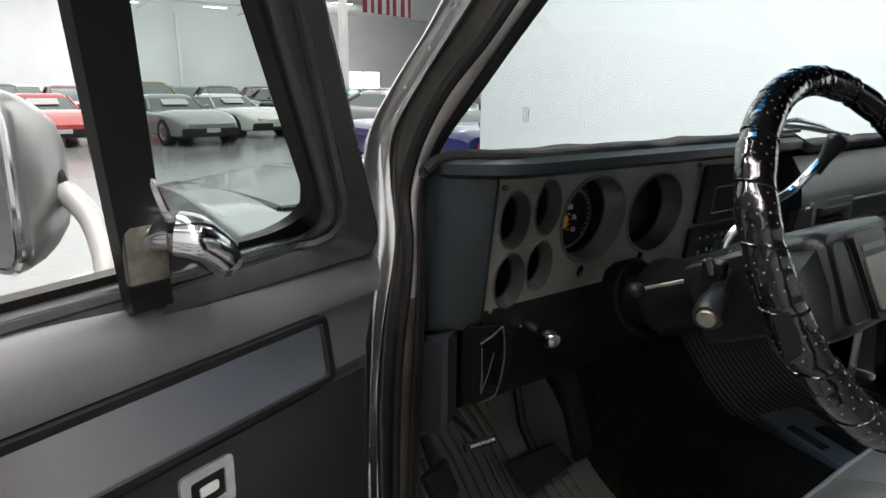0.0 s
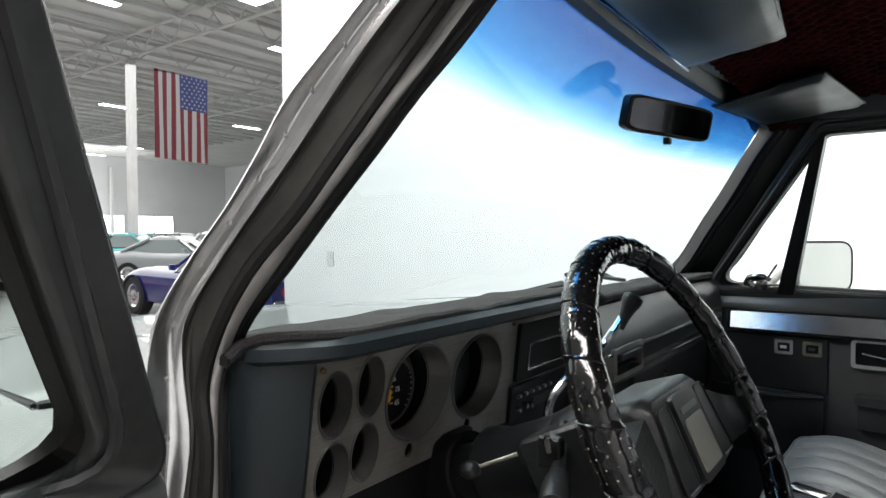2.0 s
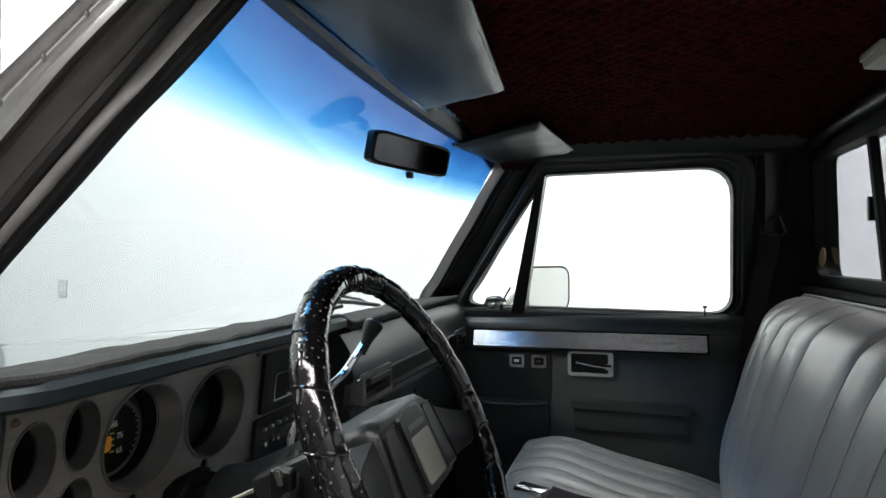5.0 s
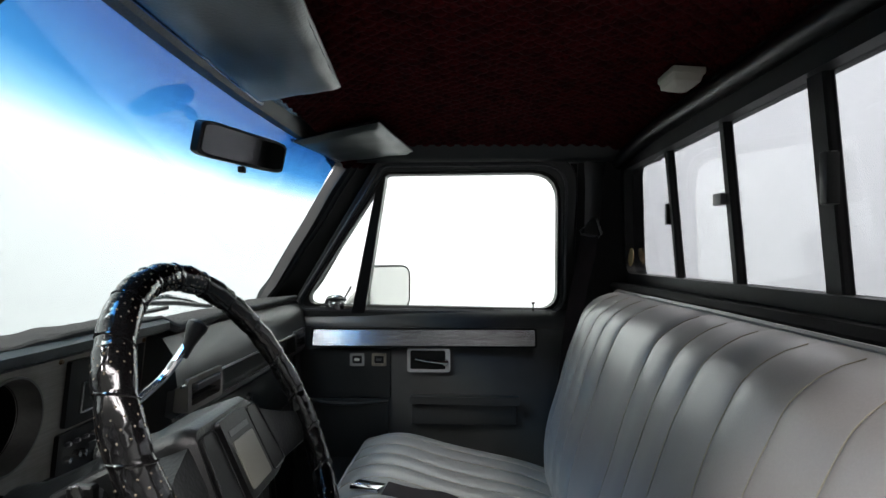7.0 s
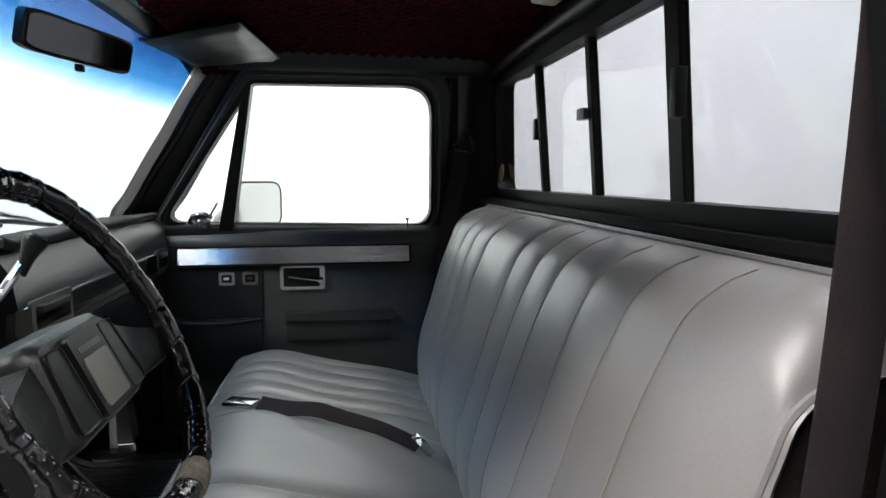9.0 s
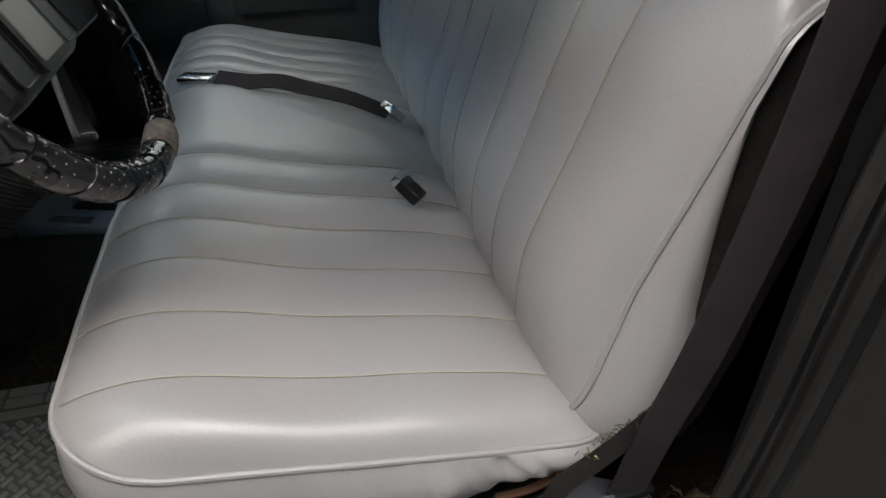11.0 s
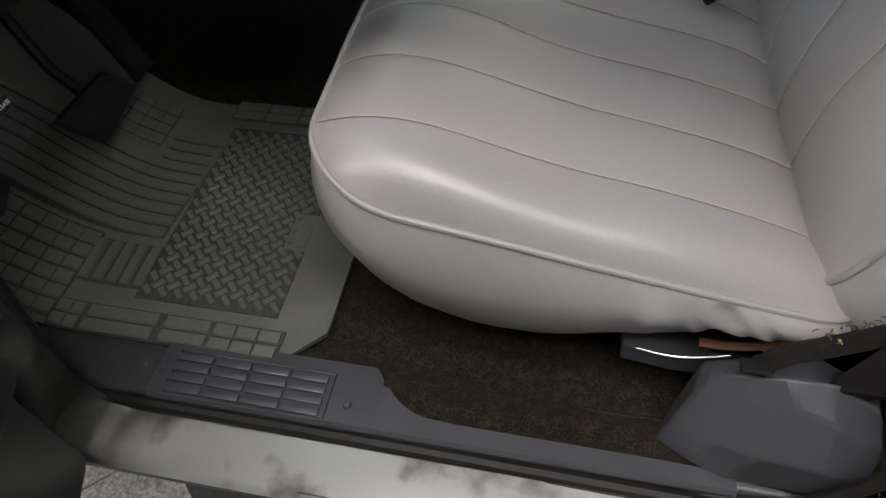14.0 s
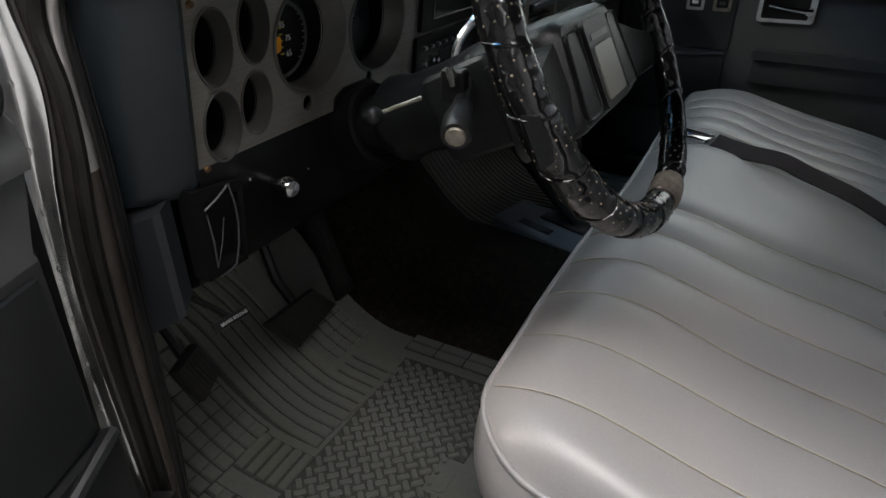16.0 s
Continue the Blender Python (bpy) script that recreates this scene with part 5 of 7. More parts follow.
    kick = [[(-0.802, 0.850, zo), (-0.774, 0.812, (zo + zi) / 2), (-0.766, 0.809, (zo + zi) / 2 + 0.004), (-0.748, 0.815, zi), (-0.745, 1.0, zi), (-0.802, 1.0, zo)] for zo, zi in ((0.955, 0.997), (0.962, 1.004), (1.03, 1.05), (1.088, 1.110))]
    part("kick_panel", loft(kick), KICK, dash, "slate grey kick panel", 20)
    # headlamp knob
    part("headlamp_knob", lathe([(0.0, 0.055), (0.009, 0.054), (0.013, 0.048), (0.013, 0.040), (0.010, 0.036), (0.004, 0.034), (0.004, 0.0), (0.010, 0.0)], 16, Matrix.Translation((-0.618, 0.815, 1.082)) @ Euler((radians(90), 0, radians(-12))).to_matrix().to_4x4()), CHROME, dash, "round chrome headlamp pull knob")
    # open side vent below the gauges
    def pv(u, v, d):
        return Vector((u, d, v))
    o = [(-0.740, 1.115), (-0.740, 1.012), (-0.684, 1.012), (-0.672, 1.105)]
    i = [(-0.727, 1.100), (-0.727, 1.018), (-0.690, 1.018), (-0.682, 1.095)]
    vent = part("side_vent", ring_plate(o, i, pv, 0.792, 0.815), GAUGE_BLACK, dash, "bare black side vent frame")
    part("vent_box", plate(i, pv, 0.811, 0.814), BLACK, vent)
    for a, b, r in (((-0.730, 1.092), (-0.694, 1.108), 0.0028), ((-0.694, 1.108), (-0.690, 1.062), 0.0022), ((-0.690, 1.062), (-0.703, 1.016), 0.0022), ((-0.703, 1.016), (-0.726, 1.012), 0.0022), ((-0.728, 1.086), (-0.728, 1.024), 0.0020), ((-0.728, 1.024), (-0.708, 1.075), 0.0016)):
        part("vent_bracket", tube([(a[0], 0.790, a[1]), ((a[0] + b[0]) / 2, 0.788, (a[1] + b[1]) / 2), (b[0], 0.790, b[1])], r * 0.5, 6), GREY_PLASTIC, vent, "tarnished metal vent edge")
    for x, z, r in ((-0.655, 1.098, 0.004), (-0.600, 1.060, 0.003), (-0.56, 1.075, 0.0025), (-0.46, 1.055, 0.003)):
        part("bare_screw", lathe([(0.0, 0.004), (r * 0.8, 0.003), (r, 0.0)], 8, Matrix.Translation((x, 0.800, z)) @ Euler((radians(90), 0, 0)).to_matrix().to_4x4()), CHROME, dash)
    # cloth cover draped over the top
    def cloth(u, v):
        x = lerp(-0.80, 0.78, u)
        hood = 1 if x < -0.09 else max(0, 1 - (x + 0.09) / 0.06)
        yr = lerp(0.752, 0.754, hood) + 0.055 * max(0, min(1, (-0.70 - x) / 0.09)) ** 1.5
        y = lerp(0.895, yr, v)
        z = lerp(1.310, 1.330, hood) - 0.012 * (1 - v) + 0.003 * noise.noise((x * 8, y * 8, 4)) + 0.0025 * noise.noise((x * 22, y * 22, 5))
        over = max(0, (v - 0.86) / 0.14)
        z -= 0.006 * over ** 2 * (1 + 0.6 * noise.noise((x * 6, 0, 8)))
        end = max(0, (abs(x) - 0.765) / 0.03)
        z -= 0.012 * min(end, 1.2) ** 2
        return (x, y, z)
    ob = part("dash_cover", sheet(cloth, 140, 24, (0, 0.002, -0.009)), DASH_CLOTH, dash, "charcoal carpet dash cover with rolled edges", 60)
    hem = [Vector(cloth(k / 120, 0.985)) + Vector((0, -0.002, 0.001)) for k in range(121)]
    part("cover_hem", tube(hem, 0.006, 8), DASH_CLOTH, dash)
    return dash


def bezel(dash, by):
    """The gauge panel: a plate cut by round holes, with deep cups behind them."""
    x0, x1, z0, z1 = -0.719, -0.075, 1.118, 1.297
    # centre, half width and half height of each hole; the small ones are upright ovals
    holes = [(-0.684, 1.244, 0.0240, 0.0370), (-0.629, 1.254, 0.0222, 0.0360), (-0.682, 1.165, 0.0250, 0.0370), (-0.632, 1.177, 0.0225, 0.0345), (-0.538, 1.228, 0.0625, 0.0610), (-0.402, 1.223, 0.0625, 0.0600), (-0.547, 1.154, 0.008, 0.010), (-0.418, 1.155, 0.007, 0.011)]
    bm = bmesh.new()
    outline = [(x0, z0), (-0.64, z0), (-0.55, 1.126), (-0.43, 1.126), (-0.33, 1.122), (x1, 1.122), (x1, z1), (x0, z1)]
    vs = [bm.verts.new((x, by, z)) for x, z in outline]
    bm.edges.ensure_lookup_table()
    loops = [[bm.edges.new((vs[i], vs[(i + 1) % len(vs)])) for i in range(len(vs))]]
    for cx, cz, r, h in holes:
        ring = [bm.verts.new((cx + r * math.cos(a), by, cz + h * math.sin(a))) for a in (2 * math.pi * k / 32 for k in range(32))]
        loops.append([bm.edges.new((ring[i], ring[(i + 1) % 32])) for i in range(32)])
    bmesh.ops.triangle_fill(bm, use_beauty=True, use_dissolve=False, edges=[e for lp in loops for e in lp])
    bad = [f for f in bm.faces if any(((f.calc_center_median().x - cx) / r) ** 2 + ((f.calc_center_median().z - cz) / h) ** 2 < 0.998 for cx, cz, r, h in holes)]
    bmesh.ops.delete(bm, geom=bad, context="FACES_ONLY")
    ob = part("gauge_panel", bm, BEZEL, dash, "worn brushed metal gauge panel", 0)
    mod = ob.modifiers.new("thick", "SOLIDIFY")
    mod.thickness, mod.offset = 0.006, 0
    turn = Euler((radians(90), 0, 0)).to_matrix().to_4x4()
    for cx, cz, r, h in holes:
        depth = 0.045 if r < 0.05 else 0.060
        m = Matrix.Translation((cx, by, cz)) @ turn @ Matrix.Diagonal((1, h / r, 1, 1))
        if r < 0.02:
            part("small_hole", lathe([(r, 0.0), (r, -0.03), (0, -0.03)], 16, m), BLACK, ob)
            continue
        low, lip = (0.80, 0.014) if r < 0.05 else (0.885, 0.024)
        cup = part("gauge_cup", lathe([(r * 1.03, 0.004), (r * 1.02, 0.006), (r * 0.975, 0.006), (r * 0.96, 0.002), (r * 0.945, 0.0), (r * low, -lip), (r * low * 0.985, -lip - 0.001), (r * 0.99, -lip), (r * 1.0, -0.004)], 48, m), CUP, ob, "tapered gunmetal gauge surround")
        part("gauge_face", lathe([(r * low, -lip + 0.001), (r * low * 0.97, -depth), (0.0, -depth), (0.0, -depth - 0.001), (r * low, -depth - 0.001)], 32, m), GAUGE_BLACK, cup, "empty black gauge opening")


def steering():
    st = thing("steering_wheel", "steering wheel wrapped in glossy laced black vinyl on a dark column", "steering wheel")
    c, R, tilt = Vector((-0.487, 0.4655, 1.2395)), 0.186, radians(25.5)
    ax, up = Vector((1, 0, 0)), Vector((0, math.sin(tilt), math.cos(tilt)))
    nrm = Vector((0, -math.cos(tilt), math.sin(tilt)))

    def on(x, v, d=0.0):
        return c + ax * x + up * v + nrm * d

    # the rim sits a little askew on its hub
    rc, rt, ry = Vector((-0.4722, 0.4765, 1.2434)), radians(26.8), radians(-3.0)
    rax = Vector((math.cos(ry), math.sin(ry), 0))
    rup = Vector((-math.sin(ry) * math.sin(rt), math.cos(ry) * math.sin(rt), math.cos(rt)))
    rnrm = rax.cross(rup)

    def rim(a, r=R):
        return rc + rax * (r * math.cos(a)) + rup * (r * math.sin(a))

    def thick(a):
        return 0.0148 - 0.0024 * math.cos(a - 0.2)
    n = 440
    ring = [rim(2 * math.pi * k / n) for k in range(n)]
    turns = 21
    rad = [thick(2 * math.pi * k / n) + 0.0018 * abs(math.sin(turns * math.pi * k / n)) ** 0.6 + 0.0006 * noise.noise((k * 0.25, 0, 2)) for k in range(n)]
    skin = tube(ring, rad, 28, loop=True)
    for v in skin.verts:
        # creases of the shrunken vinyl, across and along the rim
        d = v.co - rc
        a = math.atan2(d.dot(rup), d.dot(rax))
        loose = 1.0 if -0.8 < a < 1.5 else 0.45
        v.co += d.normalized() * loose * (0.0015 * noise.noise(v.co * 85) + 0.0008 * noise.noise(v.co * 190 + Vector((3, 1, 7))))
    wrap = part("rim_wrap", skin, LACE, st, "glossy perforated black vinyl wrap")
    for j in range(turns):
        # one turn of lacing, slanted across the rim
        pts = []
        for k in range(17):
            q = 2 * math.pi * k / 16
            a = 2 * math.pi * (j + 0.14 * math.sin(q)) / turns
            out = (rim(a) - rc).normalized()
            pts.append(rim(a) + (out * math.cos(q) + rnrm * math.sin(q)) * (thick(a) + 0.0010))
        part("lacing", tube(pts[:-1], 0.0014, 5, loop=True), LACE, wrap, "shiny black lacing cord")
    # punched holes show as small pale dots
    dots = bmesh.new()
    for j in range(turns):
        for i in range(4):
            for q in range(11):
                a = 2 * math.pi * (j + 0.26 + 0.16 * i) / turns
                b = 2 * math.pi * (q + 0.5 * (i % 2)) / 11
                if -0.8 < (a + math.pi) % (2 * math.pi) - math.pi < 1.15:
                    continue
                out = (rim(a) - rc).normalized()
                d = out * math.cos(b) + rnrm * math.sin(b)
                r = thick(a) + 0.0018 * abs(math.sin(math.pi * (0.26 + 0.16 * i))) ** 0.6
                bmesh.ops.create_icosphere(dots, subdivisions=1, radius=0.0013, matrix=Matrix.Translation(rim(a) + d * (r - 0.0006)))
    part("punched_dots", dots, PUNCH, wrap, "pale punched holes")["kind"] = "stuff"
    # taped repair low on the rim
    tape = [rim(radians(-86 + 13 * k / 8)) for k in range(9)]
    part("tape_repair", tube(tape, [q + thick(-1.4) - 0.0150 for q in (0.0165, 0.0185, 0.018, 0.0188, 0.0178, 0.0186, 0.0182, 0.0178, 0.0165)], 14), material("brown_tape", (0.10, 0.085, 0.07), 0.6, grain=0.3, grain_scale=150, bump=0.5, wear=0.6, wear_scale=60, wear_color=(0.25, 0.22, 0.18)), wrap, "ragged brown tape repair")
    # hub pad, set back from the rim
    pad = rounded([(-0.105, -0.065), (0.100, -0.065), (0.080, 0.042), (-0.085, 0.042)], 0.02, 5)
    small = [(u * 0.90, v * 0.86 - 0.002) for u, v in pad]
    big = [(u * 1.06, v * 1.1) for u, v in pad]
    hub = part("hub_pad", loft([[on(u, v, -0.075) for u, v in big], [on(u, v, -0.030) for u, v in pad], [on(u, v, -0.018) for u, v in [(p[0] * 0.97, p[1] * 0.97) for p in pad]], [on(u, v, -0.010) for u, v in small]]), HUB_VINYL, st, "dark grained hub pad")
    side_pad = rounded([(-0.088, -0.052), (-0.046, -0.052), (-0.044, 0.026), (-0.076, 0.026)], 0.008, 4)
    for sgn in (-1, 1):
        o = [(u * sgn, v) for u, v in side_pad]
        part("pad_inset", plate(o, on, -0.011, -0.0065), BLACK, hub, "stitched black pad inset")
        loop = [on(u * 0.985 - 0.0008 * sgn, v, -0.006) for u, v in o]
        part("inset_stitch", tube(loop, 0.0012, 5, loop=True), HUB_VINYL, hub)
    rim_plate = rounded([(-0.038, -0.056), (0.038, -0.056), (0.036, 0.030), (-0.036, 0.030)], 0.008, 5)
    part("emblem_surround", plate(rim_plate, on, -0.012, -0.003), BLACK, hub, "glossy black emblem surround")
    plate_in = rounded([(-0.029, -0.048), (0.029, -0.048), (0.028, 0.004), (-0.028, 0.004)], 0.004, 4)
    part("emblem_plate", plate(plate_in, on, -0.004, -0.0015), EMBLEM, hub, "dull cream emblem plate")
    bar = rounded([(-0.026, 0.010), (0.026, 0.010), (0.026, 0.016), (-0.026, 0.016)], 0.001, 3)
    part("emblem_writing", plate(bar, on, -0.004, -0.0022), GREY_PLASTIC, hub)
    for sgn in (-1, 1):
        rings = []
        for x, v0, v1, d0, d1 in ((0.085, -0.060, 0.030, -0.05, -0.016), (0.12, -0.062, 0.016, -0.045, -0.018), (0.16, -0.062, 0.0, -0.032, -0.014), (0.188, -0.060, -0.012, -0.018, -0.004)):
            rings.append([on(x * sgn, u, d) for u, d in ((v0, d0), (v0 + 0.006, d1), ((v0 + v1) / 2, d1 + 0.003), (v1 - 0.006, d1), (v1, d0))])
        part("spoke", loft(rings), HUB_VINYL, st, "wide dark padded spoke", 30)
    # column
    low = Vector((-0.450, 0.84, 1.075))
    axis = (low - on(0, -0.012, -0.07)).normalized()
    m = Matrix.Translation(on(0, -0.012, -0.07)) @ axis.to_track_quat("Z", "Y").to_matrix().to_4x4()
    col = part("column_shroud", lathe([(0.0, 0.0), (0.050, 0.0), (0.056, 0.012), (0.058, 0.07), (0.055, 0.084), (0.0535, 0.086), (0.0535, 0.089), (0.052, 0.105), (0.050, 0.125), (0.048, 0.175), (0.052, 0.190), (0.054, 0.204), (0.050, 0.212), (0.040, 0.218), (0.036, 0.34), (0.0, 0.34)], 36, m), HUB_VINYL, st, "dark steering column shroud")
    part("column_sleeve", lathe([(0.042, 0.250), (0.052, 0.246), (0.055, 0.250), (0.054, 0.262), (0.052, 0.34), (0.04, 0.34)], 32, m), GAUGE_BLACK, col, "black bell round the column at the dash")
    # switch housing on the near side of the column
    hm = Matrix.Translation((-0.548, 0.572, 1.186)) @ Euler((radians(-26), 0, 0)).to_matrix().to_4x4()
    part("switch_housing", box((-0.030, -0.040, -0.050), (0.03, 0.040, 0.042), 0.010, 3, m=hm), HUB_VINYL, col, "dark ignition switch housing")
    part("housing_fin", box((-0.036, -0.052, -0.046), (0.010, -0.034, 0.030), 0.006, 2, m=hm), HUB_VINYL, col)
    part("switch_window", box((-0.6075, 0.560, 1.200), (-0.594, 0.584, 1.230), 0.002, 1), BLACK, col)
    # turn signal stalk with its end knob
    stalk = [(-0.545, 0.585, 1.225), (-0.590, 0.566, 1.207), (-0.628, 0.552, 1.195), (-0.668, 0.538, 1.184)]
    part("signal_stalk", tube(stalk[:3], [0.006, 0.008, 0.011], 10), HUB_VINYL, col, "turn signal stalk")
    d = (Vector(stalk[3]) - Vector(stalk[2])).normalized()
    mk = Matrix.Translation(stalk[2]) @ d.to_track_quat("Z", "Y").to_matrix().to_4x4()
    knob = part("stalk_knob", lathe([(0.0, -0.02), (0.010, -0.015), (0.0135, 0.0), (0.0145, 0.006), (0.0145, 0.026), (0.013, 0.031), (0.0, 0.031)], 24, mk), HUB_VINYL, col, "ribbed dark stalk knob")
    part("knob_cap", lathe([(0.0, 0.034), (0.0085, 0.0335), (0.0095, 0.032), (0.0095, 0.029)], 20, mk), TARNISH, knob, "bright knob end cap")
    part("hazard_button", box((-0.606, 0.566, 1.208), (-0.592, 0.576, 1.226), 0.003), CREAM, col, "cream hazard button")
    part("ignition_key", tube([(-0.603, 0.572, 1.212), (-0.616, 0.568, 1.230), (-0.621, 0.566, 1.236)], [0.004, 0.005, 0.003], 8, flat=0.5), CHROME, col, "chrome ignition lever")
    tl = [(-0.522, 0.655, 1.172), (-0.540, 0.672, 1.166), (-0.558, 0.690, 1.159)]
    lever = part("tilt_lever", tube(tl, [0.0028, 0.0024, 0.0026], 8), TARNISH, col, "thin chrome tilt lever")
    bulb = bmesh.new()
    bmesh.ops.create_uvsphere(bulb, u_segments=14, v_segments=10, radius=0.0105, matrix=Matrix.Translation((-0.562, 0.694, 1.157)) @ Matrix.Diagonal((1.2, 1.2, 1.0, 1)))
    part("lever_knob", bulb, HUB_VINYL, lever, "dark rounded lever knob")
    # gear selector
    sel = smooth_path([(-0.42, 0.668, 1.165), (-0.405, 0.672, 1.205), (-0.375, 0.655, 1.240), (-0.335, 0.633, 1.268), (-0.318, 0.620, 1.292), (-0.305, 0.612, 1.310)], 5)
    gear = part("gear_selector", tube(sel, 0.0062, 10), CHROME, st, "chrome gear selector lever")
    kd = (Vector((-0.290, 0.598, 1.348)) - Vector((-0.309, 0.614, 1.300))).normalized()
    km = Matrix.Translation((-0.310, 0.615, 1.295)) @ kd.to_track_quat("Z", "Y").to_matrix().to_4x4()
    part("selector_knob", lathe([(0.0, 0.0), (0.007, 0.0), (0.008, 0.018), (0.011, 0.032), (0.0145, 0.042), (0.0140, 0.049), (0.009, 0.053), (0.0, 0.054)], 20, km), HUB_VINYL, gear, "slate grey selector knob")
    return st


dashboard()
steering()


# ---- dash details ----
def text(name, body, size, m, mat, parent, extrude=0.0006):
    cu = bpy.data.curves.new(name, "FONT")
    cu.body, cu.size, cu.extrude, cu.align_x, cu.align_y = body, size, extrude, "CENTER", "CENTER"
    tmp = bpy.data.objects.new(name, cu)
    me = bpy.data.meshes.new_from_object(tmp)
    bpy.data.objects.remove(tmp)
    me.materials.append(mat)
    ob = new(name, me)
    ob.parent = parent
    ob.matrix_basis = m
    return ob


FACE_REAR = Euler((radians(90), 0, 0)).to_matrix().to_4x4()


def dash_details():
    by = 0.785
    dash = [o for o in bpy.data.objects if o.name == "dashboard"][0]

    def put(u, v, d):
        return Vector((u, d, v))
    # speedometer face
    cx, cz = -0.540, 1.222
    face = part("speedometer", lathe([(0.0, 0.004), (0.046, 0.004), (0.048, 0.0), (0.0, 0.0)], 36, Matrix.Translation((cx, by + 0.046, cz)) @ FACE_REAR), BLACK, dash, "black speedometer dial")
    for word, dx, dz in (("85", 0.004, 0.016), ("75", 0.014, 0.000), ("65", 0.015, -0.018)):
        text("dial_number", word, 0.0095, Matrix.Translation((cx + dx, by + 0.0415, cz + dz)) @ FACE_REAR, INK_WHITE, face)
    for k in range(25):
        a = radians(215 - 252 * k / 24)
        mt = Matrix.Translation((cx + 0.043 * math.cos(a), by + 0.0415, cz + 0.043 * math.sin(a))) @ Euler((0, -a, 0)).to_matrix().to_4x4()
        part("dial_mark", box((-0.0022, -0.0003, -0.0005), (0.0022, 0.0003, 0.0005), m=mt), INK_WHITE, face)
    part("warning_light", plate(rounded([(cx - 0.020, cz - 0.014), (cx - 0.004, cz - 0.012), (cx - 0.004, cz + 0.006), (cx - 0.020, cz + 0.004)], 0.005, 4), put, by + 0.036, by + 0.0415), AMBER, face, "amber warning lens")
    part("dial_rim", lathe([(0.040, 0.006), (0.044, 0.007), (0.046, 0.0), (0.040, 0.0)], 40, Matrix.Translation((cx, by + 0.044, cz)) @ FACE_REAR), CUP, face, "dull bright dial rim")
    for k in range(6):
        part("dial_tick", box((cx - 0.004 + 0.0008 * k, by + 0.0405, cz + 0.020 - 0.0075 * k), (cx + 0.002 + 0.0008 * k, by + 0.0415, cz + 0.022 - 0.0075 * k)), YELLOW_INK, face)
    part("volt_dial", lathe([(0.0, 0.010), (0.020, 0.010), (0.024, 0.0)], 24, Matrix.Translation((-0.395, by + 0.046, 1.205)) @ FACE_REAR), VINYL, dash, "empty dial hub")
    # clock and radio
    def unit(name, x0, x1, z0, z1, label):
        o = rounded([(x0, z0), (x1, z0), (x1, z1), (x0, z1)], 0.004, 3)
        return part(name, plate(o, put, by - 0.010, by + 0.02), BLACK, dash, label)
    u = unit("heater_panel", -0.296, -0.098, 1.192, 1.286, "black heater control panel")
    ring = rounded([(-0.268, 1.207), (-0.120, 1.207), (-0.120, 1.252), (-0.268, 1.252)], 0.003, 3)
    inn = rounded([(-0.265, 1.210), (-0.123, 1.210), (-0.123, 1.249), (-0.265, 1.249)], 0.002, 3)
    part("panel_frame", ring_plate(ring, inn, put, by - 0.0135, by - 0.009), RIVET, u)
    u = unit("radio", -0.306, -0.098, 1.128, 1.186, "black car radio with small keys")
    for k in range(6):
        x = -0.287 + 0.021 * k
        part("radio_key", box((x - 0.006, by - 0.016, 1.166), (x + 0.006, by - 0.009, 1.172), 0.0015, 1), GREY_PLASTIC, u)
        part("key_mark", box((x - 0.001, by - 0.0168, 1.1675), (x + 0.001, by - 0.0158, 1.1712)), INK_WHITE, u)
    for x, z in ((-0.288, 1.147), (-0.266, 1.150), (-0.25, 1.147)):
        part("radio_knob", lathe([(0.0, 0.012), (0.005, 0.011), (0.006, 0.0)], 12, Matrix.Translation((x, by - 0.009, z)) @ FACE_REAR), CHROME, u)
    part("radio_slot", box((-0.235, by - 0.012, 1.140), (-0.12, by - 0.0095, 1.156)), VINYL, u)
    # trim line round the gauge panel and its screws
    for x, z in ((-0.705, 1.286), (-0.708, 1.128), (-0.31, 1.288), (-0.09, 1.288)):
        part("panel_screw", lathe([(0.0, 0.004), (0.003, 0.0035), (0.004, 0.0)], 10, Matrix.Translation((x, by - 0.003, z)) @ FACE_REAR), material("rusty_screw", (0.16, 0.10, 0.05), 0.6, metal=0.6), dash)
    # dark cut-out over the column
    o = rounded([(-0.50, 1.115), (-0.40, 1.115), (-0.405, 1.148), (-0.425, 1.156), (-0.475, 1.156), (-0.495, 1.148)], 0.008, 4)
    part("column_cutout", plate(o, put, by - 0.005, by + 0.004), BLACK, dash, "dark cut-out above the column")


dash_details()
for ob in bpy.data.objects["dashboard"].children_recursive:
    if ob.name.split(".")[0] in ("gauge_panel", "gauge_cup", "gauge_face", "small_hole", "speedometer", "dial_mark", "warning_light", "dial_rim", "dial_tick", "volt_dial", "heater_panel", "panel_frame", "radio", "radio_key", "key_mark", "radio_knob", "radio_slot", "panel_screw", "column_cutout", "cluster_end"):
        for v in ob.data.vertices:
            v.co.y += 0.11 * (1.295 - v.co.z)
    elif ob.name.startswith("dial_number"):
        ob.location.y += 0.11 * (1.295 - ob.location.z)


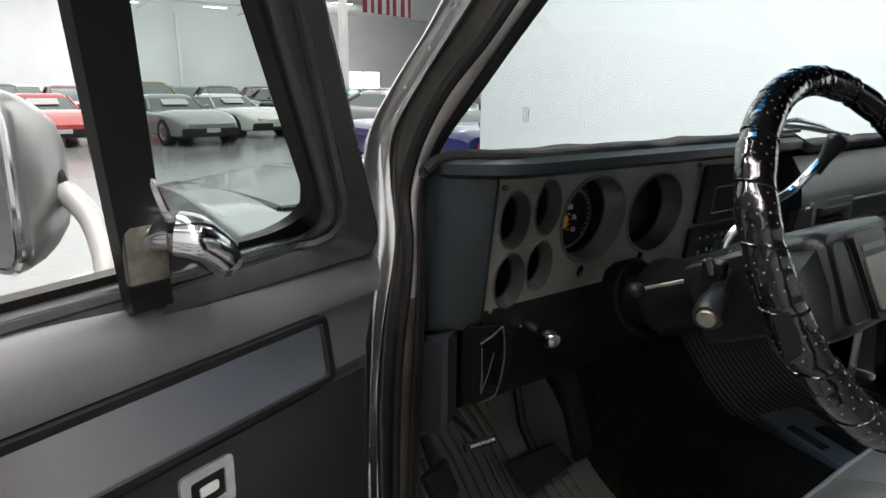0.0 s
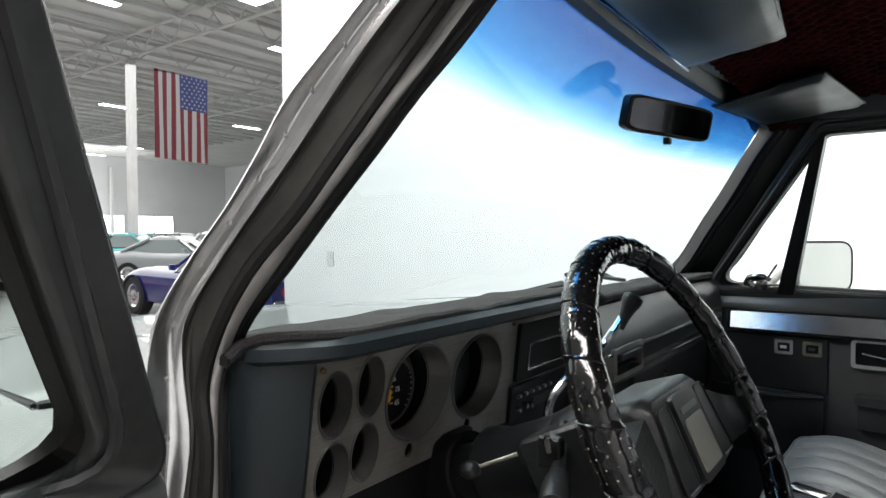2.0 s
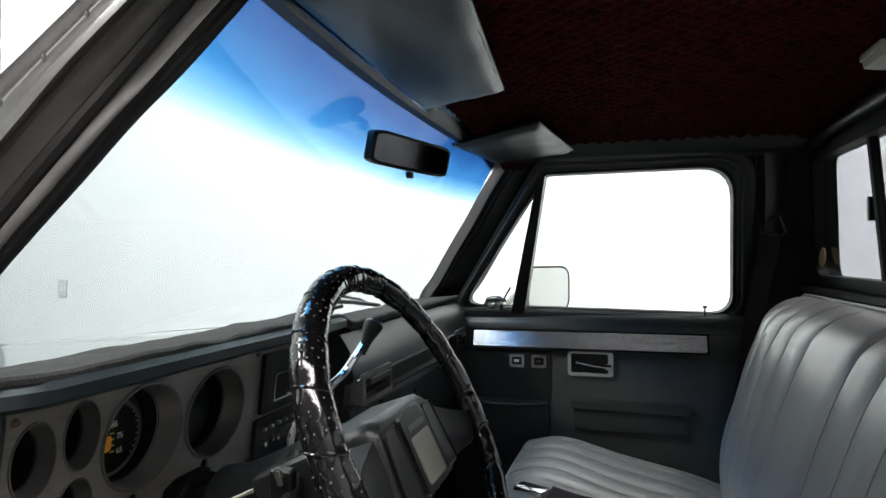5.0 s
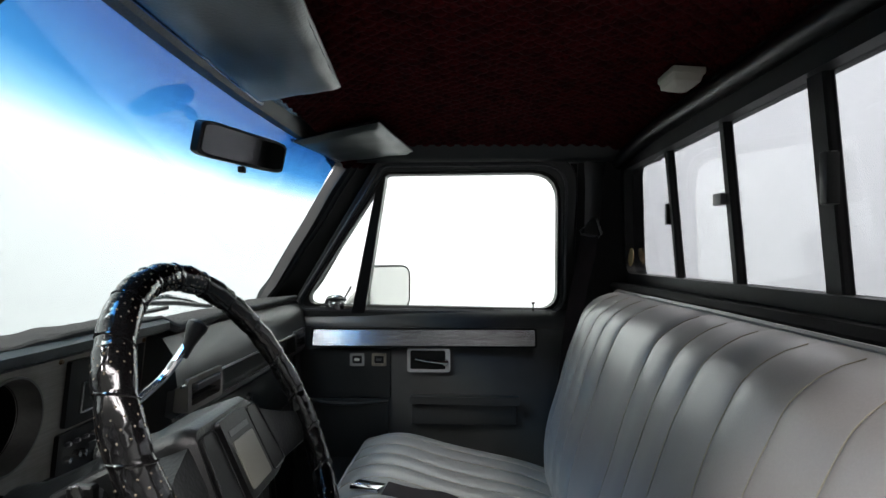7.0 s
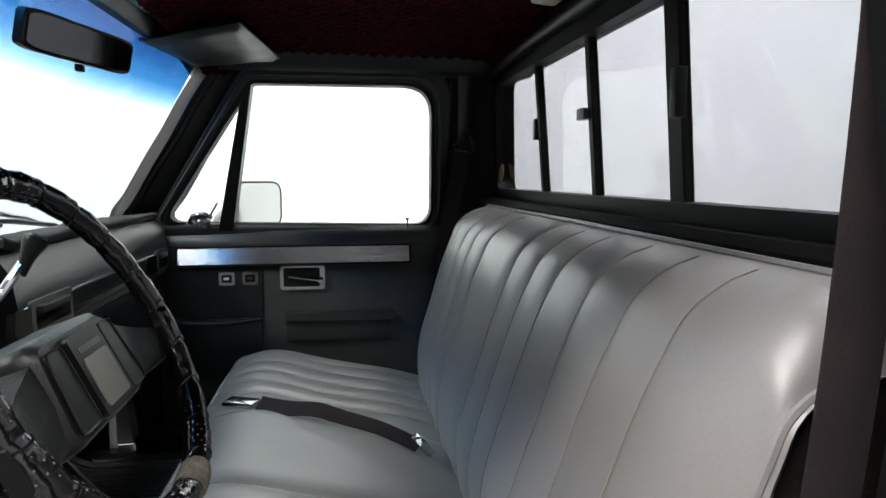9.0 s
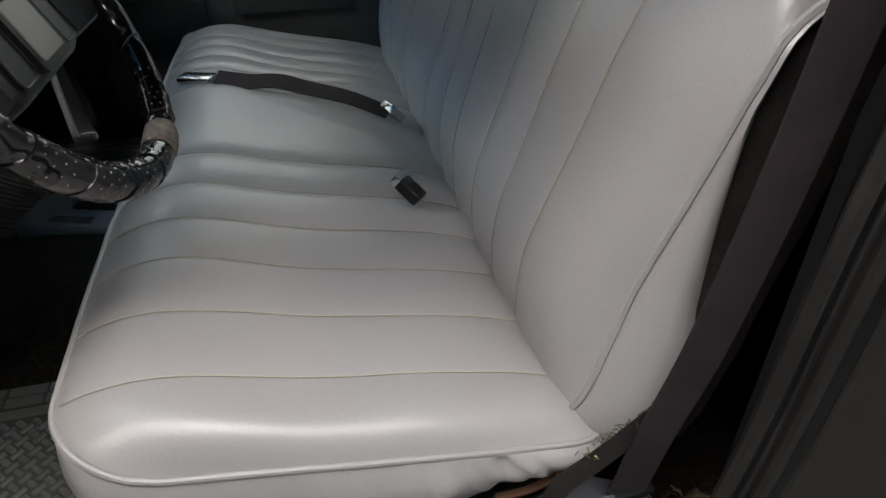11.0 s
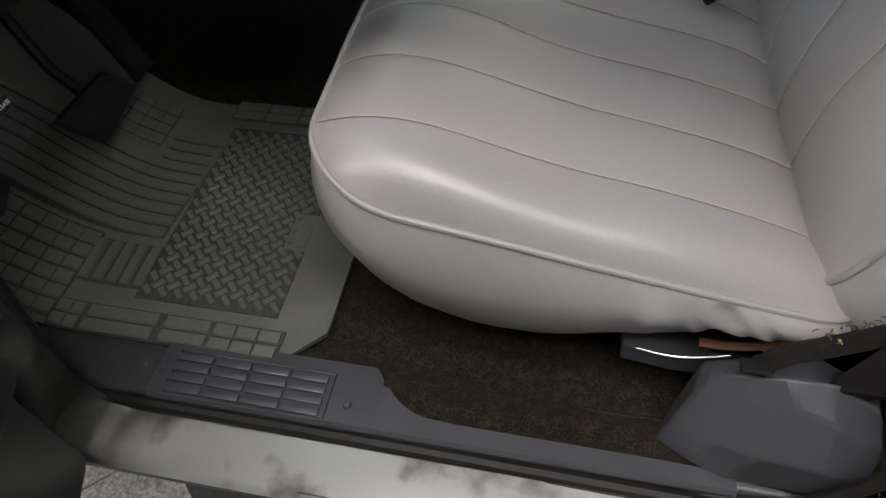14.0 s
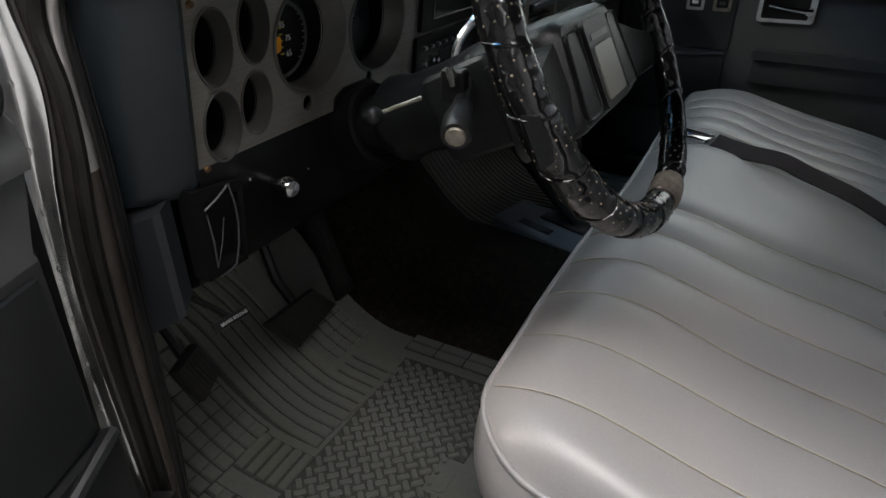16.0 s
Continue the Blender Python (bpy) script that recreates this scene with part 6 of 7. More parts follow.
# ---- cab floor things ----
def floor_mat():
    mat = thing("floor_mat", "grey green rubber floor mat with tread pattern", "floor mat")
    def z_at(y):
        t = max(0, (y - 0.88) / 0.42)
        return 0.590 + 0.40 * t * t * (1.5 - 0.5 * min(t, 1))
    def lay(x, y, d=0.0):
        return Vector((x, y, z_at(y) + d))
    # outline: cut corner at the rear, wide to the front
    rows = []
    for k in range(41):
        y = lerp(0.535, 1.24, k / 40)
        left = -0.752 if y < 0.98 else lerp(-0.752, -0.70, (y - 0.98) / 0.26)
        if y < 0.585:
            left = lerp(-0.70, -0.752, (y - 0.535) / 0.05)
        right = lerp(-0.27, -0.24, k / 40)
        rows.append((y, left, right))
    def skin(u, v):
        y, l, r = rows[round(v * 40)]
        return lay(lerp(l, r, u), y, 0.002 * noise.noise((u * 12, y * 6, 2)))
    part("mat_body", sheet(skin, 30, 40, (0, 0, -0.008)), MAT_RUBBER, mat, "grey green rubber sheet", 60)
    # raised tread bricks, turned left and right by turns
    def flat_piece(name, w, d, h):
        tmp = link(name, box((-w / 2, -d / 2, -0.001), (w / 2, d / 2, h), min(w, d) * 0.2, 1), MAT_RUBBER, smooth=0)
        me = tmp.data
        bpy.data.objects.remove(tmp)
        return me
    brick = flat_piece("tread_brick", 0.0185, 0.0082, 0.0055)
    count = 0
    for i in range(-18, 19):
        for j in range(-18, 19):
            u, v = i * 0.0172, j * 0.0172
            x, y = -0.505 + (u - v) * 0.7071, 0.715 + (u + v) * 0.7071
            notch = -0.57 < x < -0.50 and y < 0.642
            if not (-0.684 < x < -0.325 and 0.612 < y < 0.822) or notch or count >= 300:
                continue
            t = new("tread_brick", brick)
            t.parent = mat
            t.matrix_basis = Matrix.Translation(lay(x, y, 0.001)) @ Euler((0, 0, radians(45) + (math.pi / 2 if (i + j) % 2 else 0))).to_matrix().to_4x4()
            count += 1
    # dark sheets carry groove dirt and painted-in shade between ribs, pads and bricks
    groove_dark = material("groove_shade_dirt", (0.046, 0.048, 0.042), 0.8, grain=0.3, grain_scale=200, spec=0.2)
    for x0, x1, y0, y1 in ((-0.690, -0.572, 0.610, 0.824), (-0.572, -0.498, 0.645, 0.824), (-0.498, -0.320, 0.610, 0.824), (-0.581, -0.424, 0.834, 1.15), (-0.424, -0.354, 0.834, 0.916), (-0.744, -0.590, 0.924, 1.098), (-0.676, -0.598, 0.822, 0.926), (-0.391, -0.295, 0.931, 1.019), (-0.755, -0.709, 0.590, 0.924), (-0.297, -0.247, 0.654, 0.842)):
        part("groove_shade_dirt", sheet(lambda u, v: lay(lerp(x0, x1, u), lerp(y0, y1, v), 0.0026), 6, 24, (0, 0, -0.002)), groove_dark, mat)
    # flat ribs with narrow grooves
    def rib(pts, w, h=0.0065):
        rings = []
        for k, p in enumerate(pts):
            t = (pts[min(k + 1, len(pts) - 1)] - pts[max(k - 1, 0)]).normalized()
            s = t.cross(Vector((0, 0, 1))).normalized()
            n = s.cross(t)
            rings.append([p + s * q * w + n * z for q, z in ((-0.5, -0.001), (-0.47, h * 0.7), (-0.38, h), (0.38, h), (0.47, h * 0.7), (0.5, -0.001))])
        part("mat_rib", loft(rings), MAT_RUBBER, mat, smooth=30)
    for k in range(10):
        x = -0.572 + 0.0232 * k
        pts = [lay(x + 0.010 * math.sin((y - 0.83) / 0.25 * math.pi * 0.5) - 0.03 * max(0, (y - 1.06) / 0.1) ** 2, y) for y in [lerp(0.835 - 0.002 * k, 1.15 if k < 7 else 0.915, q / 22) for q in range(23)]]
        rib(pts, 0.0185)
    for k in range(5):
        y = 0.918 - 0.0215 * k
        rib([lay(-0.602, y), lay(-0.64, y - 0.001), lay(-0.672, y - 0.003)], 0.0145, 0.0075)
    # square pads by the outer edge, by the pedals and along the border
    def pads(x0, y0, nx, ny, dx, dy, skip=()):
        for i in range(nx):
            for j in range(ny):
                if (i, j) in skip:
                    continue
                x, y = x0 + (i + 0.5) * dx, y0 + (j + 0.5) * dy
                p, q = lay(x, y - dy * 0.45), lay(x, y + dy * 0.45)
                rib([p, (p + q) / 2, q], dx * 0.86, 0.0062)
    pads(-0.742, 0.925, 6, 7, 0.0250, 0.0245)
    pads(-0.392, 0.930, 4, 4, 0.0245, 0.0225)
    pads(-0.754, 0.592, 2, 3, 0.022, 0.032)
    pads(-0.754, 0.690, 2, 1, 0.022, 0.072)
    pads(-0.754, 0.765, 2, 1, 0.022, 0.115)
    pads(-0.754, 0.882, 2, 2, 0.022, 0.020)
    pads(-0.296, 0.655, 2, 3, 0.024, 0.062)
    # a plain oval mark beside the tread
    part("mat_mark", plate(rounded([(-0.565, 0.612), (-0.505, 0.612), (-0.505, 0.634), (-0.565, 0.634)], 0.010, 5), lambda u, v, d: lay(u, v, d), -0.001, 0.0022), MAT_RUBBER, mat)
    # passenger side ribbed mat beyond the tunnel
    other = thing("floor_mat", "grey ribbed rubber mat on the passenger floor", "floor mat")
    def slope(y):
        t = max(0.0, min(1.0, (y - 0.9) / 0.4))
        return 0.588 + 0.42 * t * t * (1.6 - 0.6 * t)
    part("mat_body", sheet(lambda u, v: (lerp(0.24, 0.72, u), lerp(0.55, 1.17, v), slope(lerp(0.55, 1.17, v))), 6, 30, (0, 0, -0.006)), MAT_RUBBER, other)
    for k in range(22):
        x = 0.26 + 0.0205 * k
        rows = [[(x + q, y, slope(y) + z) for q, z in ((-0.007, -0.001), (-0.006, 0.005), (0.006, 0.005), (0.007, -0.001))] for y in [lerp(0.57, 1.15, i / 24) for i in range(25)]]
        part("mat_rib", loft(rows), MAT_RUBBER, other, smooth=30)


def pedals():
    def pedal(name, label, pts, w, mat=RUBBER):
        a, b, c, d = [Vector(p) for p in pts]
        ob = thing(name, label, "pedal")
        nrm = (b - a).cross(d - a).normalized()
        if nrm.y > 0:
            nrm = -nrm
        part("pedal_pad", loft([[p + nrm * -0.012 for p in (a, b, c, d)], [p for p in (a, b, c, d)], [p + nrm * 0.004 + ((a + c) / 2 - p) * 0.08 for p in (a, b, c, d)]]), mat, ob, "black rubber pedal pad", 20)
        for k in range(1, 7):
            t = k / 7
            part("pad_rib", tube([a.lerp(b, t).lerp(d.lerp(c, t), 0.1) + nrm * 0.004, a.lerp(b, t).lerp(d.lerp(c, t), 0.9) + nrm * 0.004], 0.0018, 5), mat, ob)
        mid = (a + b + c + d) / 4
        part("pedal_arm", tube([mid - nrm * 0.006, mid + Vector((0.01, 0.07, 0.05)), mid + Vector((0.02, 0.13, 0.22))], w, 8), BLACK, ob, "black steel pedal arm")
    pedal("brake_pedal", "wide black rubber brake pedal", ((-0.502, 0.985, 0.737), (-0.362, 1.0, 0.722), (-0.328, 0.975, 0.674), (-0.462, 0.955, 0.668)), 0.010)
    pedal("parking_brake_pedal", "small black parking brake pedal", ((-0.752, 0.880, 0.862), (-0.705, 0.895, 0.868), (-0.690, 0.880, 0.815), (-0.735, 0.862, 0.808)), 0.008)
    pedal("accelerator_pedal", "tall black accelerator pedal", ((-0.30, 1.06, 0.84), (-0.25, 1.06, 0.84), (-0.25, 0.99, 0.66), (-0.30, 0.99, 0.66)), 0.006)
    lab = thing("brake_release_handle", "black brake release handle with white lettering", "handle")
    p, q = Vector((-0.732, 0.825, 0.927)), Vector((-0.674, 0.822, 0.920))
    m = Matrix.Translation((p + q) / 2 + Vector((0.004, 0, 0.003))) @ Euler((radians(62), 0, radians(-6))).to_matrix().to_4x4() @ Matrix.Scale(0.76, 4)
    part("handle_plate", box((-0.033, -0.008, -0.006), (0.033, 0.008, 0.003), 0.002, 2, m=m), BLACK, lab, "black handle plate")
    ob = text("lettering", "BRAKE RELEASE", 0.0074, m @ Matrix.Translation((0.004, 0, 0.0034)), INK_WHITE, lab, 0.0003)
    part("handle_stem", tube([m @ Vector((0, 0.004, -0.004)), m @ Vector((-0.01, 0.03, -0.02)), m @ Vector((-0.03, 0.06, -0.03))], 0.004, 8), BLACK, lab)


def step_plate():
    pl = thing("step_plate", "grey ribbed plastic door step plate", "step plate")
    y0, y1 = 0.475, 0.72
    body = [(-0.740, 0.592), (-0.765, 0.598), (-0.824, 0.600), (-0.828, 0.594), (-0.828, 0.588), (-0.740, 0.586)]
    rings = [[(x, y, z) for x, z in body] for y in (0.735, y1, 0.6, y0, 0.455)]
    # the plate narrows into a strip towards the rear
    for y, xi in ((0.451, -0.742), (0.446, -0.748), (0.440, -0.757), (0.430, -0.769), (0.420, -0.779), (0.408, -0.788), (0.394, -0.795), (0.375, -0.799), (0.34, -0.801), (0.1, -0.802), (0.02, -0.804)):
        rings.append([(min(x, xi) if x > -0.82 else x, y, z) for x, z in body])
    part("plate_body", loft(rings), GREY_PLASTIC, pl, "grey plastic sill plate", 30)
    for i in range(4):
        for j in range(4):
            ya, xa = 0.508 + 0.052 * i, -0.766 - 0.0145 * j
            part("plate_pad", box((xa - 0.0115, ya, 0.599), (xa, ya + 0.048, 0.6035), 0.0025, 2), GREY_PLASTIC, pl)
    part("plate_frame", tube([(-0.762, 0.501, 0.600), (-0.824, 0.501, 0.600), (-0.824, 0.712, 0.600), (-0.762, 0.712, 0.600)], 0.0022, 6, loop=True), GREY_PLASTIC, pl)
    for x, y in ((-0.800, 0.476), (-0.795, 0.727)):
        part("plate_screw", lathe([(0.0, 0.003), (0.004, 0.003), (0.006, 0.0)], 12, Matrix.Translation((x, y, 0.600))), GREY_PLASTIC, pl)


def tunnel_console():
    con = thing("shifter_console", "slate plastic floor console with a bright insert and black lever", "console")
    m = Matrix.Translation((0.152, 0.722, 0.686)) @ Euler((radians(3), radians(0), radians(-14))).to_matrix().to_4x4()
    part("console_body", box((-0.07, -0.12, -0.05), (0.06, 0.11, 0.012), 0.012, 3, m=m), CONSOLE, con, "slate plastic console body")
    part("bright_insert", box((-0.055, -0.045, 0.011), (-0.030, 0.045, 0.016), 0.002, 1, m=m), RIVET, con, "bright metal insert")
    part("lever_gate", box((0.0, -0.10, 0.010), (0.05, 0.02, 0.018), 0.004, 2, m=m), BLACK, con)
    part("console_lever", tube([m @ Vector((0.03, -0.06, 0.015)), m @ Vector((0.03, 0.02, 0.07)), m @ Vector((0.02, 0.12, 0.16))], [0.012, 0.012, 0.016], 12), BLACK, con, "black lever")
    part("lever_clip", tube([m @ Vector((0.008, 0.085, 0.135)), m @ Vector((0.007, 0.105, 0.155))], 0.0035, 6), CHROME, con)


floor_mat()
pedals()
step_plate()
tunnel_console()


# ---- seat belts ----
def strap(pts, w, parent, name="belt_webbing", mat=None, thick=0.0016, side=None):
    """A flat webbing strap along a path; side gives its width's direction at each point."""
    pts = smooth_path(pts, 8)
    rings = []
    for i, p in enumerate(pts):
        t = (pts[min(i + 1, len(pts) - 1)] - pts[max(i - 1, 0)]).normalized()
        s = Vector(side(i / (len(pts) - 1)))
        s = (s - t * s.dot(t)).normalized()
        n = t.cross(s)
        rings.append([p + s * w + n * thick, p + s * w - n * thick, p - s * w - n * thick, p - s * w + n * thick])
    return part(name, loft(rings), mat or WEBBING, parent, "black woven belt webbing", 30)


def belts():
    b = thing("seat_belt", "black driver seat belt in a grey plastic retractor cover", "seat belt")
    # retractor cover: its foot on the sill, rising and narrowing
    levels = [
        [(-0.775, 0.108, 0.590), (-0.800, 0.070, 0.597), (-0.812, 0.033, 0.600), (-0.815, -0.047, 0.600), (-0.815, -0.088, 0.62), (-0.74, -0.10, 0.60), (-0.73, 0.0, 0.588), (-0.735, 0.09, 0.588)],
        [(-0.768, 0.098, 0.632), (-0.795, 0.060, 0.652), (-0.812, 0.020, 0.668), (-0.816, -0.042, 0.664), (-0.814, -0.091, 0.655), (-0.738, -0.10, 0.65), (-0.725, 0.0, 0.655), (-0.73, 0.085, 0.635)],
        [(-0.757, 0.085, 0.682), (-0.775, 0.046, 0.714), (-0.789, 0.002, 0.736), (-0.796, -0.034, 0.730), (-0.801, -0.091, 0.690), (-0.735, -0.10, 0.69), (-0.72, 0.0, 0.73), (-0.725, 0.08, 0.70)],
        [(-0.748, 0.078, 0.712), (-0.757, 0.050, 0.738), (-0.764, 0.016, 0.756), (-0.766, -0.026, 0.752), (-0.776, -0.085, 0.716), (-0.74, -0.085, 0.72), (-0.735, 0.0, 0.757), (-0.735, 0.07, 0.718)],
    ]
    cover = part("retractor_cover", loft(levels), GREY_PLASTIC, b, "faceted grey plastic retractor cover", 9)
    mod = cover.modifiers.new("round", "BEVEL")
    mod.width, mod.segments, mod.angle_limit = 0.004, 2, radians(12)
    part("cover_slot", box((-0.768, -0.078, 0.744), (-0.748, -0.030, 0.754), 0.002, 1), BLACK, b)
    part("cover_slot", box((-0.765, 0.030, 0.752), (-0.748, 0.062, 0.758), 0.002, 1), BLACK, b)
    strap([(-0.758, -0.048, 0.735), (-0.770, -0.057, 0.85), (-0.780, -0.081, 1.00), (-0.785, -0.108, 1.25), (-0.775, -0.130, 1.52), (-0.765, -0.135, 1.62)], 0.019, b, side=lambda t: (0.25, 1, 0.25))
    strap([(-0.755, 0.045, 0.745), (-0.752, 0.025, 0.775), (-0.752, -0.01, 0.805), (-0.756, -0.05, 0.85), (-0.757, -0.08, 0.885)], 0.011, b, side=lambda t: (0.4, 1, 0.3), mat=SEAT_DARK)
    part("belt_loop", tube([(-0.80, -0.105, 1.62), (-0.775, -0.10, 1.60), (-0.76, -0.13, 1.60), (-0.775, -0.16, 1.62)], 0.005, 8, loop=True), BLACK, b)
    p = thing("seat_belt", "black passenger shoulder belt hanging from a wire loop", "seat belt")
    hook = [(0.724, -0.112, 1.505), (0.724, -0.116, 1.497), (0.724, -0.168, 1.487), (0.724, -0.176, 1.496), (0.724, -0.162, 1.542), (0.724, -0.150, 1.542)]
    part("belt_hook", tube(hook, 0.0035, 8, loop=True), GREY_PLASTIC, p, "black wire belt loop")
    strap([(0.725, -0.142, 1.494), (0.735, -0.130, 1.42), (0.742, -0.106, 1.30), (0.750, -0.08, 1.10), (0.755, -0.06, 0.80)], 0.025, p, side=lambda t: (0.2, 1, 0))
    # lap belt across the middle of the seat, and the driver's buckle
    lap = thing("lap_belt", "black lap belt with a chrome tongue lying across the seat", "seat belt")
    strap([(0.17, 0.40, 0.942), (0.145, 0.34, 0.938), (0.118, 0.28, 0.942), (0.098, 0.23, 0.931), (0.055, 0.15, 0.918), (0.02, 0.08, 0.893)], 0.019, lap, side=lambda t: (0.78, -0.36, 0.50 - 0.35 * t))
    part("belt_tongue", box((-0.02, -0.034, -0.004), (0.02, 0.034, 0.006), 0.003, 2, m=Matrix.Translation((0.187, 0.438, 0.940)) @ Euler((0, 0, radians(-22))).to_matrix().to_4x4()), CHROME, lap, "chrome belt tongue")
    part("belt_buckle", box((-0.022, -0.018, -0.008), (0.022, 0.018, 0.010), 0.004, 2, m=Matrix.Translation((0.01, 0.075, 0.898)) @ Euler((radians(50), 0, radians(20))).to_matrix().to_4x4()), CHROME, lap, "chrome buckle end")
    bk = thing("belt_buckle", "black seat belt buckle with a chrome end beside the backrest", "buckle")
    m = Matrix.Translation((-0.288, 0.100, 0.896)) @ Euler((radians(38), radians(14), radians(-30))).to_matrix().to_4x4()
    part("buckle_body", box((-0.019, -0.026, -0.009), (0.019, 0.016, 0.010), 0.006, 3, m=m), BLACK, bk, "black plastic buckle")
    part("buckle_end", box((-0.020, 0.014, -0.010), (0.020, 0.026, 0.013), 0.003, 2, m=m), BRUSHED, bk, "chrome buckle mouth")
    part("buckle_badge", lathe([(0.0, 0.002), (0.011, 0.0015), (0.012, 0.0)], 18, m @ Matrix.Translation((0.0, -0.008, 0.0105))), SEAT_DARK, bk)


belts()


# ---- overhead things ----
def visor(name, pts, label, thick=0.014):
    """A padded sun visor from its four corners, first two along the hinge."""
    v = thing(name, label, "sun visor")
    a, b, c, d = [Vector(p) for p in pts]
    nrm = (b - a).cross(d - a).normalized()
    def sheet(sgn):
        def fn(s, t):
            p = a.lerp(b, s).lerp(d.lerp(c, s), t)
            e = min(1, min(s, 1 - s, t, 1 - t) * 9)
            return p + nrm * sgn * thick * (0.12 + 0.88 * math.sqrt(max(0, 1 - (1 - e) ** 2))) + nrm * 0.002 * noise.noise((s * 5, t * 5, sgn))
        return fn
    bm = surface(sheet(1), 24, 16)
    surface(sheet(-1), 24, 16, bm)
    bmesh.ops.remove_doubles(bm, verts=bm.verts, dist=thick * 0.26)
    part("visor_body", bm, VISOR, v, "slate vinyl visor body", 60)
    edge = [a.lerp(b, 0.0).lerp(d, 0.0), b, c, d]
    part("visor_welt", tube([p.lerp((a + b + c + d) / 4, 0.02) for p in (b, c, d)], 0.0035, 6), VISOR, v)
    part("visor_rod", tube([a - (b - a) * 0.03, b + (b - a) * 0.03], 0.005, 8), CHROME, v)
    return v


visor("sun_visor", ((-0.58, 0.600, 1.722), (0.005, 0.615, 1.722), (-0.085, 0.445, 1.722), (-0.60, 0.40, 1.712)), "slate vinyl sun visor folded against the roof", 0.012)
visor("sun_visor", ((0.66, 0.600, 1.712), (0.39, 0.655, 1.718), (0.255, 0.425, 1.735), (0.60, 0.375, 1.725)), "slate vinyl sun visor folded against the roof", 0.012)


def rear_mirror():
    mi = thing("rear_view_mirror", "black rectangular rear view mirror on the windscreen", "mirror")
    ctr, wide, high = Vector((-0.011, 0.635, 1.629)), Vector((0.121, -0.036, -0.001)), Vector((0.0, -0.006, 0.0305))
    nrm = wide.cross(high).normalized()
    if nrm.y > 0:
        nrm = -nrm
    def put(u, v, d):
        return ctr + wide * u + high * v + nrm * d
    o = rounded([(-1, -1), (1, -1), (1, 1), (-1, 1)], 0.35, 6)
    o = [(max(-1, min(1, u)), v) for u, v in o]
    inn = [(u * 0.94, v * 0.82) for u, v in o]
    part("mirror_case", loft([[put(u * 0.8, v * 0.7, -0.022) for u, v in o], [put(u, v, -0.012) for u, v in o], [put(u, v, 0.002) for u, v in o], [put(u * 0.985, v * 0.95, 0.004) for u, v in o], [put(u, v, 0.003) for u, v in inn]]), BLACK, mi, "black mirror case", 30)
    part("mirror_glass", plate(inn, put, 0.0032, 0.0045), material("dimmed_mirror_glass", (0.10, 0.10, 0.105), 0.07, metal=1.0, wear=0.2), mi, "dim mirror glass", 0)
    part("day_night_tab", box((-0.008, -0.006, -0.012), (0.008, 0.006, 0.0), 0.002, 1, m=Matrix.Translation(put(0.0, -1.05, 0.0))), BLACK, mi)
    part("mirror_stem", tube([put(-0.1, 0.4, -0.02), put(-0.15, 0.9, -0.05), Vector((-0.02, 0.690, 1.660))], [0.008, 0.006, 0.012], 8), BLACK, mi)


rear_mirror()


def dome_lamp():
    d = thing("dome_lamp", "yellowed square plastic dome lamp on the headliner", "lamp")
    m = Matrix.Translation((0.02, -0.168, 1.766)) @ Euler((radians(4), 0, 0)).to_matrix().to_4x4() @ Matrix.Scale(0.82, 4)
    part("lamp_base", box((-0.055, -0.036, -0.010), (0.055, 0.036, 0.006), 0.004, 2, m=m), LENS, d, "cream lamp base")
    base = rounded([(-0.052, -0.033), (0.052, -0.033), (0.052, 0.033), (-0.052, 0.033)], 0.006, 4)
    part("lamp_lens", loft([[m @ Vector((u, v, -0.009)) for u, v in base], [m @ Vector((u * 0.92, v * 0.9, -0.024)) for u, v in base], [m @ Vector((u * 0.5, v * 0.45, -0.032)) for u, v in base]]), LENS, d, "yellowed faceted lens", 20)


dome_lamp()


# striker bolt and sill clutter
ZINC = material("dull_zinc", (0.48, 0.47, 0.44), 0.36, metal=0.8, grain=0.08, grain_scale=120, wear=0.6, wear_scale=60, wear_color=(0.26, 0.24, 0.20))


def striker():
    st = thing("door_striker", "zinc door striker bolt on the jamb", "striker bolt")
    m = Matrix.Translation((-0.914, -0.176, 0.830)) @ Vector((-0.12, 0.9, -0.22)).normalized().to_track_quat("Z", "Y").to_matrix().to_4x4()
    part("striker_washer", lathe([(0.0, 0.006), (0.020, 0.006), (0.024, 0.002), (0.024, -0.01)], 24, m), ZINC, st, "dull zinc washer")
    part("striker_pin", lathe([(0.0, 0.036), (0.006, 0.036), (0.0065, 0.040), (0.012, 0.040), (0.0135, 0.037), (0.0135, 0.030), (0.0095, 0.028), (0.0095, 0.010), (0.013, 0.008), (0.013, 0.0)], 20, m), ZINC, st, "zinc bolt head")


striker()


def insulation_scrap():
    w = thing("insulation_scrap", "crumpled brown felt scrap stuffed behind the retractor cover", "felt scrap")
    felt = material("brown_felt", (0.050, 0.038, 0.024), 1.0, grain=0.6, grain_scale=300, bump=0.9, wear=0.8, wear_scale=40, wear_color=(0.016, 0.013, 0.010), spec=0.1)
    for at, size in (((-0.790, -0.128, 0.622), (0.026, 0.030, 0.050)), ((-0.765, -0.150, 0.640), (0.030, 0.034, 0.062))):
        bm = bmesh.new()
        bmesh.ops.create_icosphere(bm, subdivisions=4, radius=1.0)
        for v in bm.verts:
            k = 1 + 0.28 * noise.noise(v.co * 2.1 + Vector(at) * 30) + 0.10 * noise.noise(v.co * 7)
            v.co = Vector((v.co.x * size[0], v.co.y * size[1], v.co.z * size[2])) * k + Vector(at)
        part("felt_lump", bm, felt, w, smooth=60)


insulation_scrap()


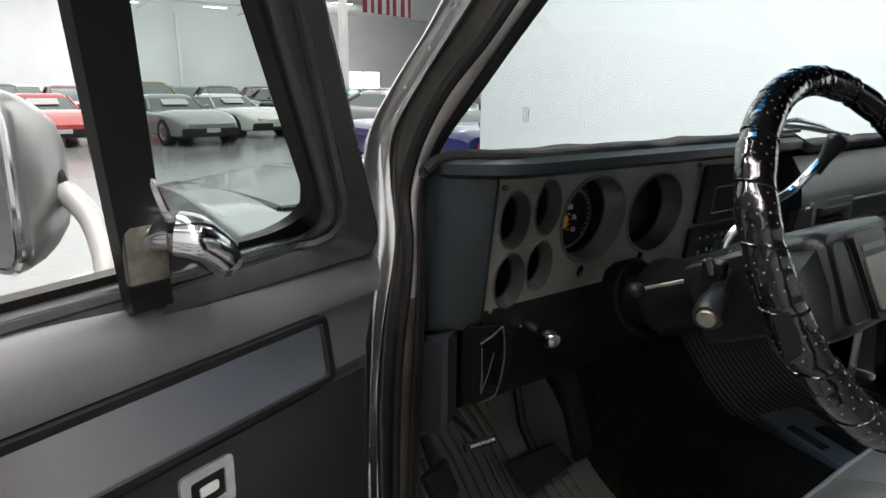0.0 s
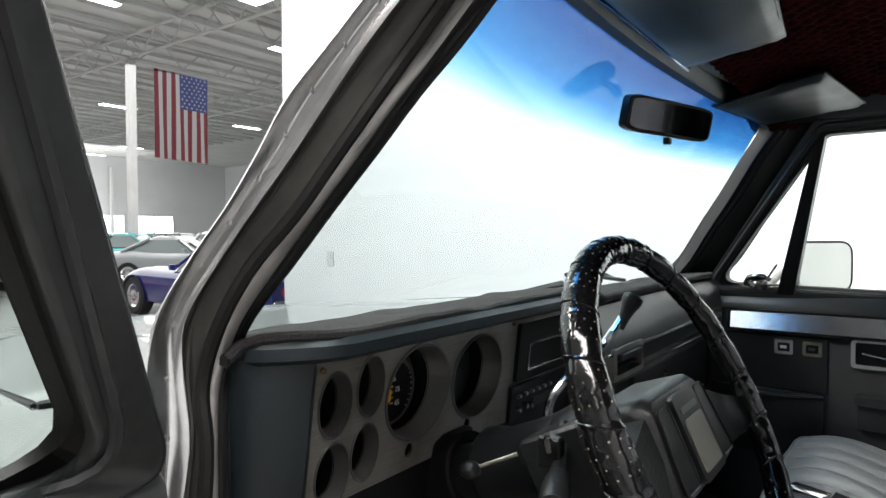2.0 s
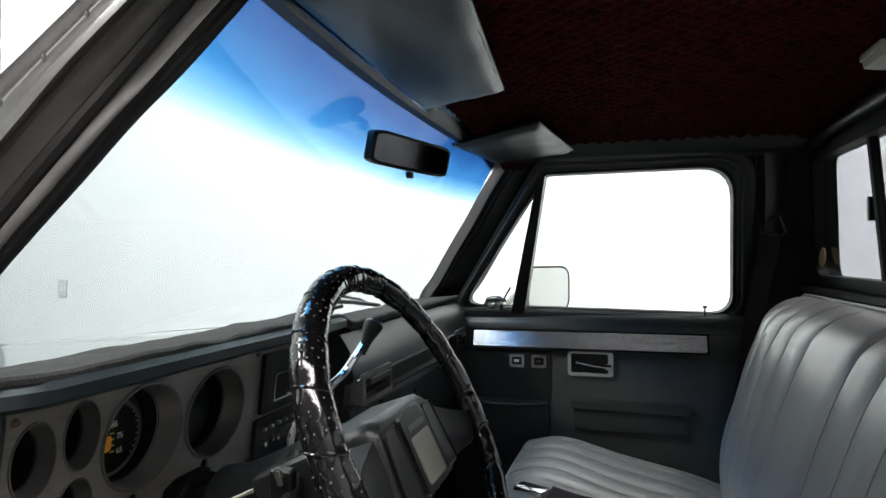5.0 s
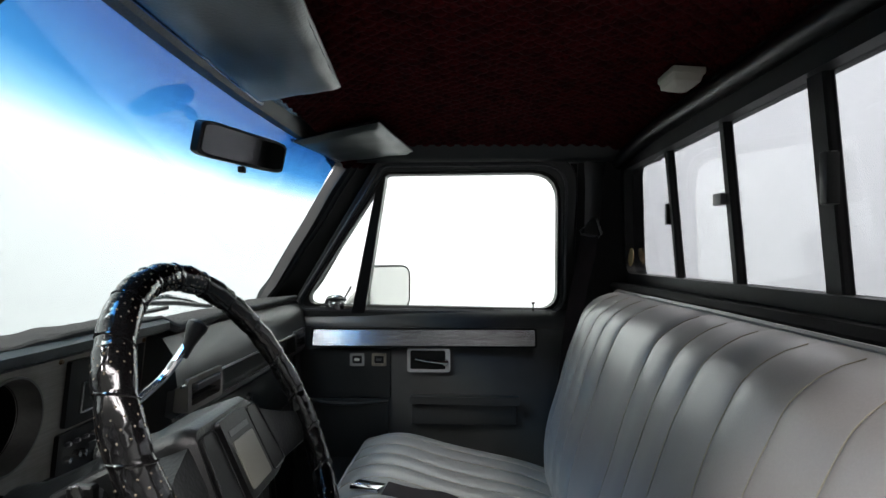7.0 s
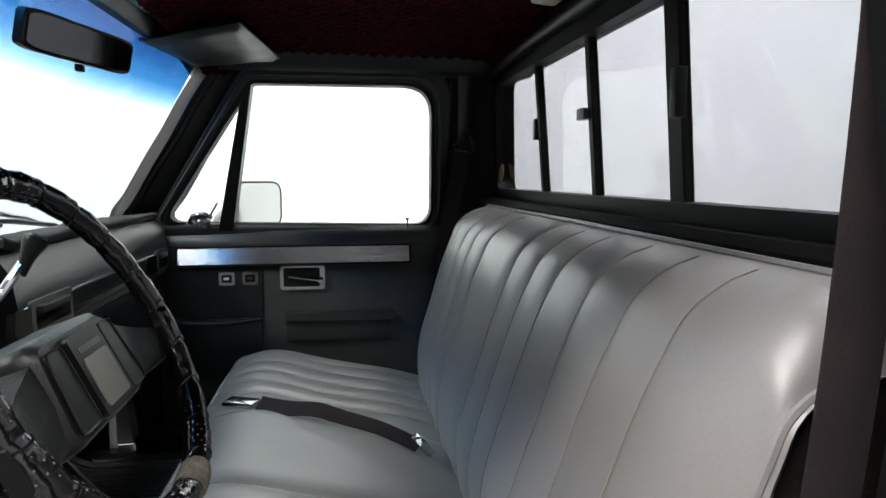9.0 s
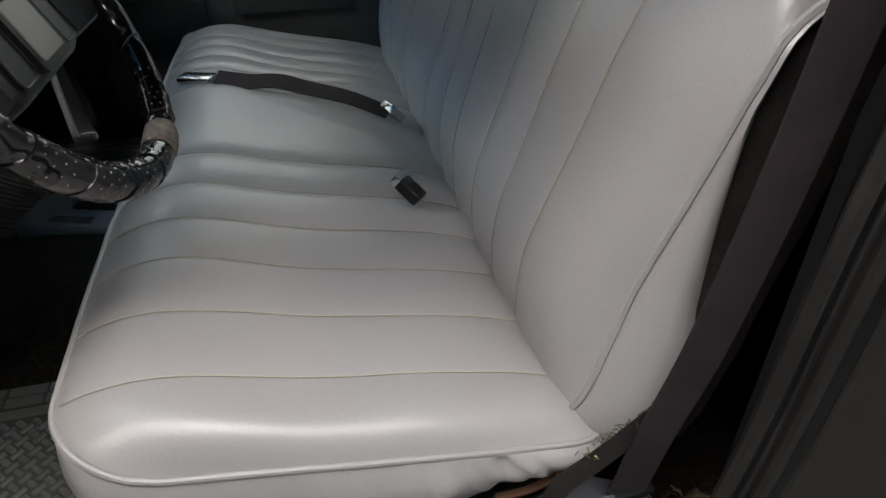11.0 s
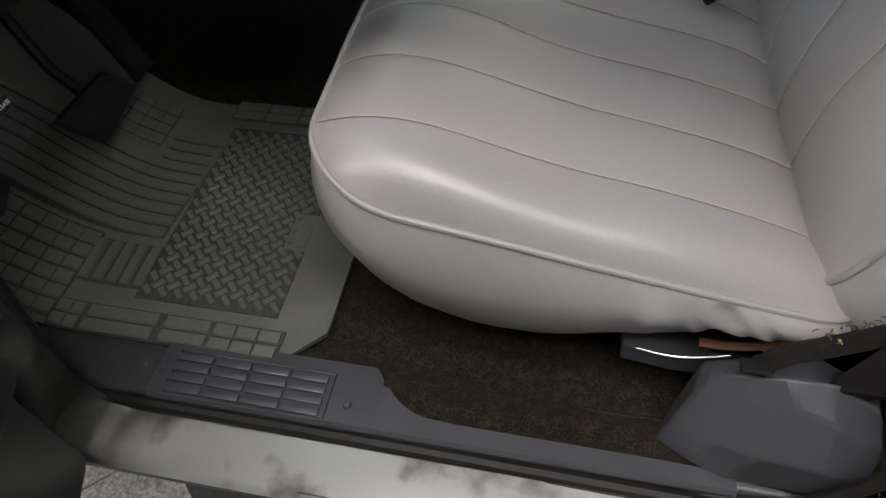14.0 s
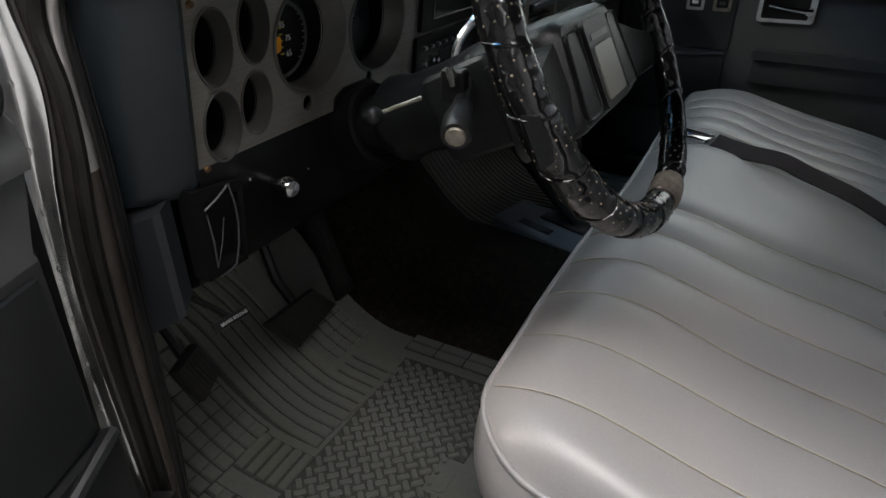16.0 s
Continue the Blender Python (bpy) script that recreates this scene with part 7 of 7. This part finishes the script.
def debris():
    d = tagged(new("floor_debris"), "crumbs of rust and frayed carpet at the foot of the rear jamb", "debris", kind="stuff")
    rnd = random.Random(21)
    bm = bmesh.new()
    for k in range(60):
        p = Vector((rnd.uniform(-0.83, -0.70), rnd.uniform(-0.19, -0.10), 0.605 + rnd.uniform(0, 0.02)))
        q = p + Vector((rnd.uniform(-0.03, 0.03), rnd.uniform(-0.03, 0.03), rnd.uniform(0.0, 0.025)))
        tube([p, (p + q) / 2 + Vector((0, 0, rnd.uniform(0, 0.012))), q], rnd.uniform(0.0008, 0.002), 4, bm=bm)
    for k in range(40):
        p = Vector((rnd.uniform(-0.835, -0.72), rnd.uniform(-0.20, -0.10), rnd.uniform(0.598, 0.612)))
        bmesh.ops.create_icosphere(bm, subdivisions=1, radius=rnd.uniform(0.003, 0.010), matrix=Matrix.Translation(p) @ Matrix.Diagonal((1.3, 1, 0.6, 1)))
    ob = part("loose_fibres", bm, material("rusty_fibre", (0.085, 0.05, 0.024), 0.95, grain=0.4, grain_scale=120, bump=0.6, wear=0.8, wear_scale=30, wear_color=(0.19, 0.14, 0.085)), d)
    ob["kind"] = "stuff"


debris()

# ---- hall things ----
floor_tiles()


def wall_plates():
    for x, y, z, turn in ((4.197, 0.40, 1.085, 0), (4.197, 5.98, 1.105, 0)):
        w = thing("wall_plate", "small white wall plate on the booth wall", "wall plate")
        part("plate_cover", box((x - 0.012, y - 0.06, z - 0.09), (x, y + 0.06, z + 0.09), 0.004, 1), HALL_WALL, w)
        part("plate_switch", box((x - 0.018, y - 0.015, z - 0.03), (x - 0.010, y + 0.015, z + 0.03), 0.003, 1), WHITE_WALL, w)


def hall_column(x, y):
    c = thing("hall_column", "white painted steel column of the hall", "column", "hall columns")
    part("column_post", box((x - 0.15, y - 0.15, 0), (x + 0.15, y + 0.15, 8.3), 0.02, 2), STEEL_WHITE, c)
    part("base_plate", box((x - 0.3, y - 0.3, 0), (x + 0.3, y + 0.3, 0.03), 0.005, 1), STEEL_WHITE, c)


def truss(p, q, name="roof_truss", deep=0.9, bays=14):
    t = thing(name, "white painted steel roof truss", "truss", "roof trusses")
    p, q = Vector(p), Vector(q)
    d = Vector((0, 0, deep))
    part("top_chord", tube([p, q], 0.07, 6), STEEL_WHITE, t)
    part("bottom_chord", tube([p - d, q - d], 0.06, 6), STEEL_WHITE, t)
    for k in range(bays):
        a, b = p.lerp(q, k / bays), p.lerp(q, (k + 1) / bays)
        part("web_bar", tube([a, (a + b) / 2 - d], 0.03, 5), STEEL_WHITE, t)
        part("web_bar", tube([(a + b) / 2 - d, b], 0.03, 5), STEEL_WHITE, t)


def hall():
    for x, y in ((11.6, 25.2), (15.2, 67.0), (30.8, 67.0)):
        hall_column(x, y)
    for y in (13.5, 19.3, 25.2, 31.0, 38.0, 51.0):
        truss((-8, y, 9.3), (30, y, 9.3), bays=20)
    for x in (2.4, 11.6, 20.8):
        truss((x, 9.0, 9.3), (x, 66.0, 9.3), bays=28)
    for k in range(39):
        y = 10.0 + 1.45 * k
        j = thing("roof_joist", "white painted roof joist", "joist", "roof joists")
        part("joist_bar", box((-8, y - 0.04, 9.30), (32, y + 0.04, 9.46), 0.01, 1), STEEL_WHITE, j)
    glow = emission("lamp_panel", (1.0, 1.0, 0.98), 14.0)
    spots = [(7.4, 19.5), (14.8, 19.3), (15.8, 34.8), (24.2, 35.0), (8.2, 44.6), (24.5, 50.5), (8.9, 51.9), (16.9, 60.1), (9.8, 60.8), (24.7, 57.4), (9.6, 15.7)]
    for x, y in spots:
        l = thing("hall_lamp", "long white lit ceiling lamp of the hall", "lamp", "hall lamps")
        w, d = (0.95, 0.20) if y > 16 else (1.25, 0.5)
        part("lamp_case", box((x - w - 0.02, y - d - 0.02, 8.30), (x + w + 0.02, y + d + 0.02, 8.36), 0.01, 1), STEEL_WHITE, l)
        part("lamp_panel", box((x - w, y - d, 8.285), (x + w, y + d, 8.302)), glow, l, smooth=0)
        part("lamp_rod", tube([(x, y, 8.36), (x, y, 9.5)], 0.01, 5), STEEL_WHITE, l)
    day = emission("daylight", (0.9, 0.97, 1.0), 3.0)
    for k, x in enumerate((28.7, 31.4, 34.7, 37.0)):
        out, inn = ([(x - a, 1.34 + b), (x + a, 1.34 + b), (x + a, 3.40 - b), (x - a, 3.40 - b)] for a, b in ((1.18, 0.0), (1.08, 0.10)))
        w = tagged(link("window_%d" % (k + 1), ring_plate(rounded(out, 0.02, 3), rounded(inn, 0.02, 3), lambda u, v, d: Vector((u, d, v)), 67.9, 68.0), STEEL_WHITE, smooth=0), "bright hall window with a white frame", "window", kind="structure")
        part("window_pane", box((x - 1.08, 67.94, 1.44), (x + 1.08, 67.96, 3.30)), day, w, smooth=0)
    # flag hung with the stripes upright
    fl = thing("hanging_flag", "red, white and blue striped flag hung from the roof", "flag")
    red, white, blue = material("flag_red", (0.095, 0.007, 0.013), 0.8, grain=0.1, grain_scale=40), material("flag_white", (0.24, 0.24, 0.245), 0.8), material("flag_blue", (0.022, 0.03, 0.11), 0.8, grain=0.1, grain_scale=40)
    a, b = Vector((12.56, 25.20, 0)), Vector((14.83, 24.92, 0))
    zt, zb = 8.20, 4.55
    def cloth(s, z):
        p = a.lerp(b, s)
        return Vector((p.x, p.y + 0.05 * math.sin(s * 17 + z * 0.6) * (0.4 + (zt - z) * 0.18), z - 0.12 * s))
    part('flag_rod', tube([cloth(0, zt) + Vector((-0.1, 0, 0.03)), cloth(1, zt) + Vector((0.1, 0, 0.03))], 0.02, 6), STEEL_WHITE, fl)
    for q in (0.05, 0.95):
        part('flag_cord', tube([cloth(q, zt), cloth(q, zt) + Vector((0, 0.1, 0.35))], 0.008, 5), STEEL_WHITE, fl)
    canton = 7 / 13
    for k in range(13):
        s0, s1 = k / 13, (k + 1) / 13
        top = zt if s1 <= 1 - canton + 0.001 else lerp(zt, zb, 0.40)
        part("flag_stripe", sheet(lambda u, v, s0=s0, s1=s1, top=top: cloth(lerp(s0, s1, u), lerp(top, zb, v)), 3, 30, (0, 0.01, 0)), red if k % 2 == 0 else white, fl, smooth=60)
    field = part("flag_canton", sheet(lambda u, v: cloth(lerp(6 / 13, 1, u), lerp(zt, lerp(zt, zb, 0.40), v)), 20, 14, (0, 0.01, 0)), blue, fl, "blue field with white stars", 60)
    for i in range(9):
        for j in range(6 - i % 2):
            s, z = 6 / 13 + (7 / 13) * (j + 0.6 + 0.5 * (i % 2)) / 6.2, lerp(zt, lerp(zt, zb, 0.40), (i + 0.7) / 9.4)
            p = cloth(s, z) + Vector((0, -0.012, 0))
            star = [(0.055 * (1 if q % 2 == 0 else 0.42) * math.sin(q * math.pi / 5), 0.055 * (1 if q % 2 == 0 else 0.42) * math.cos(q * math.pi / 5)) for q in range(10)]
            part("flag_star", plate(star, lambda u, v, d, p=p: p + Vector((u, d, v)), -0.004, 0.004), white, field, smooth=0)


def floor_bracket():
    w = thing("floor_bracket", "white slotted metal bracket lying on the tiled floor", "bracket")
    m = Matrix.Translation((-0.985, -0.135, 0.014)) @ Euler((0, 0, radians(-72))).to_matrix().to_4x4()
    part("bracket_plate", box((-0.05, -0.035, 0.0), (0.05, 0.035, 0.030), 0.006, 2, m=m), INK_WHITE, w, "white painted plate")
    part("bracket_slot", box((-0.012, 0.0, 0.029), (0.002, 0.030, 0.0315), 0.001, 1, m=m), GREY_PLASTIC, w)
    part("bracket_flap", box((-0.060, -0.030, 0.0), (-0.048, 0.034, 0.042), 0.003, 1, m=m), GREY_PLASTIC, w, "grey upright flap")


wall_plates()
floor_bracket()
hall()


# ---- parked cars ----
CAR_GLASS = material("dark_car_glass", (0.10, 0.13, 0.13), 0.08, coat=0.5)
TYRE = material("car_tyre", (0.012, 0.012, 0.012), 0.8)
LAMP = material("car_headlamp", (0.5, 0.5, 0.48), 0.15, metal=0.3)
TAIL = material("car_tail_lamp", (0.45, 0.02, 0.02), 0.25)


def paint(name, c):
    return material(name, c, 0.18, grain=0.02, wear=0.1, coat=0.8)


def parked_car(x, y, heading, color, label, size=(4.6, 1.78, 1.22), roof=None, low=True):
    """A car whose nose points along its own -y, turned by heading degrees."""
    car = thing("parked_car", label, "car", "cars parked in the hall")
    L, W, H = size
    m = Matrix.Translation((x, y, 0)) @ Euler((0, 0, radians(heading))).to_matrix().to_4x4()
    def T(p):
        return m @ Vector(p)
    nose, tail = -L / 2, L / 2
    rows = []
    for t in [k / 28 for k in range(29)]:
        yy = lerp(nose, tail, t)
        w = W / 2 * (1 - (0.30 if low else 0.16) * (1 - min(1, t / 0.16)) ** 2 - 0.10 * (1 - min(1, (1 - t) / 0.12)) ** 2)
        hip = 0.06 * (math.exp(-((t - 0.2) / 0.10) ** 2) + math.exp(-((t - 0.79) / 0.1) ** 2)) if low else 0
        belt = H * ((0.60 if low else 0.60) + (0.09 if low else 0.02) * min(1, t / 0.35) - 0.02 * max(0, t - 0.8) * 5) + hip
        if t < 0.16:
            belt -= (0.20 if low else 0.10) * (1 - t / 0.16) ** 2
        if t > 0.95:
            belt -= 0.08 * ((t - 0.95) / 0.05) ** 2
        ring = []
        bottom = 0.20 + 0.06 * (1 - min(1, min(t, 1 - t) / 0.06))
        for q in range(17):
            a = math.pi * q / 16
            sx = math.copysign(abs(math.cos(a)) ** 0.42, math.cos(a))
            sz = math.sin(a) ** 0.5 if math.sin(a) > 0 else 0
            mid = bottom + (belt - bottom) * 0.55
            z = lerp(mid, belt, sz) if q not in (0, 16) else mid
            ring.append((w * sx * (1 - 0.03 * sz), yy, z))
        ring += [(-w * 0.97, yy, bottom + 0.05), (-w * 0.85, yy, bottom), (w * 0.85, yy, bottom), (w * 0.97, yy, bottom + 0.05)]
        rows.append([T(p) for p in ring])
    body = part("car_body", loft(rows), color, car, "", 40)
    # cabin of glass with a painted roof
    y0, y1, y2, y3 = nose + L * (0.43 if low else 0.38), nose + L * 0.54, nose + L * 0.68, nose + L * (0.84 if low else 0.80)
    bz = H * (0.68 if low else 0.64)
    rings = []
    for z, f, g, w in ((bz - 0.05, y0 - 0.06, y3 + 0.05, W * 0.43), (bz + 0.04, y0 + 0.04, y3 - 0.05, W * 0.41), (H * 0.93, y1 - 0.06, y2 + 0.08, W * 0.345)):
        rings.append([T((u, v, z)) for u, v in rounded([(-w, f), (w, f), (w * 0.96, g), (-w * 0.96, g)], 0.15, 5)])
    cab = part("car_cabin", loft(rings), CAR_GLASS, car, "dark car windows", 30)
    rings = []
    for z, f, g, w in ((H * 0.92, y1 - 0.08, y2 + 0.10, W * 0.35), (H * 0.965, y1 - 0.02, y2 + 0.04, W * 0.335), (H, y1 + 0.12, y2 - 0.06, W * 0.27)):
        rings.append([T((u, v, z)) for u, v in rounded([(-w, f), (w, f), (w * 0.96, g), (-w * 0.96, g)], 0.15, 5)])
    part("car_roof", loft(rings), roof or color, car, "", 30)
    for sx in (-1, 1):
        part("roof_post", tube([T((sx * W * 0.425, y0 - 0.02, bz)), T((sx * W * 0.345, y1 - 0.05, H * 0.94))], 0.03, 6), roof or color, car)
        part("roof_post", tube([T((sx * W * 0.42, y3 + 0.02, bz)), T((sx * W * 0.34, y2 + 0.06, H * 0.94))], 0.05, 6), roof or color, car)
        part("door_mirror", box((sx * W * 0.5 - 0.06, y0 + 0.15, bz), (sx * W * 0.5 + 0.06, y0 + 0.25, bz + 0.10), 0.03, 2, m=m), color, car)
        for yy in (nose + L * 0.19, nose + L * 0.79):
            wm = m @ Matrix.Translation((sx * (W / 2 - 0.10), yy, 0.325)) @ Euler((0, radians(90), 0)).to_matrix().to_4x4()
            wheel = part("wheel", lathe([(0.20, 0.10), (0.30, 0.115), (0.325, 0.09), (0.325, -0.09), (0.30, -0.115), (0.20, -0.10)], 24, wm), TYRE, car, "black tyre")
            part("wheel_rim", lathe([(0.0, 0.07 * sx), (0.07, 0.10 * sx), (0.17, 0.085 * sx), (0.205, 0.105 * sx), (0.205, 0.0)], 20, wm), CHROME, wheel, "bright wheel rim")
            part("wheel_arch", lathe([(0.36, 0.118), (0.375, 0.122), (0.345, 0.10), (0.345, -0.10)], 24, wm), TYRE, car)
        part("headlamp", box((sx * W * 0.27 - 0.13, nose + 0.015, H * 0.385), (sx * W * 0.27 + 0.13, nose + 0.16, H * 0.455), 0.02, 2, m=m), LAMP, car, "clear headlamp")
        part("tail_lamp", lathe([(0.0, 0.02), (0.08, 0.015), (0.09, -0.04)], 16, m @ Matrix.Translation((sx * W * 0.30, tail - 0.0, H * 0.46)) @ Euler((radians(-90), 0, 0)).to_matrix().to_4x4()), TAIL, car, "round red tail lamp")
    if low:
        c0, c1 = Vector((0, y0 + 0.10, bz + 0.055)), Vector((0, y1 - 0.10, H * 0.90))
        mid, lean = (c0 + c1) / 2, (c1 - c0)
        part("price_card", loft([[T(mid + Vector((sx * 0.34, 0, 0)) + lean * q + Vector((0, -0.05 - d, 0.03 + d))) for sx, q in ((-1, -0.34), (1, -0.34), (1, 0.34), (-1, 0.34))] for d in (0.0, 0.01)]), INK_WHITE, car, "pale card behind the windscreen", 0)
    part("front_bumper", box((-W * 0.40, nose - 0.03, 0.22 if low else 0.30), (W * 0.40, nose + 0.30, 0.44), 0.07, 3, m=m), TYRE if low else CHROME, car, "dark front bumper" if low else "chrome front bumper")
    part("number_plate", box((-0.17, nose - 0.055, 0.33), (0.17, nose - 0.04, 0.43), 0.005, 1, m=m), INK_WHITE, car, "pale blank plate")
    part("rear_bumper", box((-W * 0.44, tail - 0.10, 0.30), (W * 0.44, tail + 0.04, 0.44), 0.04, 3, m=m), CHROME, car)
    return car


RED = paint("red_car_paint", (0.48, 0.015, 0.015))
SILVER = paint("silver_car_paint", (0.29, 0.305, 0.315))
WHITE = paint("white_car_paint", (0.76, 0.75, 0.71))
TEAL = paint("teal_car_paint", (0.03, 0.30, 0.33))
NAVY = paint("navy_car_paint", (0.012, 0.016, 0.13))
CHARCOAL = paint("charcoal_car_paint", (0.03, 0.032, 0.035))
CREAM_PAINT = paint("cream_car_paint", (0.50, 0.46, 0.36))
MAROON = paint("maroon_car_paint", (0.16, 0.01, 0.015))
TAN = material("tan_soft_top", (0.30, 0.22, 0.13), 0.9, grain=0.15, grain_scale=60)
for x, y, h, c, label, size, top, low in (
    (3.0, 18.5, 9, SILVER, "silver low sports car with a dark bumper", (4.6, 1.76, 1.22), None, True),
    (5.05, 20.1, 15, WHITE, "white low sports car with chrome trim", (4.6, 1.76, 1.22), None, True),
    (0.1, 19.7, 5, RED, "bright red low sports car", (4.6, 1.76, 1.22), None, True),
    (-2.9, 24.5, 0, CREAM_PAINT, "cream pickup style car with chrome bumper", (5.0, 1.9, 1.75), None, False),
    (4.6, 28.6, 10, RED, "red convertible car with a tan soft top", (4.8, 1.85, 1.62), TAN, False),
    (1.7, 29.5, 4, MAROON, "maroon sedan parked in the hall", (4.8, 1.85, 1.45), None, False),
    (7.6, 29.2, 6, CHARCOAL, "charcoal sedan parked in the hall", (4.8, 1.85, 1.5), None, False),
    (10.6, 30.0, 12, CHARCOAL, "charcoal coupe parked in the hall", (4.6, 1.8, 1.4), None, False),
    (-0.6, 31.5, 0, CHARCOAL, "dark sedan parked in the hall", (4.8, 1.85, 1.5), None, False),
    (8.9, 16.6, 36, SILVER, "pale silver car with a wide hood", (4.8, 1.85, 1.35), None, True),
    (11.9, 25.0, 30, TEAL, "teal car parked in the hall", (4.8, 1.85, 1.45), None, False),
    (14.2, 22.6, 34, RED, "red car with a white roof", (4.7, 1.8, 1.5), WHITE, False),
    (5.36, 9.9, 180, NAVY, "dark blue low sports car beside the booth wall", (4.6, 1.76, 1.2), None, True),
    (13.6, 31.5, 10, SILVER, "silver sedan parked in the hall", (4.7, 1.8, 1.45), None, False),
    (17.0, 30.0, 20, CHARCOAL, "dark car parked in the hall", (4.7, 1.8, 1.45), None, False),
    (4.0, 36.5, 6, CHARCOAL, "dark sedan parked in the back row", (4.8, 1.85, 1.5), None, False),
    (8.0, 37.0, 8, SILVER, "silver sedan parked in the back row", (4.8, 1.85, 1.5), None, False),
    (0.6, 37.5, 0, WHITE, "white sedan parked in the back row", (4.8, 1.85, 1.5), None, False),
    (12.5, 37.5, 10, MAROON, "maroon sedan parked in the back row", (4.8, 1.85, 1.5), None, False),
):
    parked_car(x, y, h, c, label, size, top, low)
